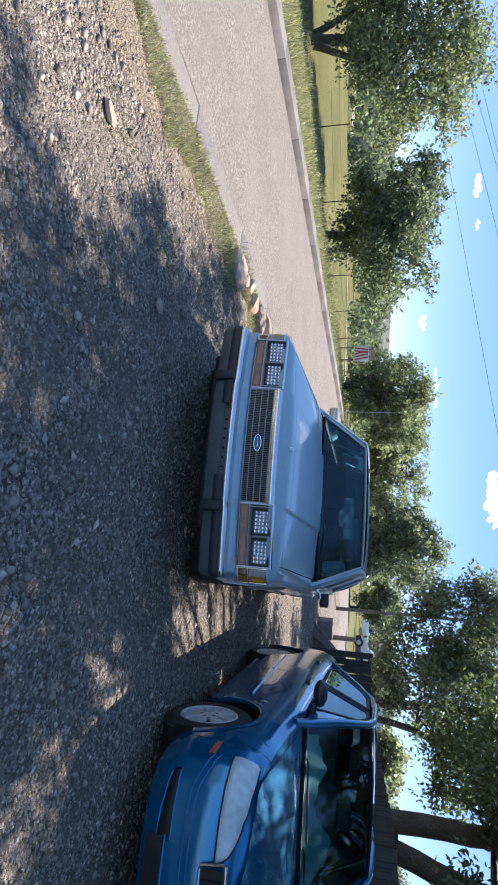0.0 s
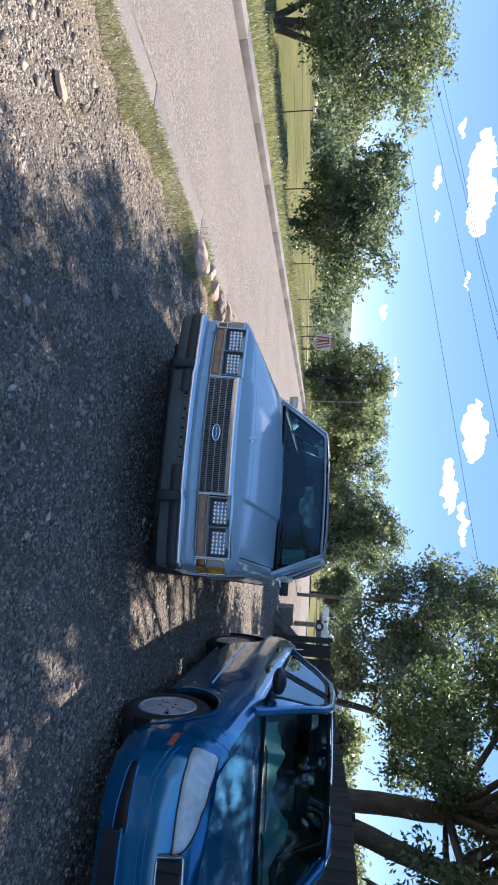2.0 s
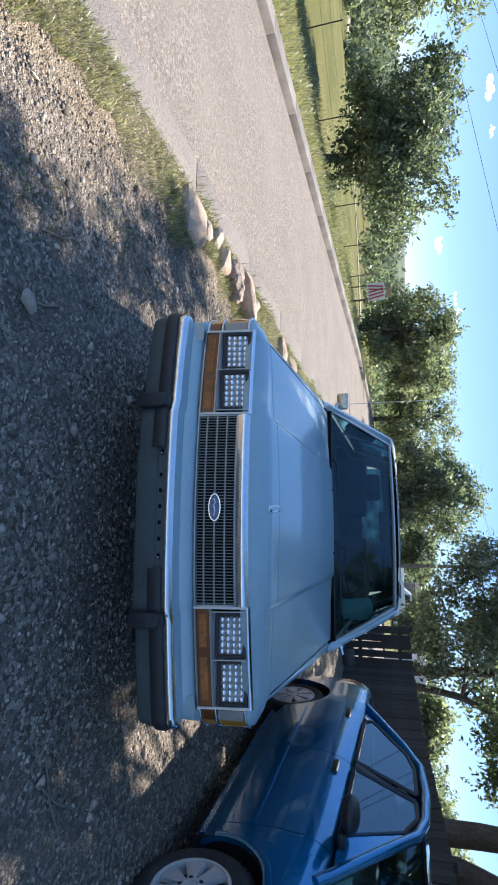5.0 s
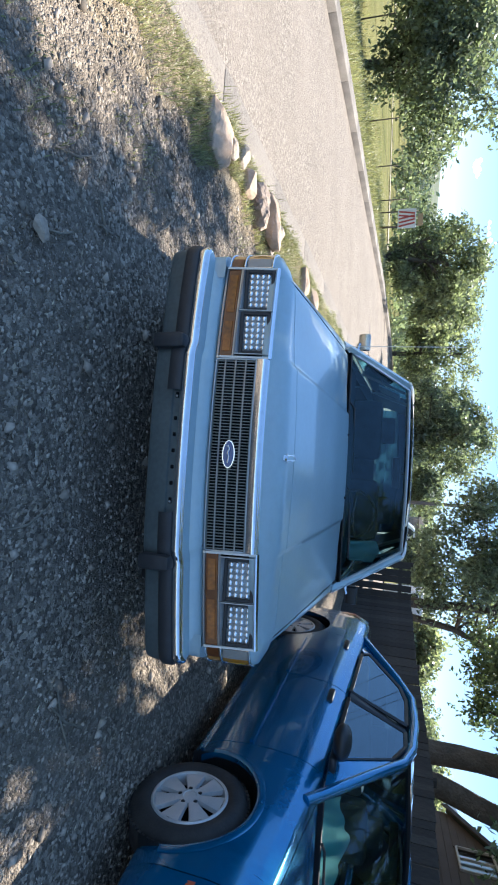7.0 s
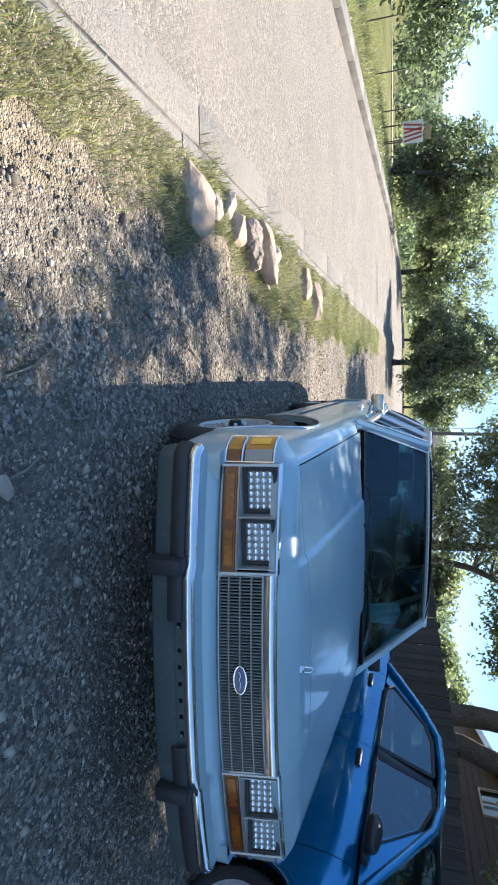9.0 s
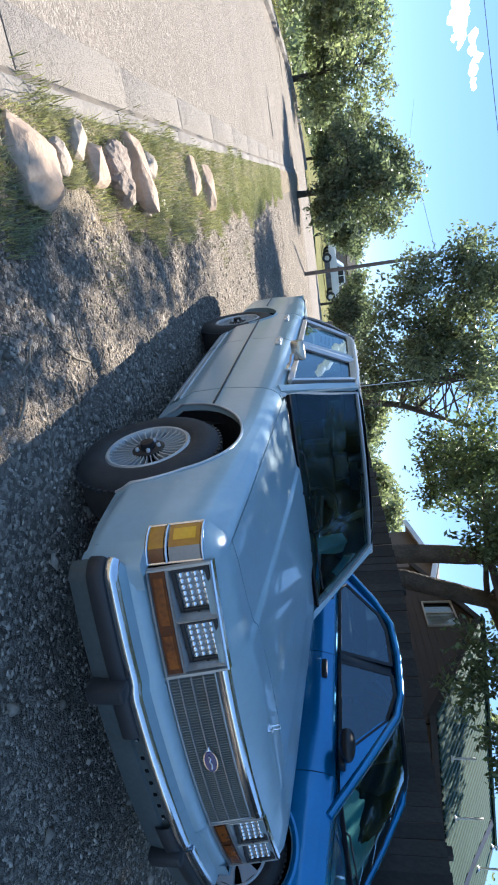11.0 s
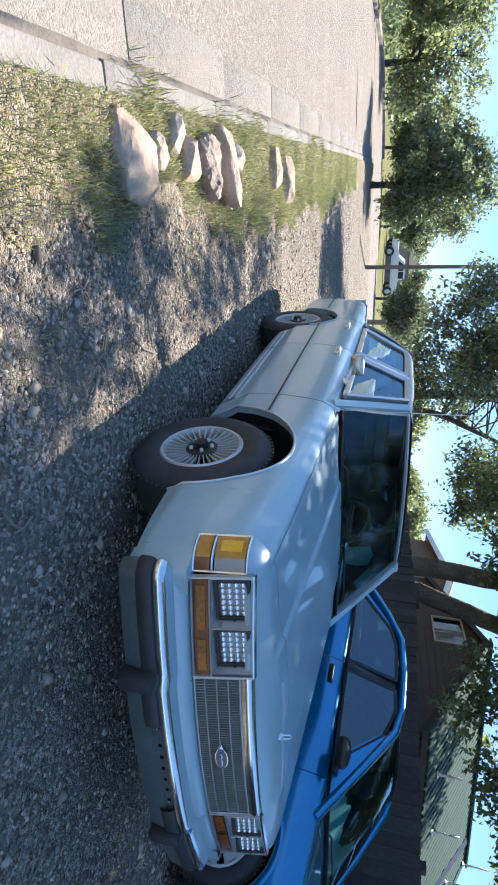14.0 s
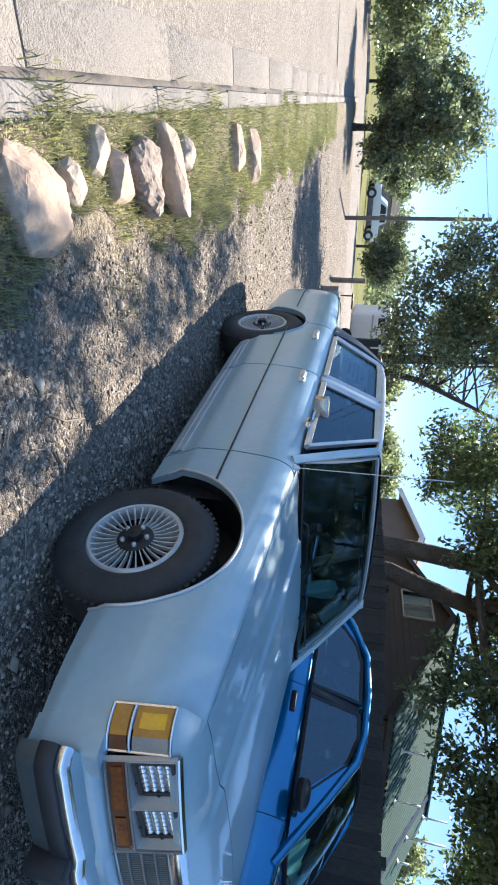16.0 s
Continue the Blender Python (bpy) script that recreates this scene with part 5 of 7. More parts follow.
def land_z(x, y):
    """The lie of the land: level yard, field falling away beyond the road, rising far off."""
    z = -0.05
    z -= 0.55 * smoothstep(-6.8, -13.0, x) if x < -6.8 else 0
    far = math.hypot(x, y)
    z -= 1.6 * smoothstep(22, 70, far) * smoothstep(-2, -12, x)
    return z


def axis_steps(a, b, fine_a, fine_b, fine, coarse):
    out, v = [], a
    while v < b:
        out.append(v)
        d = 0 if fine_a <= v <= fine_b else min(abs(v - fine_a), abs(v - fine_b))
        v += fine + d * coarse
    return out + [b]


xs = axis_steps(-1500, 1500, -20, 14, 1.0, 0.25)
ys = axis_steps(-600, 2600, -6, 34, 1.0, 0.25)
rows = [[(x, y, land_z(x, y) - (0.06 if -6.9 < x < 20 and -14 < y < 24 else 0)) for x in xs] for y in ys]
verts = [p for r in rows for p in r]
nx = len(xs)
faces = [(j * nx + i, j * nx + i + 1, (j + 1) * nx + i + 1, (j + 1) * nx + i) for j in range(len(ys) - 1) for i in range(nx - 1)]
tagged(mesh_object("ground", verts, faces, M_FIELD, smooth=True), "dry green grass field stretching to the hills", "ground", kind="structure")


def near_x(y):
    return -2.77 - 0.006 * y


def far_x(y):
    return lerp(y, (-40, 0, 18, 24, 28, 31, 33), (-5.3, -6.05, -6.45, -6.2, -5.2, -3.6, -1.0))


# gravel yard: finer mesh where the camera passes
gx = axis_steps(-2.05, 14, -2.05, 3.2, 0.06, 0.14)
gy = axis_steps(-12, 22.5, -3.0, 4.5, 0.07, 0.10)


def yard_z(x, y):
    base = 0.02 * noise2(x, y, 0.45) + 0.010 * noise2(x, y, 1.7, 3.0) + 0.005 * noise2(x, y, 6, 9.0)
    for cx, cy in ((-0.8, 0.95), (-0.8, 3.63), (0.8, 0.95), (0.8, 3.63)):
        base *= smoothstep(0.05, 0.6, math.hypot(x - cx, y - cy))
    rise = 0.02 * smoothstep(1.2, 2.2, x)
    return base + rise - 0.004


verts = [(x, y, yard_z(x, y)) for y in gy for x in gx]
nx = len(gx)
faces = [(j * nx + i, j * nx + i + 1, (j + 1) * nx + i + 1, (j + 1) * nx + i) for j in range(len(gy) - 1) for i in range(nx - 1)]
tagged(mesh_object("driveway", verts, faces, M_GRAVEL, smooth=True), "grey-brown loose gravel driveway scattered with leaves", "gravel", kind="structure")

# verge of dry soil and grass between gravel and kerb
vy = span(-12, 22.5, 140)
rows = []
for y in vy:
    a, b = near_x(y) + 0.43, -1.78 + 0.12 * noise2(0, y, 0.8) + (0.12 if 2.5 < y < 7 else 0)
    rows.append([(a + (b - a) * k / 8, y, 0.028 * math.sin(math.pi * min(1, 0.35 + k / 8 * 0.75)) + 0.012 * noise2(k / 8, y, 3) - (0.012 if k == 8 else 0)) for k in range(9)])
verts = [p for r in rows for p in r]
faces = [(j * 9 + i, j * 9 + i + 1, j * 9 + i + 10, j * 9 + i + 9) for j in range(len(vy) - 1) for i in range(8)]
tagged(mesh_object("verge", verts, faces, M_VERGE, smooth=True), "narrow verge of dry soil and patchy grass", "verge", kind="structure")

# carriageway
ry = sorted(span(-40, 33, 110) + span(-3.02, 12.03, 190))
rows = []
for y in ry:
    a, b = far_x(y), near_x(y) + 0.02 + 0.03 * noise2(1, y, 1.6) + 0.014 * noise2(4, y, 7) if y < 23.5 else 12.0
    rows.append([(a + (b - a) * k / 12, y, -0.037 + 0.03 * math.sin(math.pi * k / 12)) for k in range(13)])
verts = [p for r in rows for p in r]
faces = [(j * 13 + i, j * 13 + i + 1, j * 13 + i + 14, j * 13 + i + 13) for j in range(len(ry) - 1) for i in range(12)]
road = tagged(mesh_object("road", verts, faces, M_ASPHALT, smooth=True), "sunlit worn pale asphalt road", "road", kind="structure")
# narrow dark strips across the road
M_STRIP = mat("dark_road_strip", (0.06, 0.055, 0.05), 0.8, var=0.2, scale=8)
for y0, a, b, bend in ((13.5, -4.6, -3.1, 0.3), (20.0, -6.2, -3.2, 0.5)):
    bm = bmesh.new()
    pts = [(x, y0 + bend * (x - a) / (b - a) + 0.06 * noise2(x, y0, 3), -0.012) for x in span(a, b, 14)]
    strip(bm, pts, 0.10, 0.006, up=(0, 1, 0))
    part("dark_strip", bm, M_STRIP, road, "narrow dark strip across the road", smooth=False)

# near kerb and gutter in cast lengths
kerb = tagged(thing("kerb", "weathered pale concrete kerb beside the gravel", "kerb"), kind="structure")
gutter = tagged(thing("gutter", "cracked pale concrete gutter pan along the road", "gutter"), kind="structure")
y, k = -11.0, 0
lengths = (1.52, 1.50, 1.55, 1.48, 1.51)
while y < 22.8:
    ln = lengths[k % 5]
    ym = y + ln / 2
    x0 = near_x(ym)
    low = -0.003 if -0.5 < ym < 1.0 else 0.0
    bm = bmesh.new()
    box(bm, x0 + 0.375, ym, -0.085 + low, 0.135, ln - 0.005, 0.15, 0.014)
    part("kerb_stone", bm, M_CONCRETE, kerb, smooth=40)
    bm = bmesh.new()
    box(bm, x0 + 0.135, ym + 0.3, -0.098, 0.27, ln - 0.007, 0.12, 0.008, m=Matrix.Translation((0, 0, 0.002 * (k % 3))))
    part("gutter_slab", bm, M_PITTED, gutter, smooth=40)
    y += ln
    k += 1
bm = bmesh.new()
rows = [[Vector((near_x(y) + x, y, z)) for x, z in ((0.268 - 0.03 * noise2(3, y, 1.3) - 0.02 * noise2(8, y, 6), -0.0425), (0.27, -0.038 + 0.004 * noise2(3, y, 4)), (0.318, -0.030))] for y in span(-11, 22.5, 420)]
grid(bm, rows)
tagged(part("gutter_silt", bm, M_GUTTER), "dark silt and dead leaves in the gutter joint", "silt", kind="structure")

far_kerb = tagged(thing("far_kerb", "bright concrete kerb on the far side of the road", "kerb"), kind="structure")
y = -30.0
while y < 31.5:
    ln = 1.40
    a, b = Vector((far_x(y), y, 0)), Vector((far_x(y + ln), y + ln, 0))
    d = b - a
    bm = bmesh.new()
    box(bm, -0.15, 0, 0.0, 0.30, d.length - 0.006, 0.22, 0.006)
    part("kerb_stone", bm, M_CONCRETE, far_kerb, smooth=40, loc=Matrix.Translation((a + b) / 2 + Vector((0, 0, -0.03))) @ Matrix.Rotation(math.atan2(-d.x, d.y), 4, "Z"))
    y += ln

# ---------------------------------------------------------------- loose gravel, grass, weeds
OCT = np.array([(1, 0, 0), (-1, 0, 0), (0, 1, 0), (0, -1, 0), (0, 0, 1), (0, 0, -1)], float)
OCT_F = np.array([(0, 2, 4), (2, 1, 4), (1, 3, 4), (3, 0, 4), (2, 0, 5), (1, 2, 5), (3, 1, 5), (0, 3, 5)])


def scatter_stones(name, n, x0, x1, y0, y1, lo, hi, material, zf, seed):
    r = np.random.default_rng(seed)
    px, py = r.uniform(x0, x1, n), r.uniform(y0, y1, n)
    size = lo + (hi - lo) * r.random(n) ** 3
    sc = size[:, None] * np.stack([r.uniform(0.7, 1.4, n), r.uniform(0.6, 1.2, n), r.uniform(0.40, 0.72, n)], 1)
    v = OCT[None] * sc[:, None] * r.uniform(0.75, 1.25, (n, 6, 1))
    a, t = r.uniform(0, 6.28, n), r.uniform(-0.3, 0.3, n)
    ca, sa, ct, st = np.cos(a)[:, None], np.sin(a)[:, None], np.cos(t)[:, None], np.sin(t)[:, None]
    x, y, z = v[..., 0], v[..., 1], v[..., 2]
    x, z = x * ct + z * st, -x * st + z * ct
    x, y = x * ca - y * sa, x * sa + y * ca
    pz = np.array([zf(p, q) for p, q in zip(px, py)])
    out = np.stack([x + px[:, None], y + py[:, None], z + (pz + sc[:, 2] * 0.35)[:, None]], -1).reshape(-1, 3)
    loops = (OCT_F[None] + 6 * np.arange(n)[:, None, None]).ravel()
    return fast_mesh(name, out, loops, 3, material)


tagged(scatter_stones("gravel_stones", 85000, -1.95, 3.4, -3.1, 4.6, 0.0035, 0.0145, M_STONES, yard_z, 11), "small loose grey and tan gravel stones", "gravel", kind="stuff")
tagged(scatter_stones("gravel_stones", 9000, -1.95, 3.8, 4.6, 13.0, 0.006, 0.024, M_STONES, yard_z, 12), "loose gravel further down the driveway", "gravel", kind="stuff")
tagged(scatter_stones("gravel_lumps", 2600, -1.9, 3.2, -3.0, 4.5, 0.009, 0.036, M_STONES, yard_z, 13), "larger loose stones on the gravel", "gravel", kind="stuff")
tagged(scatter_stones("verge_grit", 9000, -2.34, -1.75, -3.0, 8.0, 0.003, 0.013, M_STONES, lambda x, y: 0.012, 14), "grit among the verge grass", "gravel", kind="stuff")

# fallen twigs and dead leaves
r_ = np.random.default_rng(21)
M_TWIG = mat("grey_twig", (0.20, 0.17, 0.13), 0.9, var=0.3, scale=20)
M_LITTER = mat("dead_leaf", (0.22, 0.175, 0.115), 0.9, color2=(0.48, 0.41, 0.30), scale=4, fine=30, island=0.4)
for k in range(26):
    x, y, a, ln = r_.uniform(-1.7, 1.2), r_.uniform(-1.8, 2.4), r_.uniform(0, 3.14), r_.uniform(0.06, 0.17)
    if abs(x) < 0.9 and y > -0.1:
        x = -0.95 - abs(x) * 0.8
    bm = bmesh.new()
    c, s_ = math.cos(a), math.sin(a)
    tube(bm, [(-c * ln, -s_ * ln, 0.004), (0.02 * s_, -0.02 * c, 0.006), (c * ln, s_ * ln, 0.004)], r_.uniform(0.003, 0.006), 5)
    tagged(part("twig", bm, M_TWIG, loc=Matrix.Translation((x, y, yard_z(x, y) + 0.006))), "dry grey twig lying on the gravel", "twig", group="fallen twigs")


for x, y, a, ln in ((-0.83, -0.27, 1.9, 0.085), (-1.02, 0.02, 0.5, 0.07), (-0.98, 0.06, 1.6, 0.05), (-1.25, 0.62, 2.3, 0.10)):
    bm = bmesh.new()
    c, s_ = math.cos(a), math.sin(a)
    tube(bm, [(-c * ln, -s_ * ln, 0.006), (0.01 * s_, -0.01 * c, 0.009), (c * ln, s_ * ln, 0.006)], 0.006, 6)
    tagged(part("twig", bm, M_TWIG, loc=Matrix.Translation((x, y, yard_z(x, y) + 0.006))), "pale dry stick lying on the gravel", "twig", group="fallen twigs")


def blades(name, n, place, lo, hi, width, lean, material, seed):
    """Bent grass blades; place(r) gives x, y, z."""
    r = np.random.default_rng(seed)
    V = np.empty((n, 5, 3))
    for i in range(n):
        x, y, z = place(r)
        h, a, b = r.uniform(lo, hi), r.uniform(0, 6.28), r.uniform(0.2, 1.0) * lean
        dx, dy = math.cos(a), math.sin(a)
        w = width * r.uniform(0.6, 1.3)
        V[i] = ((x - dy * w, y + dx * w, z), (x + dy * w, y - dx * w, z),
                (x + dx * h * b * 0.35 + dy * w * 0.7, y + dy * h * b * 0.35 - dx * w * 0.7, z + h * 0.6), (x + dx * h * b * 0.35 - dy * w * 0.7, y + dy * h * b * 0.35 + dx * w * 0.7, z + h * 0.6),
                (x + dx * h * b, y + dy * h * b, z + h * (1 - 0.25 * b)))
    idx = 5 * np.arange(n)[:, None]
    tri = np.concatenate([idx + np.array([[0, 1, 2]]), idx + np.array([[0, 2, 3]]), idx + np.array([[3, 2, 4]])], 1).ravel()
    return fast_mesh(name, V.reshape(-1, 3), tri, 3, material)


def verge_place(r):
    while True:
        y = -3.2 + 17.0 * r.random() ** 1.25
        x = near_x(y) + r.uniform(0.42, (0.74 if y < 0.8 else 0.92 if y < 2.6 else 1.12) + 0.5 * noise2(2.0, y, 1.1) + 0.2 * noise2(7.0, y, 4.0))
        dens = 0.42 + 0.55 * (noise2(x, y, 2.3, 5.0) + 0.3) + (0.35 if y > 0.8 else 0.02) + (0.2 if y > 2.6 else 0)
        dens -= 0.35 * smoothstep(0.62, 0.95, x - near_x(y)) * (1 if y < 2.6 else 0.3)
        if r.random() < dens:
            return x, y, 0.008


tagged(blades("verge_grass", 80000, verge_place, 0.016, 0.080, 0.0022, 0.9, M_BLADE, 31), "patchy green and straw-coloured grass on the verge", "grass", kind="stuff")
tufts = [(near_x(y) + r_.uniform(0.42, 0.62), y) for y in (0.1, -0.2, 0.9, 1.5, 2.0, 2.35, 2.6, 3.0, 3.2, 3.6, 4.1, 4.6, 5.2, 6.0, 6.6, 7.4)] + [(-1.75, 3.3), (-1.7, 4.4), (-1.8, 5.6), (-1.9, 2.9)]


def tuft_place(r):
    x, y = tufts[r.integers(len(tufts))]
    return x + r.normal(0, 0.07), y + r.normal(0, 0.11), 0.008


tagged(blades("verge_tufts", 5200, tuft_place, 0.03, 0.10, 0.0026, 1.0, M_WEED, 32), "taller green weeds growing along the kerb", "weeds", kind="stuff")


def yard_weed(r):
    x, y = ((-1.45, -1.2), (-1.3, -0.4), (-1.5, 0.3), (-1.62, 1.9), (-0.6, -1.1), (0.9, -0.9), (-1.35, 5.2), (-1.2, 7.0))[r.integers(8)]
    x, y = x + r.normal(0, 0.10), y + r.normal(0, 0.14)
    return x, y, yard_z(x, y)


tagged(blades("gravel_weeds", 900, yard_weed, 0.015, 0.045, 0.003, 1.3, M_WEED, 33), "small green weeds sprouting in the gravel", "weeds", kind="stuff")


def field_place(r):
    y = r.uniform(-6, 26)
    x = far_x(y) - 0.32 - 7.0 * r.random() ** 1.6
    return x, y, land_z(x, y) - 0.02


tagged(blades("field_grass", 26000, field_place, 0.06, 0.20, 0.006, 0.8, M_BLADE, 34), "dry yellow-green grass beyond the road", "grass", kind="stuff")

# litter leaves on the gravel
n = 5200
px, py = r_.uniform(-1.9, 3.2, n), r_.uniform(-2.8, 4.2, n)
V = np.empty((n, 4, 3))
for i in range(n):
    a, s_ = r_.uniform(0, 6.28), r_.uniform(0.007, 0.019)
    dx, dy, z = math.cos(a) * s_, math.sin(a) * s_, yard_z(px[i], py[i]) + 0.012
    V[i] = ((px[i] - dx, py[i] - dy, z), (px[i] + dy * 0.22, py[i] - dx * 0.22, z + r_.uniform(0, 0.008)), (px[i] + dx, py[i] + dy, z + r_.uniform(0, 0.006)), (px[i] - dy * 0.22, py[i] + dx * 0.22, z))
tagged(fast_mesh("leaf_litter", V.reshape(-1, 3), np.arange(4 * n), 4, M_LITTER), "dry fallen leaves on the gravel", "leaves", kind="stuff")

# ---------------------------------------------------------------- rocks on the verge
M_ROCK = mat("pale_sandstone", (0.36, 0.245, 0.17), 0.9, color2=(0.52, 0.40, 0.295), scale=5, fine=50, bump=0.7, bump_scale=24, dist=0.010)
M_ROCK2 = mat("grey_rock", (0.28, 0.222, 0.17), 0.9, color2=(0.48, 0.395, 0.305), scale=8, fine=60, bump=0.9, bump_scale=24, dist=0.012)
M_ROCK3 = mat("rough_brown_rock", (0.17, 0.125, 0.095), 0.9, color2=(0.42, 0.33, 0.26), scale=9, fine=50, bump=0.9, bump_scale=30, dist=0.012)


def rock(x, y, z, sx, sy, sz, turn, material, label, seed, tilt=0.0, n=36, rough=0.035):
    """A broken block: the hull of scattered points on a box, its edges worn and its faces pitted."""
    r = random.Random(seed * 7 + 3)
    bm = bmesh.new()
    for k in range(n):
        p = Vector((r.gauss(0, 1), r.gauss(0, 1), r.gauss(0, 1))).normalized()
        p *= r.uniform(0.90, 1.06) / (abs(p.x) ** 3.4 + abs(p.y) ** 3.4 + abs(p.z) ** 3.4) ** (1 / 3.4)
        bm.verts.new((p.x, p.y, p.z))
    hull = bmesh.ops.convex_hull(bm, input=bm.verts[:])
    bmesh.ops.delete(bm, geom=[v for v in hull["geom_interior"] if isinstance(v, bmesh.types.BMVert)], context="VERTS")
    for v in bm.verts:
        v.co = Vector((v.co.x * sx, v.co.y * sy, v.co.z * sz))
    small = min(sx, sy, sz)
    bmesh.ops.bevel(bm, geom=bm.edges[:], offset=small * 0.16, segments=2, profile=0.6, affect="EDGES", clamp_overlap=True)
    bmesh.ops.triangulate(bm, faces=bm.faces[:])
    for k in range(2):
        long = [e for e in bm.edges if e.calc_length() > small * 0.30]
        bmesh.ops.subdivide_edges(bm, edges=long, cuts=2 if k == 0 else 1, use_grid_fill=True)
    bmesh.ops.triangulate(bm, faces=bm.faces[:])
    off = Vector((seed * 3.1, seed * 1.7, seed * 5.3))
    bm.normal_update()
    for v in bm.verts:
        q = v.co / small
        v.co += v.normal * small * rough * (2.4 * noise.noise(q * 1.1 + off) + 1.6 * noise.noise(q * 3.2 + off) + 0.8 * noise.noise(q * 8.0 + off))
    return tagged(part("rock", bm, material, loc=pose(x, y, z, 0, tilt, turn), smooth=22), label, "rock", group="rocks along the verge")


rock(-2.11, 1.18, 0.040, 0.205, 0.150, 0.080, 18, M_ROCK, "long pale pinkish sandstone block lying on the verge", 1)
rock(-2.15, 1.42, 0.03, 0.08, 0.075, 0.07, 30, M_ROCK2, "small grey rock beside the sandstone block", 2)
rock(-2.24, 1.68, 0.03, 0.10, 0.065, 0.07, -20, M_ROCK2, "small pale rock half sunk in grass", 3)
rock(-2.13, 1.84, 0.035, 0.12, 0.07, 0.08, 5, M_ROCK, "small pale wedge-shaped rock on the verge", 4)
rock(-2.09, 2.14, 0.05, 0.19, 0.14, 0.10, 30, M_ROCK3, "rough brown rock under a paler slab", 5, rough=0.07)
rock(-2.09, 2.46, 0.080, 0.25, 0.085, 0.08, 10, M_ROCK, "cracked pale slab of stone in the weeds", 6, tilt=-8)
rock(-1.90, 2.58, 0.03, 0.09, 0.05, 0.06, 70, M_ROCK2, "small splinter of pale stone", 7)
rock(-2.16, 2.80, 0.04, 0.10, 0.06, 0.07, -35, M_ROCK2, "grey stone half hidden by weeds", 8)
rock(-2.12, 4.05, 0.04, 0.18, 0.08, 0.085, 8, M_ROCK, "pale flat stone among the grass", 9)
rock(-2.02, 4.65, 0.04, 0.23, 0.09, 0.09, 12, M_ROCK, "long pale stone among the grass", 10)
rock(-1.37, -1.33, 0.012, 0.07, 0.035, 0.024, 60, M_ROCK, "small pale flat stone on the gravel", 11)
rock(-0.785, -0.395, 0.010, 0.05, 0.034, 0.020, 25, M_ROCK2, "flat shard of stone in the gravel", 12)

# ---------------------------------------------------------------- trees
M_BARK = mat("dark_bark", (0.055, 0.045, 0.036), 0.95, color2=(0.14, 0.115, 0.09), scale=4, fine=26, bump=1.0, bump_scale=22, dist=0.04)
M_LEAF = leaf_mat("cottonwood_leaves", (0.075, 0.106, 0.056), (0.165, 0.198, 0.110), 0.50)
M_LEAF_DARK = leaf_mat("elm_leaves", (0.115, 0.142, 0.100), (0.250, 0.272, 0.195), 0.60)
M_LEAF_LIGHT = leaf_mat("light_leaves", (0.155, 0.180, 0.118), (0.300, 0.315, 0.215), 0.62)


def limb(bm, a, b, r0, r1, seed, bend=0.12, n=7):
    a, b = Vector(a), Vector(b)
    ln = (b - a).length
    pts = []
    for i in range(n):
        t = i / (n - 1)
        p = a.lerp(b, t)
        p += Vector((noise.noise(p * 0.7 + Vector((seed, 0, 0))), noise.noise(p * 0.7 + Vector((0, seed, 5))), 0.3 * noise.noise(p + Vector((9, seed, 0))))) * bend * ln * math.sin(math.pi * t)
        pts.append(p)
    tube(bm, pts, 1.0, 10, [r0 + (r1 - r0) * (i / (n - 1)) for i in range(n)])
    return pts


def leaf_cloud(clumps, twigs, per, size, spread, seed, droop=0.4):
    """Leaves along short twigs, twigs scattered towards the outside of each clump: vertices and corner list."""
    r = np.random.default_rng(seed)
    vol = np.array([c[3] * c[4] * c[5] for c in clumps]) ** (2 / 3)
    which = r.choice(len(clumps), twigs, p=vol / vol.sum())
    c = np.array(clumps)[which]
    d = r.normal(size=(twigs, 3))
    d /= np.linalg.norm(d, axis=1)[:, None]
    rad = r.random(twigs) ** 0.42 * r.uniform(0.75, 1.14, twigs)
    base = c[:, :3] + d * rad[:, None] * c[:, 3:6]
    way = d + r.normal(0, 0.5, (twigs, 3)) - np.array([0, 0, droop])
    way /= np.linalg.norm(way, axis=1)[:, None]
    t = r.uniform(-0.4, 1.0, (twigs, per))
    p = base[:, None] + way[:, None] * t[..., None] * spread + r.normal(0, spread * 0.22, (twigs, per, 3))
    p = p.reshape(-1, 3)
    n = len(p)
    ax = r.normal(size=(n, 3)) + np.repeat(way, per, 0) * 0.7 - np.array([0, 0, 0.4])
    ax /= np.linalg.norm(ax, axis=1)[:, None]
    sd = np.cross(ax, r.normal(size=(n, 3)))
    sd /= np.linalg.norm(sd, axis=1)[:, None]
    s = size * r.uniform(0.6, 1.3, n)[:, None]
    up = np.cross(sd, ax)
    V = np.stack([p - ax * s, p + sd * s * 0.48 - up * s * 0.12, p + ax * s, p - sd * s * 0.48 - up * s * 0.12], 1).reshape(-1, 3)
    return V, np.arange(4 * n)


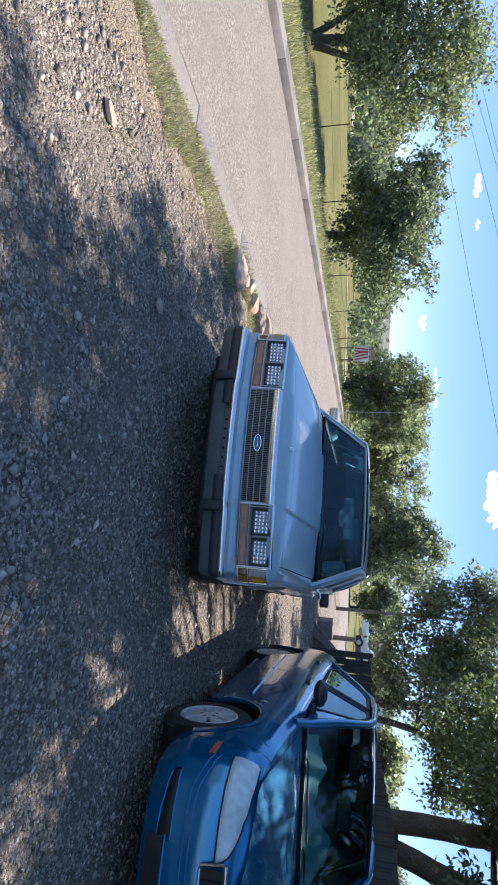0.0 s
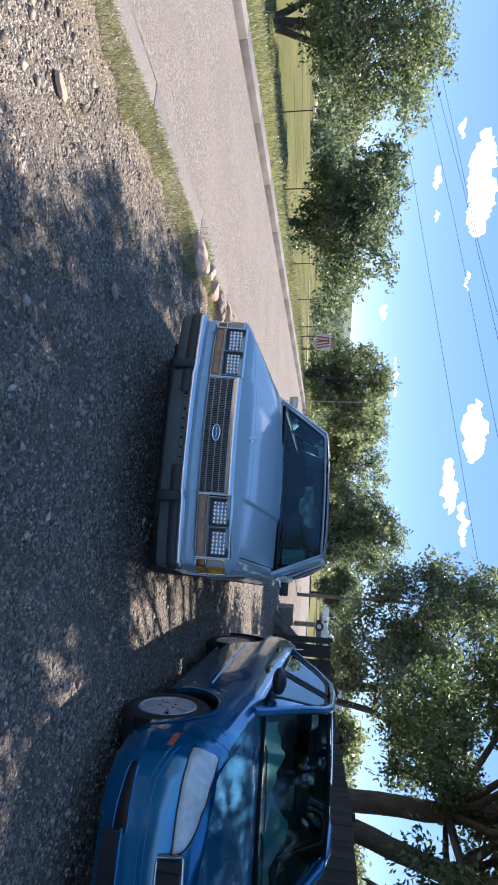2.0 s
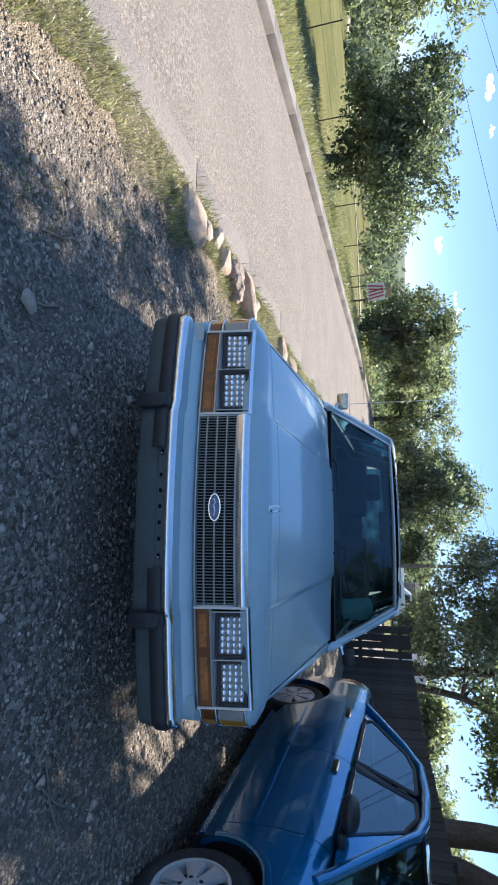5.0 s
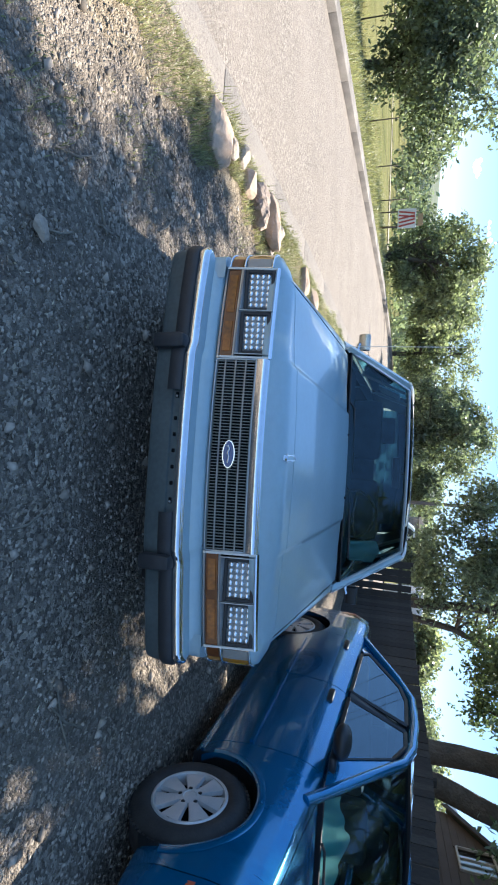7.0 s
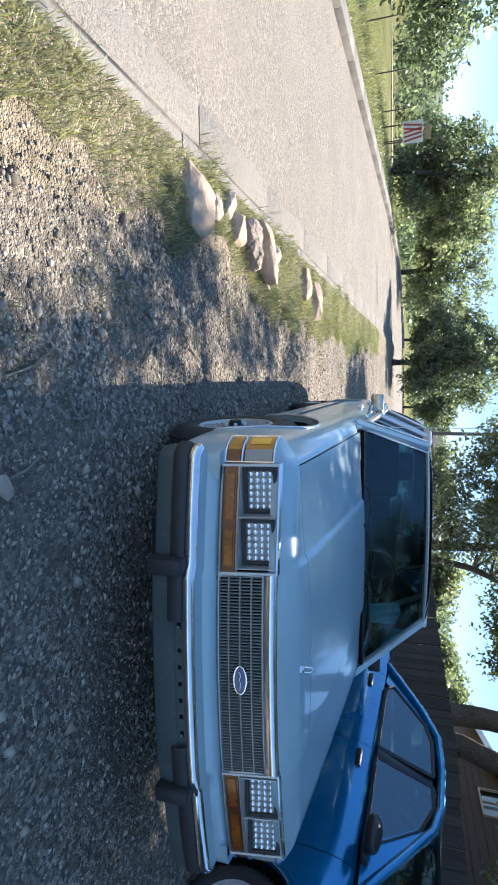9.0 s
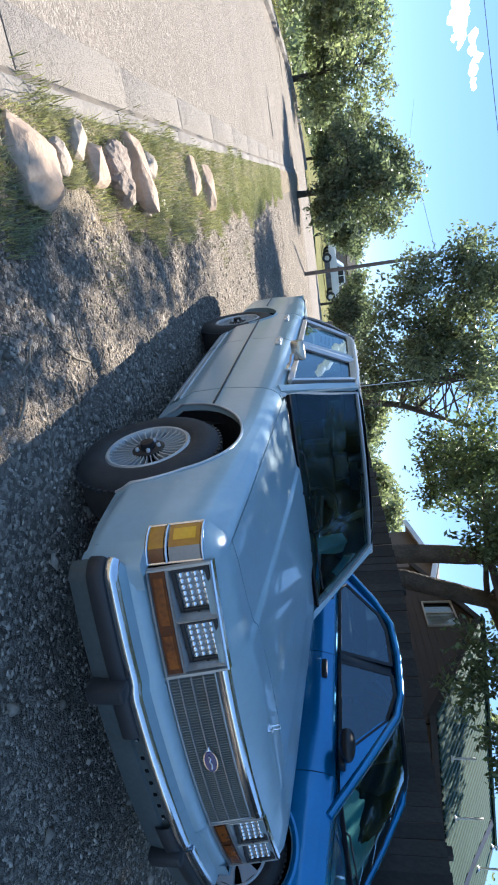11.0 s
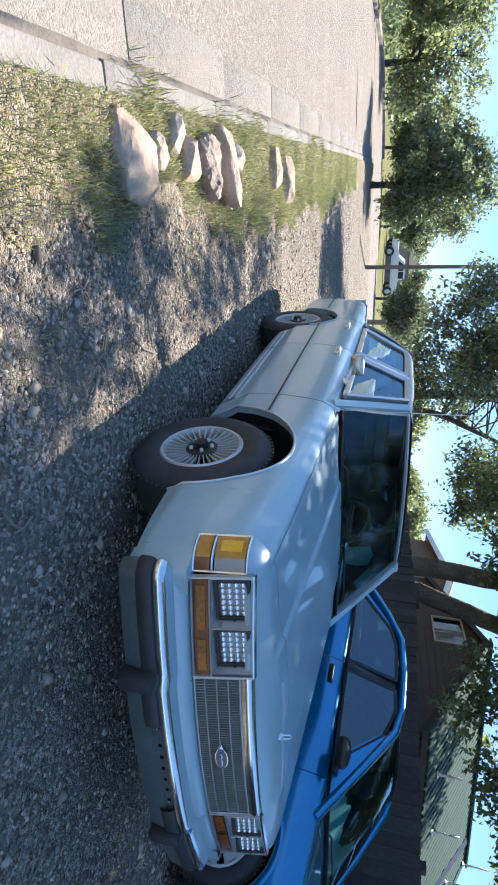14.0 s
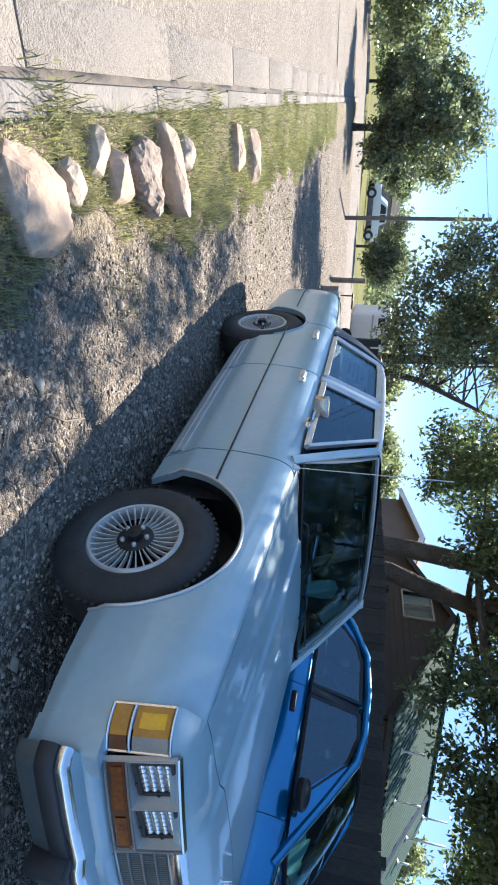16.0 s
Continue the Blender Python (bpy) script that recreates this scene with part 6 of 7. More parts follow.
def tree(label, base, trunks, clumps, twigs, per, size, spread, leaf, seed, limbs=True, category="tree"):
    """trunks: lists of (point, radius) from the ground up; limbs go from the trunk tops to the clumps."""
    t = thing("tree", label, category, Matrix.Translation(base))
    inv = Vector(base)
    bm = bmesh.new()
    tops = []
    for line in trunks:
        pts = [Vector(p) - inv for p, _ in line]
        fine, rad = [], []
        for (a, ra), (b, rb_) in zip(zip(pts, [q for _, q in line]), zip(pts[1:], [q for _, q in line][1:])):
            for k in range(5):
                fine.append(a.lerp(b, k / 5) + Vector((noise.noise(a * 2 + Vector((k, seed, 0))), noise.noise(a * 2 + Vector((0, k, seed))), 0)) * 0.04 * ra / 0.2)
                rad.append(ra + (rb_ - ra) * k / 5)
        fine.append(pts[-1])
        rad.append(line[-1][1])
        rad[0] *= 1.25
        tube(bm, fine, 1.0, 12, rad)
        tops.append((fine, rad))
    part("trunk", bm, M_BARK, t, "rough dark bark")
    if limbs:
        for i, c in enumerate(clumps):
            fine, rad = tops[i % len(tops)]
            k = max(2, int(len(fine) * (0.45 + 0.5 * ((i * 7) % 10) / 10)))
            k = min(k, len(fine) - 1)
            bm = bmesh.new()
            limb(bm, fine[k], Vector(c[:3]) - inv, rad[k] * 0.40, 0.010, seed + i)
            part("limb", bm, M_BARK, t)
    V, loops = leaf_cloud([(c[0] - base[0], c[1] - base[1], c[2] - base[2], *c[3:]) for c in clumps], twigs, per, size, spread, seed)
    crown = fast_mesh("crown", V, loops, 4, leaf, t)
    crown["label"] = "leafy crown"
    return t


def clump_ball(cx, cy, cz, rx, ry, rz, n, seed, k=0.5):
    """Uneven clumps that fill an egg-shaped crown."""
    r = np.random.default_rng(seed)
    out = []
    for i in range(n):
        d = r.normal(size=3)
        d /= np.linalg.norm(d)
        f = r.uniform(0.40, 0.92)
        s = k * r.uniform(0.65, 1.15)
        out.append((cx + d[0] * rx * f, cy + d[1] * ry * f, cz + d[2] * rz * f, rx * s, ry * s, rz * s * 0.85))
    return out


# the large tree over the driveway
# first ten clumps: out of view, added only to block skylight over the yard
# next five: added along sun rays to shade spots on fender, hood, gravel
big = [(2.2, -1.2, 5.8, 1.1, 1.0, 0.6), (3.6, -0.8, 5.6, 1.2, 1.0, 0.7), (4.8, -1.8, 5.4, 1.3, 1.1, 0.8), (3.2, -2.6, 6.0, 1.2, 1.0, 0.6), (1.4, -2.6, 6.4, 1.1, 1.0, 0.5), (5.2, 0.0, 5.2, 1.1, 1.0, 0.7), (1.2, 0.4, 6.8, 1.0, 0.9, 0.4), (1.6, 2.2, 7.0, 1.1, 0.9, 0.5), (2.2, 0.6, 7.0, 1.2, 1.0, 0.5), (3.8, 0.2, 7.2, 1.2, 1.0, 0.5), (0.66, 3.9, 5.85, 0.42, 0.40, 0.28), (0.74, 3.97, 5.55, 0.34, 0.32, 0.22), (1.38, 4.1, 5.6, 0.52, 0.45, 0.32), (1.42, 4.3, 6.0, 0.60, 0.45, 0.35), (3.85, 3.95, 6.0, 0.26, 0.26, 0.2), (3.2, 9.0, 2.85, 0.45, 0.4, 0.28), (4.1, 8.9, 2.75, 0.40, 0.35, 0.25), (0.72, 2.72, 6.2, 0.32, 0.14, 0.15), (1.1, 2.98, 6.2, 0.32, 0.14, 0.15), (2.3, 4.4, 6.2, 0.75, 1.0, 0.6), (4.65, 4.2, 6.2, 0.70, 1.1, 0.7), (3.2, 4.0, 6.2, 0.30, 0.35, 0.25), (3.1, 5.0, 6.4, 0.32, 0.4, 0.25), (3.5, 5.8, 7.4, 0.35, 0.4, 0.3), (3.3, 3.4, 6.0, 0.3, 0.3, 0.25),
       (4.8, 6.4, 7.5, 1.0, 1.4, 0.8), (0.0, 5.95, 6.2, 0.32, 0.4, 0.25), (-0.05, 5.6, 6.1, 0.25, 0.25, 0.2), (0.25, 5.2, 6.2, 0.4, 0.35, 0.25), (0.2, 6.7, 6.0, 0.3, 0.3, 0.25), (0.2, 7.5, 6.2, 0.35, 0.35, 0.25), (0.25, 8.4, 6.2, 0.45, 0.5, 0.3),
       (1.75, 5.8, 6.6, 1.1, 1.3, 0.8), (4.4, 6.7, 3.9, 0.6, 0.6, 0.4), (5.0, 6.2, 3.7, 0.5, 0.5, 0.4), (3.8, 6.9, 3.7, 0.5, 0.5, 0.35), (4.6, 5.9, 4.4, 0.7, 0.6, 0.4), (5.1, 2.9, 5.6, 1.25, 1.4, 1.0), (5.4, 5.6, 5.8, 1.6, 1.6, 1.1), (2.3, 6.7, 7.6, 0.75, 1.3, 0.7),
       (2.3, 3.0, 5.2, 0.75, 0.8, 0.5), (5.6, 1.6, 5.0, 1.5, 1.4, 0.9), (6.3, 3.6, 4.4, 1.1, 1.0, 0.8), (3.9, 8.2, 6.2, 1.5, 1.3, 1.0), (1.7, 3.9, 6.0, 1.1, 1.1, 0.7),
       (4.3, 1.2, 6.3, 1.4, 1.3, 0.9), (6.6, 6.0, 4.8, 0.9, 0.9, 0.8), (3.0, 1.8, 6.6, 1.3, 1.2, 0.8), (5.2, 4.4, 3.9, 0.7, 0.8, 0.55), (7.4, 2.4, 4.2, 1.0, 1.0, 0.8),
       (3.3, 6.3, 3.2, 0.7, 0.7, 0.4), (4.8, 5.2, 3.6, 0.6, 0.6, 0.35), (5.6, 3.8, 3.5, 0.6, 0.6, 0.4), (2.9, 7.8, 3.4, 0.9, 0.8, 0.7), (5.8, 2.4, 3.7, 0.9, 0.9, 0.6),
       (4.2, 4.5, 4.3, 1.0, 1.0, 0.6), (2.3, 6.8, 4.4, 1.0, 0.9, 0.7), (3.7, 8.8, 3.3, 0.9, 0.8, 0.8), (5.0, 1.0, 4.2, 0.9, 0.9, 0.6), (1.6, 6.2, 5.0, 0.9, 0.9, 0.7), (6.4, 1.0, 3.9, 0.9, 0.9, 0.6),
       (1.6, 4.7, 6.0, 1.0, 1.1, 0.6), (1.55, 5.6, 6.4, 0.55, 0.7, 0.5), (2.0, 4.3, 5.6, 0.7, 0.9, 0.5), (0.62, 4.5, 5.8, 0.34, 0.55, 0.4), (2.0, 3.4, 6.0, 1.1, 1.0, 0.6), (3.55, 3.25, 6.0, 0.25, 0.3, 0.22),
       (3.85, 4.55, 2.57, 0.26, 0.26, 0.21), (4.45, 4.38, 2.49, 0.36, 0.3, 0.26), (4.2, 4.55, 2.96, 0.34, 0.34, 0.3), (4.63, 4.47, 3.22, 0.39, 0.34, 0.3), (4.97, 3.87, 2.92, 0.34, 0.34, 0.3), (5.49, 3.52, 3.18, 0.39, 0.43, 0.34), (5.92, 3.52, 3.43, 0.43, 0.43, 0.34), (6.78, 3.44, 3.48, 0.43, 0.43, 0.34), (7.46, 3.44, 3.39, 0.43, 0.43, 0.34), (7.64, 3.44, 3.86, 0.52, 0.52, 0.43), (6.52, 3.26, 4.04, 0.69, 0.6, 0.43)]
tree("tall leafy tree with two dark leaning trunks behind the fence", (4.2, 6.7, -0.05),
     [[((4.08, 6.85, -0.05), 0.20), ((4.1, 6.8, 1.9), 0.165), ((4.0, 6.5, 3.6), 0.14), ((3.3, 5.6, 5.6), 0.09), ((2.9, 4.6, 6.6), 0.04)],
      [((4.34, 6.55, -0.05), 0.20), ((4.42, 6.52, 1.9), 0.16), ((4.74, 6.3, 3.2), 0.135), ((5.1, 5.2, 5.0), 0.08), ((5.0, 3.6, 6.0), 0.04)]],
     big, 9600, 20, 0.050, 0.27, M_LEAF, 101)

# trees down the driveway
cl = clump_ball(2.0, 13.3, 4.7, 2.7, 2.0, 3.3, 34, 5, 0.24) + [(1.3, 13.0, 2.4, 0.7, 0.6, 0.6), (2.9, 13.0, 2.1, 0.7, 0.6, 0.5), (2.2, 12.7, 1.9, 0.7, 0.6, 0.5), (0.6, 13.0, 3.0, 0.6, 0.5, 0.5)]
tree("dense grey-green elm behind the end of the fence", (3.3, 13.4, -0.1),
     [[((3.3, 13.4, -0.1), 0.16), ((3.35, 13.3, 2.0), 0.13), ((3.2, 13.2, 4.5), 0.07), ((3.3, 13.2, 6.0), 0.03)], [((3.5, 13.5, -0.1), 0.12), ((3.9, 13.3, 2.6), 0.08), ((4.8, 13.2, 4.6), 0.04)]],
     cl, 1750, 17, 0.062, 0.36, M_LEAF_DARK, 102)

cl = clump_ball(-1.85, 21.0, 2.4, 1.95, 1.8, 2.05, 34, 6, 0.30)
tree("round dense green tree at the end of the verge", (-1.75, 21.0, -0.1), [[((-1.75, 21.0, -0.1), 0.12), ((-1.7, 21.0, 1.2), 0.09), ((-1.7, 21.0, 3.0), 0.04)]], cl, 1700, 14, 0.076, 0.32, M_LEAF_DARK, 103)

cl = clump_ball(-10.9, 12.5, 1.7, 2.85, 2.2, 2.1, 38, 7, 0.27)
tree("spreading dark green tree in the field across the road", (-11.1, 12.5, -0.6), [[((-11.1, 12.5, -0.6), 0.13), ((-11.0, 12.5, 0.6), 0.10), ((-10.9, 12.5, 2.4), 0.05)]], cl, 1750, 14, 0.070, 0.32, M_LEAF_DARK, 104)

cl = clump_ball(-13.9, 8.0, 2.25, 3.3, 2.4, 2.0, 40, 8, 0.27) + [(-11.4, 7.6, 1.4, 0.7, 0.6, 0.5), (-12.4, 7.4, 0.9, 0.8, 0.6, 0.6), (-15.4, 7.6, 1.2, 1.2, 0.8, 0.9), (-14.0, 7.6, 0.8, 1.2, 0.8, 0.7)]
tree("large grey-green tree with low dark limbs in the field", (-14.0, 8.0, -0.65),
     [[((-14.0, 8.0, -0.65), 0.16), ((-13.8, 8.0, 1.0), 0.12), ((-13.4, 8.0, 3.4), 0.05)], [((-13.9, 8.0, -0.65), 0.10), ((-12.9, 7.9, 0.8), 0.07), ((-11.8, 7.7, 1.8), 0.03)], [((-14.2, 8.0, -0.65), 0.10), ((-15.2, 7.9, 1.2), 0.07), ((-16.2, 7.8, 2.6), 0.03)]],
     cl, 2100, 15, 0.062, 0.34, M_LEAF_LIGHT, 105)

cl = clump_ball(-8.1, 20.0, 2.1, 2.6, 1.9, 1.95, 34, 9, 0.29)
tree("grey-green tree with bare lower limbs behind the sign", (-8.7, 20.0, -0.4), [[((-8.7, 20.0, -0.4), 0.11), ((-8.5, 20.0, 1.0), 0.09), ((-8.2, 20.0, 2.8), 0.04)], [((-8.6, 20.0, -0.4), 0.08), ((-9.4, 20.0, 1.6), 0.03)]], cl, 1500, 14, 0.078, 0.34, M_LEAF_LIGHT, 106)
cl = clump_ball(-6.9, 27.0, 2.4, 3.1, 2.2, 2.5, 32, 10, 0.30)
tree("lighter green tree behind the bend of the road", (-6.3, 27.0, -0.3), [[((-6.3, 27.0, -0.3), 0.14), ((-6.3, 27.0, 1.4), 0.10), ((-6.3, 27.0, 3.4), 0.05)]], cl, 1450, 14, 0.092, 0.40, M_LEAF_LIGHT, 107)
for k, (x, y, rx, rz, lf) in enumerate(((6.2, 17.0, 1.5, 1.12, M_LEAF_LIGHT), (8.5, 18.0, 1.6, 1.18, M_LEAF_LIGHT), (12.0, 22.0, 2.0, 1.6, M_LEAF_LIGHT), (16.5, 13.0, 2.0, 2.4, M_LEAF_LIGHT), (15.6, 6.2, 1.8, 1.7, M_LEAF_LIGHT), (14.2, 3.4, 1.2, 1.4, M_LEAF_LIGHT),
                                           (-3.4, 33.0, 2.2, 1.9, M_LEAF_DARK), (0.8, 36.0, 2.0, 1.5, M_LEAF_DARK), (4.6, 33.0, 2.0, 1.6, M_LEAF_DARK))):
    z0 = -0.2
    cl = clump_ball(x, y, 0.4 + rz * 1.0 + (0.6 if y < 20 and rz > 1.2 else 0), rx, 1.2, rz, 9, 20 + k, 0.45)
    tree("light green bushy tree beyond the fence" if y < 20 else "dark green bushy tree beyond the yard", (x, y, z0), [[((x, y, z0), 0.09), ((x, y, 0.8), 0.07), ((x, y, 0.4 + rz), 0.03)]], cl, 760, 16, 0.095, 0.38, lf, 120 + k)

# far woods along the hills, and bushes by the field path
r_ = np.random.default_rng(55)
cl = []
for k in range(210):
    a = r_.uniform(-78, 40)
    d = r_.uniform(48, 120)
    x, y = d * math.sin(math.radians(a)), d * math.cos(math.radians(a))
    h = r_.uniform(1.0, 2.3) * (d / 60)
    cl.append((x, y, land_z(x, y) + h * 0.8, h * 1.6, h * 1.4, h))
V, loops = leaf_cloud(cl, 7600, 16, 0.30, 1.1, 77)
tagged(fast_mesh("far_woods", V, loops, 4, M_LEAF_DARK), "far belt of green trees below the hills", "woods", kind="stuff")
rows = []
for d, lift in ((180, -2), (300, 4), (420, 9), (520, 6), (700, -5)):
    rows.append([(d * math.sin(math.radians(a)), d * math.cos(math.radians(a)), lift * (1 + 0.5 * noise2(a, d, 0.09)) - 1.5) for a in span(-110, 110, 120)])
verts = [p for q in rows for p in q]
faces = [(j * 120 + i, j * 120 + i + 1, j * 120 + i + 121, j * 120 + i + 120) for j in range(4) for i in range(119)]
tagged(mesh_object("far_hills", verts, faces, M_HILL, smooth=True), "low scrubby hills on the horizon", "hills", kind="structure")
# pale track across the field
M_TRACK = mat("dirt_track", (0.34, 0.29, 0.22), 0.95, var=0.2, scale=0.5)
rows = [[(x, 30 + 0.35 * (-x - 8) + w, land_z(x, 30 + 0.35 * (-x - 8) + w) + 0.06) for w in (0, 1.2, 2.6)] for x in span(-70, -9, 60)]
verts = [p for q in rows for p in q]
faces = [(j * 3 + i, j * 3 + i + 1, j * 3 + i + 4, j * 3 + i + 3) for j in range(59) for i in range(2)]
tagged(mesh_object("track", verts, faces, M_TRACK), "pale dirt track crossing the field", "track", kind="structure")

# ---------------------------------------------------------------- fence
M_FENCE = mat("weathered_fence", (0.020, 0.018, 0.016), 0.9, color2=(0.055, 0.049, 0.043), scale=3, fine=45, bump=0.6, bump_scale=30, dist=0.006, obrand=0.30)
fence = thing("board_fence", "weathered dark wooden board fence along the driveway", "fence")
RUN = [(1.95, 10.9), (2.75, 10.7), (3.45, 8.6), (3.9, 5.6), (4.05, 2.0), (4.15, -2.6)]
TOP = [1.42, 1.45, 1.60, 1.80, 1.80, 1.80]
seg = [(Vector((*a, 0)), Vector((*b, 0)), h0, h1) for a, b, h0, h1 in zip(RUN, RUN[1:], TOP, TOP[1:])]
rf = random.Random(4)
me_cache = []
for k in range(6):
    bm = bmesh.new()
    box(bm, 0, 0, 0.5, 0.140, 0.02, 1.0)
    top = [v for v in bm.verts if v.co.z > 0.9]
    for v in top:
        v.co.z += (0.003 if v.co.x > 0 else -0.002) * (k - 2.5) * 0.5
    me = bpy.data.meshes.new("board")
    bm.to_mesh(me)
    bm.free()
    me.materials.append(M_FENCE)
    me_cache.append(me)
for a, b, h0, h1 in seg:
    d = b - a
    n = int(d.length / 0.142)
    for i in range(n):
        t = (i + 0.5) / n
        p = a.lerp(b, t)
        ob = new("board", me_cache[rf.randrange(6)])
        ob.parent = fence
        h = h0 + (h1 - h0) * t + rf.uniform(-0.008, 0.008)
        ob.matrix_basis = Matrix.Translation((p.x, p.y, -0.06)) @ Matrix.Rotation(math.atan2(d.y, d.x) + rf.uniform(-0.02, 0.02), 4, "Z") @ Matrix.Rotation(rf.uniform(-0.012, 0.012), 4, "Y") @ Matrix.Diagonal((1, 1, h + 0.06, 1))
    for z in (0.35, 1.2):
        bm = bmesh.new()
        n_ = Vector((-d.y, d.x, 0)).normalized() * (-0.03)
        strip(bm, [a + n_ * -1 + Vector((0, 0, z)), b + n_ * -1 + Vector((0, 0, z))], 0.08, 0.035)
        part("rail", bm, M_FENCE, fence, smooth=False)
    bm = bmesh.new()
    box(bm, a.x + 0.06, a.y + 0.06, h0 / 2, 0.09, 0.09, h0 + 0.1, 0.006)
    part("post", bm, M_FENCE, fence, smooth=False)

# old boards and posts past the end of the fence
M_OLDWOOD = mat("grey_old_wood", (0.12, 0.10, 0.085), 0.9, color2=(0.26, 0.23, 0.20), scale=5, fine=40, bump=0.5)
for k, (x, y, lean, ln) in enumerate(((1.55, 10.9, 38, 1.25), (1.72, 11.05, 30, 1.4), (1.85, 11.0, 24, 1.3), (1.40, 11.1, 48, 1.1))):
    bm = bmesh.new()
    box(bm, 0, 0, ln / 2, 0.13, 0.03, ln, 0.004)
    tagged(part("loose_board", bm, M_OLDWOOD, loc=pose(x, y, -0.04, 0, lean, 6 * k), smooth=False), "grey old board leaning at the end of the fence", "board", group="leaning boards")
for x, y, h, r in ((1.9, 15.4, 0.95, 0.08),):
    bm = bmesh.new()
    cyl(bm, (0, 0, -0.1), (0, 0, h), r, r * 0.9, 12)
    tagged(part("fence_post", bm, M_OLDWOOD, loc=Matrix.Translation((x, y, 0)), smooth=40), "stout weathered round wooden post", "post", group="round posts")
bm = bmesh.new()
box(bm, 0, 0, 0.20, 0.5, 0.35, 0.4, 0.02)
tagged(part("crate", bm, M_OLDWOOD, loc=pose(1.55, 12.4, 0, 0, 0, 20), smooth=False), "low grey box standing past the fence", "box")

# ---------------------------------------------------------------- brown outbuilding with a green metal roof
M_WALL = mat("brown_siding", (0.066, 0.050, 0.041), 0.85, var=0.15, scale=2, fine=25, bump=0.3, bump_scale=40)
M_ROOF = mat("green_metal_roof", (0.062, 0.108, 0.084), 0.6, metal=0.0, var=0.12, scale=1.5, fine=14, spec=0.15)
M_ROOFDARK = mat("dark_roof_sheet", (0.022, 0.032, 0.028), 0.9, var=0.3, scale=4, fine=20, spec=0.1)
M_WHITE = mat("white_paint", (0.75, 0.74, 0.72), 0.6, var=0.06, scale=5)
M_PALE = mat("pale_frame", (0.42, 0.40, 0.36), 0.6, var=0.1, scale=5)
M_DARKWIN = glass_mat("house_glass", (0.9, 0.95, 1.0), through=0.85, ior=1.5)
M_CURTAIN = mat("curtain", (0.62, 0.66, 0.66), 0.9, var=0.2, scale=14)
shed = thing("outbuilding", "brown wooden outbuilding with a green ribbed metal roof", "building", pose(4.81, 4.17, 0.20, 0, 0, -15) @ Matrix.Scale(0.83, 4))
EZ, AY, AZ, BY, BZ, XR = 2.20, 3.20, 3.62, 6.6, 2.50, 5.6   # eave height, ridge, back eave, length
W0, W1, Z0, Z1 = 3.10, 4.22, 2.52, 3.16


def gable_z(y):
    return lerp(y, (0, AY, BY), (EZ, AZ, BZ)) - 0.05


bm = bmesh.new()
for y0, y1, za, zb in ((0.15, W0, None, None), (W1, BY - 0.2, None, None), (W0, W1, -0.5, Z0), (W0, W1, Z1, None)):
    ys = [y0] + ([AY] if y0 < AY < y1 else []) + [y1]
    f = [(y, za if za is not None and zb is not None else (Z1 if za == Z1 else -0.5)) for y in ys]
    g = [(y, zb if zb is not None else gable_z(y)) for y in ys[::-1]]
    pts = f + g
    a = [bm.verts.new((0.14, y, z)) for y, z in pts]
    b = [bm.verts.new((0.26, y, z)) for y, z in pts]
    bm.faces.new(a)
    bm.faces.new(b[::-1])
    for k in range(len(pts)):
        bm.faces.new((a[k], b[k], b[(k + 1) % len(pts)], a[(k + 1) % len(pts)]))
part("gable_wall", bm, M_WALL, shed, smooth=False)
for k in range(15):
    z = 1.52 + 0.145 * k
    lo = 0.15 if z < EZ - 0.1 else (z + 0.12 - EZ) / (AZ - EZ) * AY + 0.05
    hi = BY - 0.2 if z < BZ - 0.1 else BY - (z + 0.12 - BZ) / (AZ - BZ) * (BY - AY) - 0.05
    if hi - lo < 0.2:
        break
    for y0, y1 in ((lo, min(hi, W0 - 0.03)), (max(lo, W1 + 0.03), hi)) if Z0 - 0.08 < z < Z1 + 0.08 else ((lo, hi),):
        if y1 - y0 > 0.05:
            bm = bmesh.new()
            box(bm, 0.132, (y0 + y1) / 2, z, 0.014, y1 - y0, 0.136)
            part("siding_board", bm, M_WALL, shed, smooth=False)
for y, h in ((0.2, 2.24), (BY - 0.26, 2.5)):
    bm = bmesh.new()
    box(bm, XR / 2 + 0.05, y, h / 2 - 0.3, XR - 0.5, 0.12, h + 0.4)
    part("long_wall", bm, M_WALL, shed, smooth=False)
for name, ya, za, yb, zb in (("roof_slope", 0.0, EZ, AY, AZ), ("rear_roof_slope", BY, BZ, AY, AZ)):
    # dark base sheet that shows between the paler green ribs
    bm = bmesh.new()
    grid(bm, [[(x, ya, za), (x, yb, zb)] for x in (0, XR)])
    slope = part(name, thicken(bm, 0.010), M_ROOFDARK, shed, "dark troughs between the roofing ribs", smooth=False)
    for k in range(36):
        x = 0.075 + XR * k / 36
        bm = bmesh.new()
        rows = [[(x + dx, y, z + dz) for y, z in ((ya + (ya - yb) * 0.006, za), (yb, zb))] for dx, dz in ((-0.058, -0.004), (-0.040, 0.030), (0.024, 0.034), (0.042, -0.004))]
        grid(bm, rows)
        part("roof_rib", bm, M_ROOF, slope, "green metal rib", smooth=False)
bm = bmesh.new()
strip(bm, [(0.0, 0.0, EZ - 0.05), (XR, 0.0, EZ - 0.05)], 0.10, 0.03)
for ya, za in ((0.0, EZ), (BY, BZ)):
    strip(bm, [(0.01, ya, za - 0.06), (0.01, AY, AZ - 0.06)], 0.13, 0.03)
part("fascia", bm, M_FENCE, shed, "dark board along the roof edge", smooth=False)
bm = bmesh.new()
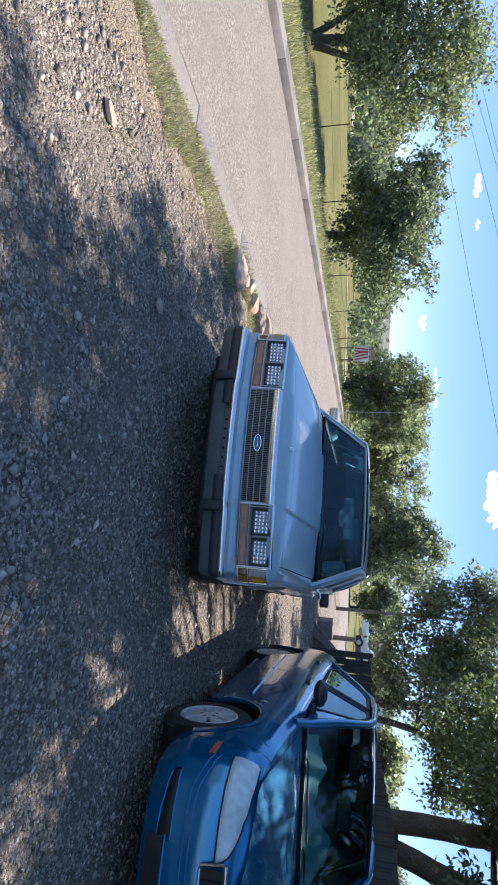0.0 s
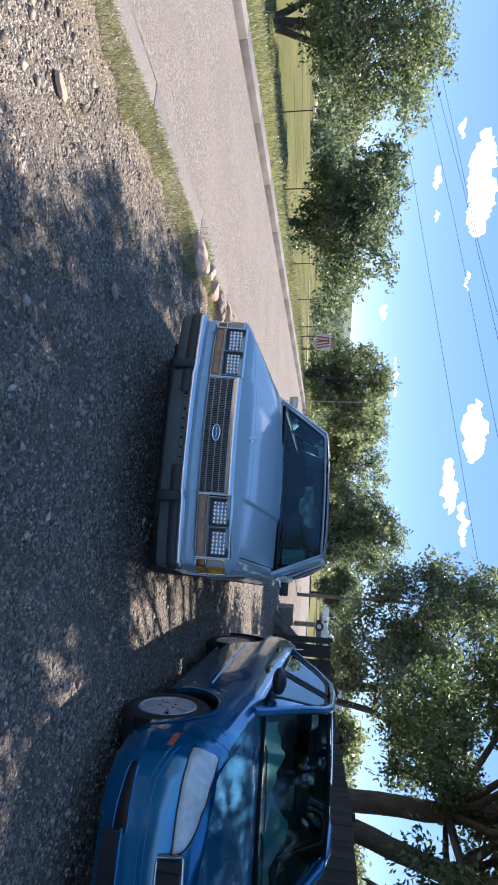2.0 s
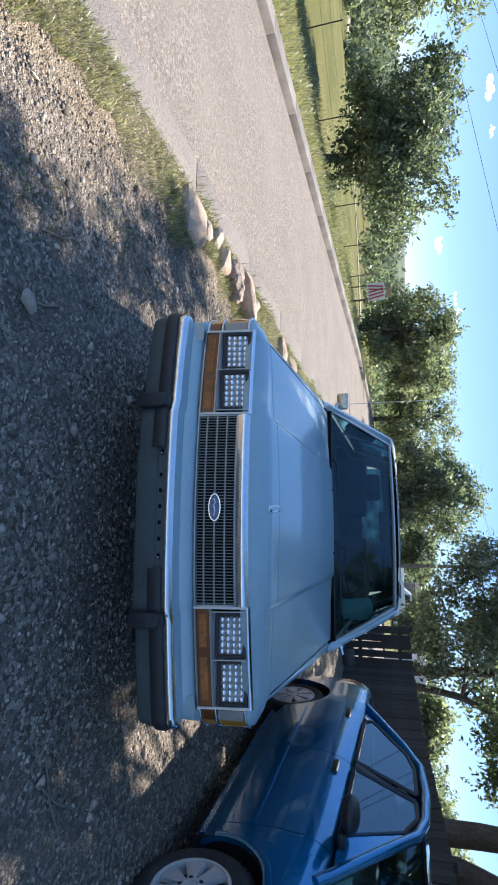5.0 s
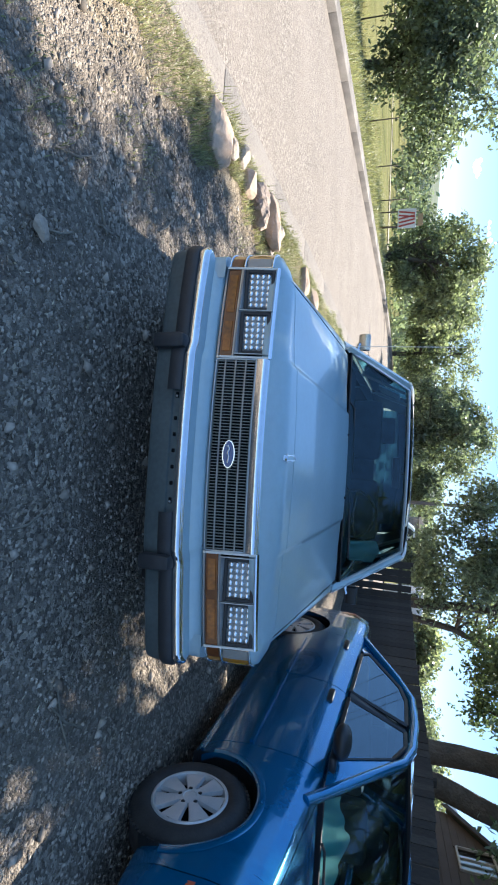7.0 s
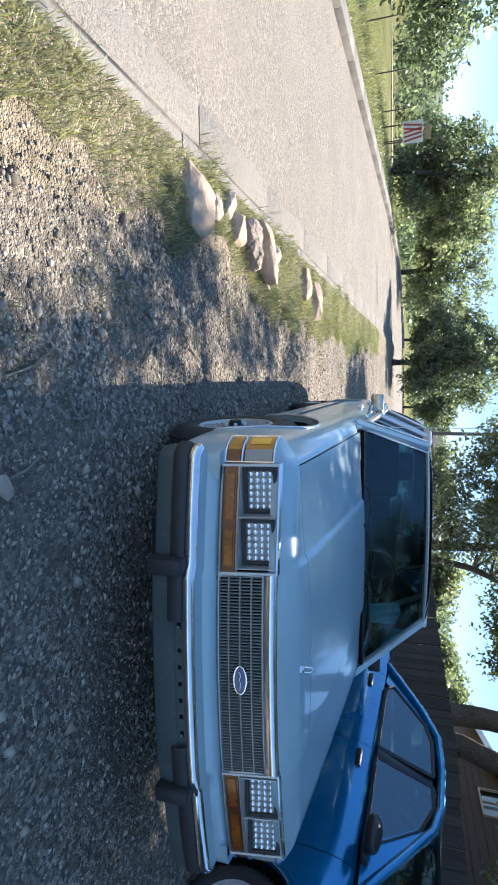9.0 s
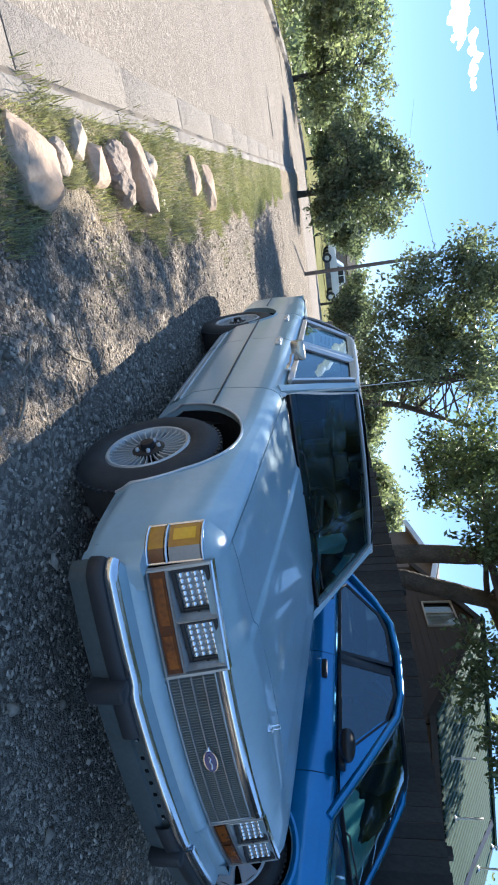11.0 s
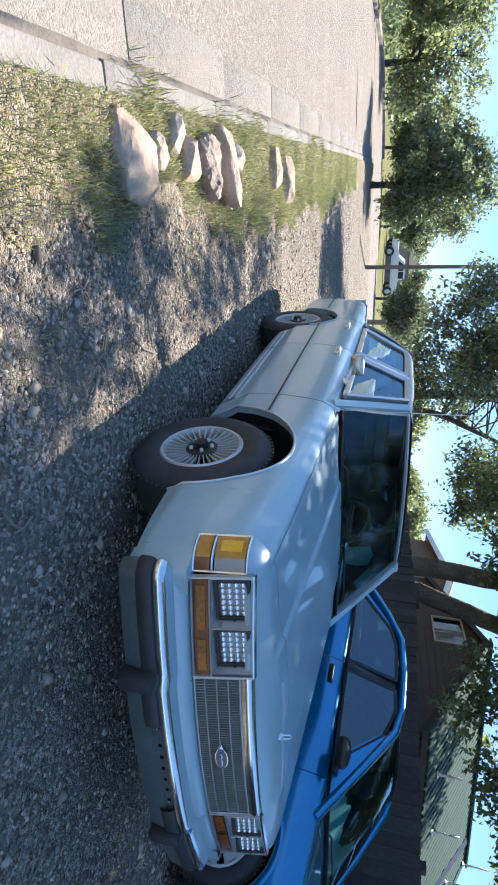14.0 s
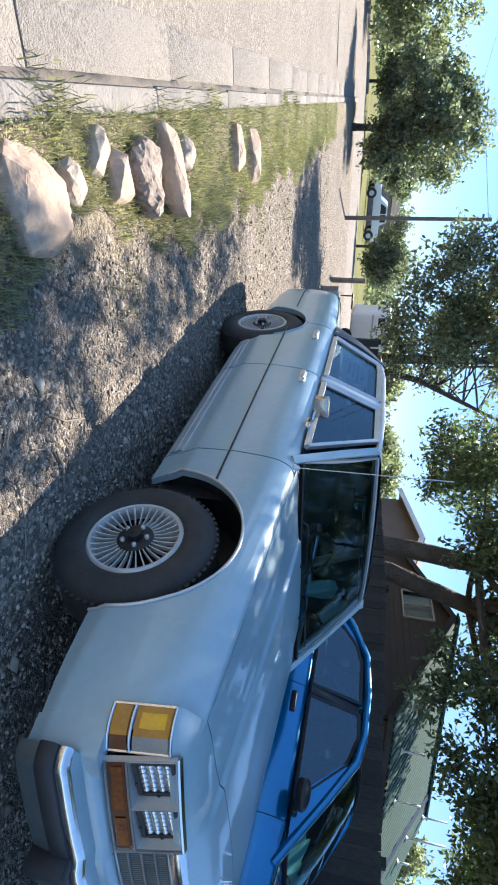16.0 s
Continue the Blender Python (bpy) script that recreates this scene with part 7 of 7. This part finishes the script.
strip(bm, [(-0.02, AY, AZ + 0.035), (XR + 0.02, AY, AZ + 0.035)], 0.04, 0.26)
part("ridge_cap", bm, M_ROOF, shed, smooth=False)
bm = bmesh.new()
strip(bm, [(3.9, 0.02, EZ + 0.045), (4.25, 1.4, EZ + 0.045 + 1.38 * 0.4437), (4.85, AY - 0.1, AZ - 0.005)], 0.03, 0.16)
part("roof_valley", bm, M_BLACK, shed, "dark open joint in the roof", smooth=False)
for x, y, h in ((1.2, 0.5, 0.45), (2.36, 0.48, 0.52), (4.66, 1.7, 0.86), (4.88, 1.3, 0.28), (5.36, 2.9, 0.60)):
    bm = bmesh.new()
    zz = EZ + (AZ - EZ) * y / AY
    cyl(bm, (x, y, zz - 0.02), (x, y, zz + h), 0.022, n=10)
    lathe(bm, [(0.07, 0.0), (0.05, 0.03), (0.023, 0.05)], 12, Matrix.Translation((x, y, zz + 0.03)))
    part("roof_pipe", bm, M_WHITE, shed, "thin pale vent pipe")
win = new("window")
win.parent = shed
bm = bmesh.new()
for a, b in (((W0, Z0), (W1, Z0)), ((W1, Z0), (W1, Z1)), ((W1, Z1), (W0, Z1)), ((W0, Z1), (W0, Z0)), (((W0 + W1) / 2, Z0), ((W0 + W1) / 2, Z1))):
    strip(bm, [(0.115, a[0], a[1]), (0.115, b[0], b[1])], 0.036, 0.04, up=(0, 0.7, 0.71))
part("window_frame", bm, M_PALE, win, "pale window frame", smooth=False)
for a, b in ((W0, (W0 + W1) / 2), ((W0 + W1) / 2, W1)):
    bm = bmesh.new()
    bm.faces.new([bm.verts.new((0.16, y, z)) for y, z in ((a, Z0), (a, Z1), (b, Z1), (b, Z0))])
    part("pane", bm, M_DARKWIN, win, smooth=False)
bm = shell(lambda u, v: Vector((0.23 + 0.012 * math.sin(u * 60), u, v)), span(W0, W1, 40), [Z0 - 0.05, Z1 + 0.05])
part("curtain", bm, M_CURTAIN, win, "grey curtain")

# second house further back, only its white rake board and tan gable show
M_TAN = mat("tan_siding", (0.17, 0.13, 0.10), 0.85, var=0.12, scale=2, fine=25, bump=0.3, bump_scale=40)
shed2 = thing("small_house", "tan house with a white painted roof edge behind the trees", "building", Matrix.Translation((10.3, 10.2, 0)))
bm = bmesh.new()
pts = [(1.8, -0.2), (6.6, -0.2), (6.6, 2.98), (4.2, 3.58), (1.8, 2.98)]
a = [bm.verts.new((0.15, y, z)) for y, z in pts]
b = [bm.verts.new((3.4, y, z)) for y, z in pts]
bm.faces.new(a)
bm.faces.new(b[::-1])
for k in range(5):
    bm.faces.new((a[k], b[k], b[(k + 1) % 5], a[(k + 1) % 5]))
part("wall", bm, M_TAN, shed2, smooth=False)
for ya in (1.5, 6.9):
    bm = bmesh.new()
    grid(bm, [[Vector((x, ya, 2.95)), Vector((x, 4.2, 3.66))] for x in (-0.15, 3.7)])
    part("roof_slope", thicken(bm, 0.05), M_OLDWOOD, shed2, smooth=False)
    bm = bmesh.new()
    strip(bm, [(-0.17, ya, 2.88), (-0.17, 4.2, 3.59)], 0.17, 0.03)
    part("rake_board", bm, M_WHITE, shed2, "white painted rake board", smooth=False)

# white caravan showing over the fence
van = thing("caravan", "white caravan with a dark window behind the fence", "caravan", pose(5.35, 20.4, 0, 0, 0, -6))
bm = bmesh.new()
box(bm, 0, 0, 1.22, 2.1, 1.7, 1.50, 0.12, seg=3)
part("body", bm, M_WHITE, van, smooth=40)
bm = bmesh.new()
box(bm, -0.72, -0.853, 1.62, 0.34, 0.02, 0.26, 0.02)
part("window", bm, M_BLACK, van, "dark window", smooth=40)
bm = bmesh.new()
box(bm, 0, -0.856, 1.28, 2.0, 0.014, 0.06, 0.004)
part("stripe", bm, M_PALE, van, "dull trim strip", smooth=False)
for x in (-0.12, 0.45):
    bm = bmesh.new()
    cyl(bm, (x, -0.84, 0.29), (x, -0.66, 0.29), 0.30, n=20)
    part("wheel", bm, M_TYRE, van, smooth=40)
bm = bmesh.new()
box(bm, -1.3, 0, 0.45, 0.6, 0.08, 0.06, 0.01)
box(bm, -1.5, 0, 0.2, 0.05, 0.05, 0.46, 0.01)
part("drawbar", bm, M_BLACK, van, smooth=False)

# ---------------------------------------------------------------- field furniture, pole, wires, truck, clouds
M_METAL = mat("rusty_post", (0.14, 0.11, 0.09), 0.8, metal=0.3, var=0.3, scale=12)
posts = [(-13.4, 10.3), (-11.9, 11.9), (-10.2, 13.6), (-9.6, 15.0), (-9.1, 16.2), (-8.7, 17.4), (-15.0, 8.7), (-16.6, 7.0)]
for x, y in posts:
    bm = bmesh.new()
    z = land_z(x, y)
    cyl(bm, (0, 0, -0.2), (0, 0, 0.95), 0.018, n=8)
    tagged(part("wire_post", bm, M_METAL, loc=Matrix.Translation((x, y, z))), "thin rusty metal fence post in the field", "post", group="field fence posts")
order = sorted(posts)
for h in (0.4, 0.65, 0.9):
    bm = bmesh.new()
    tube(bm, [(x, y, land_z(x, y) + h) for x, y in order], 0.003, 4)
    tagged(part("fence_wire", bm, M_METAL), "thin wire strung along the field posts", "wire", group="field fence wires")

sign = thing("warning_sign", "square red and white sign board on thin posts", "sign", pose(-8.25, 15.8, land_z(-8.25, 15.8), 0, 0, 24))
M_SIGNRED = mat("sign_red", (0.42, 0.06, 0.05), 0.6, var=0.12, scale=20)
for x in (-0.22, 0.22):
    bm = bmesh.new()
    cyl(bm, (x, 0.02, -0.2), (x, 0.02, 1.25), 0.02, n=8)
    part("post", bm, M_METAL, sign)
bm = bmesh.new()
box(bm, 0, 0, 0.90, 0.58, 0.02, 0.56, 0.004)
board = part("board", bm, M_WHITE, sign, "white board with red slanting bars", smooth=False)
for k in range(5):
    bm = bmesh.new()
    c = -0.22 + 0.11 * k
    pts = [(c - 0.02, 0.65), (c + 0.03, 0.65), (c + (0.10 if k < 2 else -0.06), 1.15), (c + (0.05 if k < 2 else -0.11), 1.15)]
    bm.faces.new([bm.verts.new((x, -0.0145, z)) for x, z in pts])
    part("bar", bm, M_SIGNRED, board, "red bar", smooth=False)
bm = bmesh.new()
box(bm, 0.06, 0, 1.32, 0.36, 0.02, 0.16, 0.004)
part("small_board", bm, mat("sign_tan", (0.40, 0.28, 0.16), 0.7, var=0.1), sign, "small tan board above", smooth=False)

M_POLEWOOD = mat("pole_wood", (0.10, 0.085, 0.075), 0.9, color2=(0.20, 0.175, 0.15), scale=4, fine=30, bump=0.5)
bm = bmesh.new()
cyl(bm, (0, 0, -0.2), (0.0, 0, 4.9), 0.075, 0.06, 12)
box(bm, 0, 0, 4.62, 0.35, 0.06, 0.06)
pole = tagged(part("utility_pole", bm, M_POLEWOOD, loc=Matrix.Translation((1.0, 20.2, -0.05)), smooth=40), "slim grey wooden utility pole with wires", "pole")
M_WIRE = mat("dark_wire", (0.02, 0.02, 0.022), 0.6, var=0.1)
for pts in (((1.0, 20.2, 4.75), (-3.5, 40, 6.4), (-8, 60, 9.5)), ((1.0, 20.2, 4.6), (2.6, 17.0, 4.0), (5.0, 12.5, 5.0)),
            ((-52, 46, 7.0), (-32.4, 40, 8.0), (-6.0, 40, 11.44), (14, 40, 14.2)), ((-56, 44, 8.4), (-32.3, 40, 10.9), (-11.9, 40, 13.75), (14, 40, 17.6)),
            ((-56, 43, 9.2), (-35.2, 40, 11.8), (-20.3, 40, 14.1), (14, 40, 19.6)), ((-56, 42, 9.8), (-29.9, 40, 12.8), (-22.3, 40, 14.2), (14, 40, 21.0))):
    bm = bmesh.new()
    tube(bm, pts, 0.018 if pts[0][0] < -10 else 0.008, 5)
    tagged(part("power_line", bm, M_WIRE), "thin dark overhead power line", "wire", group="overhead wires")

# white pickup parked far down the yard
M_TRUCK = mat("white_truck_paint", (0.72, 0.73, 0.72), 0.3, coat=0.5, var=0.04, scale=4)
truck = thing("pickup_truck", "white pickup truck parked on grass far off", "truck", pose(5.3, 49.0, 0.0, 0, 0, 4))
side = [(-2.5, 0.55), (-2.5, 1.05), (-1.25, 1.12), (-0.75, 1.72), (0.55, 1.74), (0.75, 1.12), (2.35, 1.12), (2.35, 0.55)]
bm = bmesh.new()
f1 = [bm.verts.new((x, -0.85, z)) for x, z in side]
f2 = [bm.verts.new((x, 0.85, z)) for x, z in side]
bm.faces.new(f1)
bm.faces.new(f2[::-1])
for i in range(len(side)):
    j = (i + 1) % len(side)
    bm.faces.new((f1[j], f1[i], f2[i], f2[j]))
bmesh.ops.bevel(bm, geom=bm.edges[:], offset=0.05, segments=2, affect="EDGES")
part("body", bm, M_TRUCK, truck, smooth=40)
for x0, x1 in ((-0.78, -0.15), (-0.08, 0.50)):
    bm = bmesh.new()
    bm.faces.new([bm.verts.new(p) for p in ((x0 - 0.18 if x0 < -0.5 else x0, -0.862, 1.18), (x1, -0.862, 1.18), (x1, -0.862, 1.62), (x0 + 0.12 if x0 < -0.5 else x0, -0.862, 1.62))])
    part("side_window", bm, M_BLACK, truck, "dark side window", smooth=False)
for x in (-1.75, 1.55):
    for y in (-0.84, 0.84):
        w = new("wheel")
        w.parent = truck
        bm = bmesh.new()
        cyl(bm, (x, y - 0.1, 0.37), (x, y + 0.1, 0.37), 0.39, n=24)
        part("tyre", bm, M_TYRE, w, smooth=40)
        bm = bmesh.new()
        cyl(bm, (x, y - 0.11, 0.37), (x, y + 0.11, 0.37), 0.20, n=16)
        part("rim", bm, M_DULL, w, smooth=40)
copy_thing(truck, pose(2.3, 54.0, 0.0, 0, 0, 9))
# grey shed behind the truck
hut = thing("grey_shed", "low grey shed beside the white truck", "shed", Matrix.Translation((6.4, 57.0, -0.1)))
bm = bmesh.new()
box(bm, 0, 0, 1.15, 4.6, 2.2, 2.3, 0.01)
part("wall", bm, M_OLDWOOD, hut, smooth=False)
bm = bmesh.new()
for s in (-1, 1):
    grid(bm, [[Vector((x, s * 1.35, 2.2)), Vector((x, 0, 3.0))] for x in (-2.5, 2.5)])
part("roof", thicken(bm, 0.05), M_FENCE, hut, smooth=False)

# small fair-weather clouds
M_CLOUD = mat("cloud_white", (0.9, 0.9, 0.92), 1.0, var=0.03, scale=0.02, spec=0.0)
# a weak glow of their own stands in for sunlight scattered in the clouds
M_CLOUD.node_tree.nodes["Principled BSDF"].inputs["Emission Color"].default_value = (0.93, 0.96, 1.0, 1)
M_CLOUD.node_tree.nodes["Principled BSDF"].inputs["Emission Strength"].default_value = 0.42
for k, (x, y, z, w, h, n) in enumerate(((-752, 900, 252, 78, 27, 26), (-276, 900, 222, 42, 20, 16), (-185, 900, 180, 42, 12, 13), (-368, 900, 96, 34, 6, 9), (-552, 900, 219, 16, 7, 6), (-125, 900, 200, 34, 9, 9),
                                           (-883, 900, 221, 15, 8, 6), (-494, 900, 76, 13, 7, 6), (-775, 900, 172, 20, 9, 7), (-690, 900, 170, 10, 5, 5))):
    r = np.random.default_rng(300 + k)
    bm = bmesh.new()
    for i in range(n):
        u = -1 + 2 * (i + r.uniform(0.1, 0.9)) / n
        s = h * r.uniform(0.35, 0.75) * (1.1 - 0.6 * abs(u))
        bmesh.ops.create_icosphere(bm, subdivisions=3, radius=1.0, matrix=Matrix.Translation((u * w, r.uniform(-10, 10), r.uniform(-0.5, 0.5) * h * (1 - 0.5 * abs(u)))) @ Matrix.Diagonal((s * r.uniform(1.2, 2.2), s, s, 1)))
    for v in bm.verts:
        v.co += Vector((noise.noise(v.co * 0.12), 0, noise.noise(v.co * 0.14 + Vector((7, 0, 0))))) * h * 0.35 + Vector((noise.noise(v.co * 0.5), 0, noise.noise(v.co * 0.5 + Vector((3, 0, 0))))) * h * 0.12
    a = math.atan2(-x, y)
    tagged(part("cloud", bm, M_CLOUD, loc=Matrix.Translation((x, y, z)) @ Matrix.Rotation(a, 4, "Z")), "small white fair-weather cloud in the blue sky", "cloud", group="small clouds")
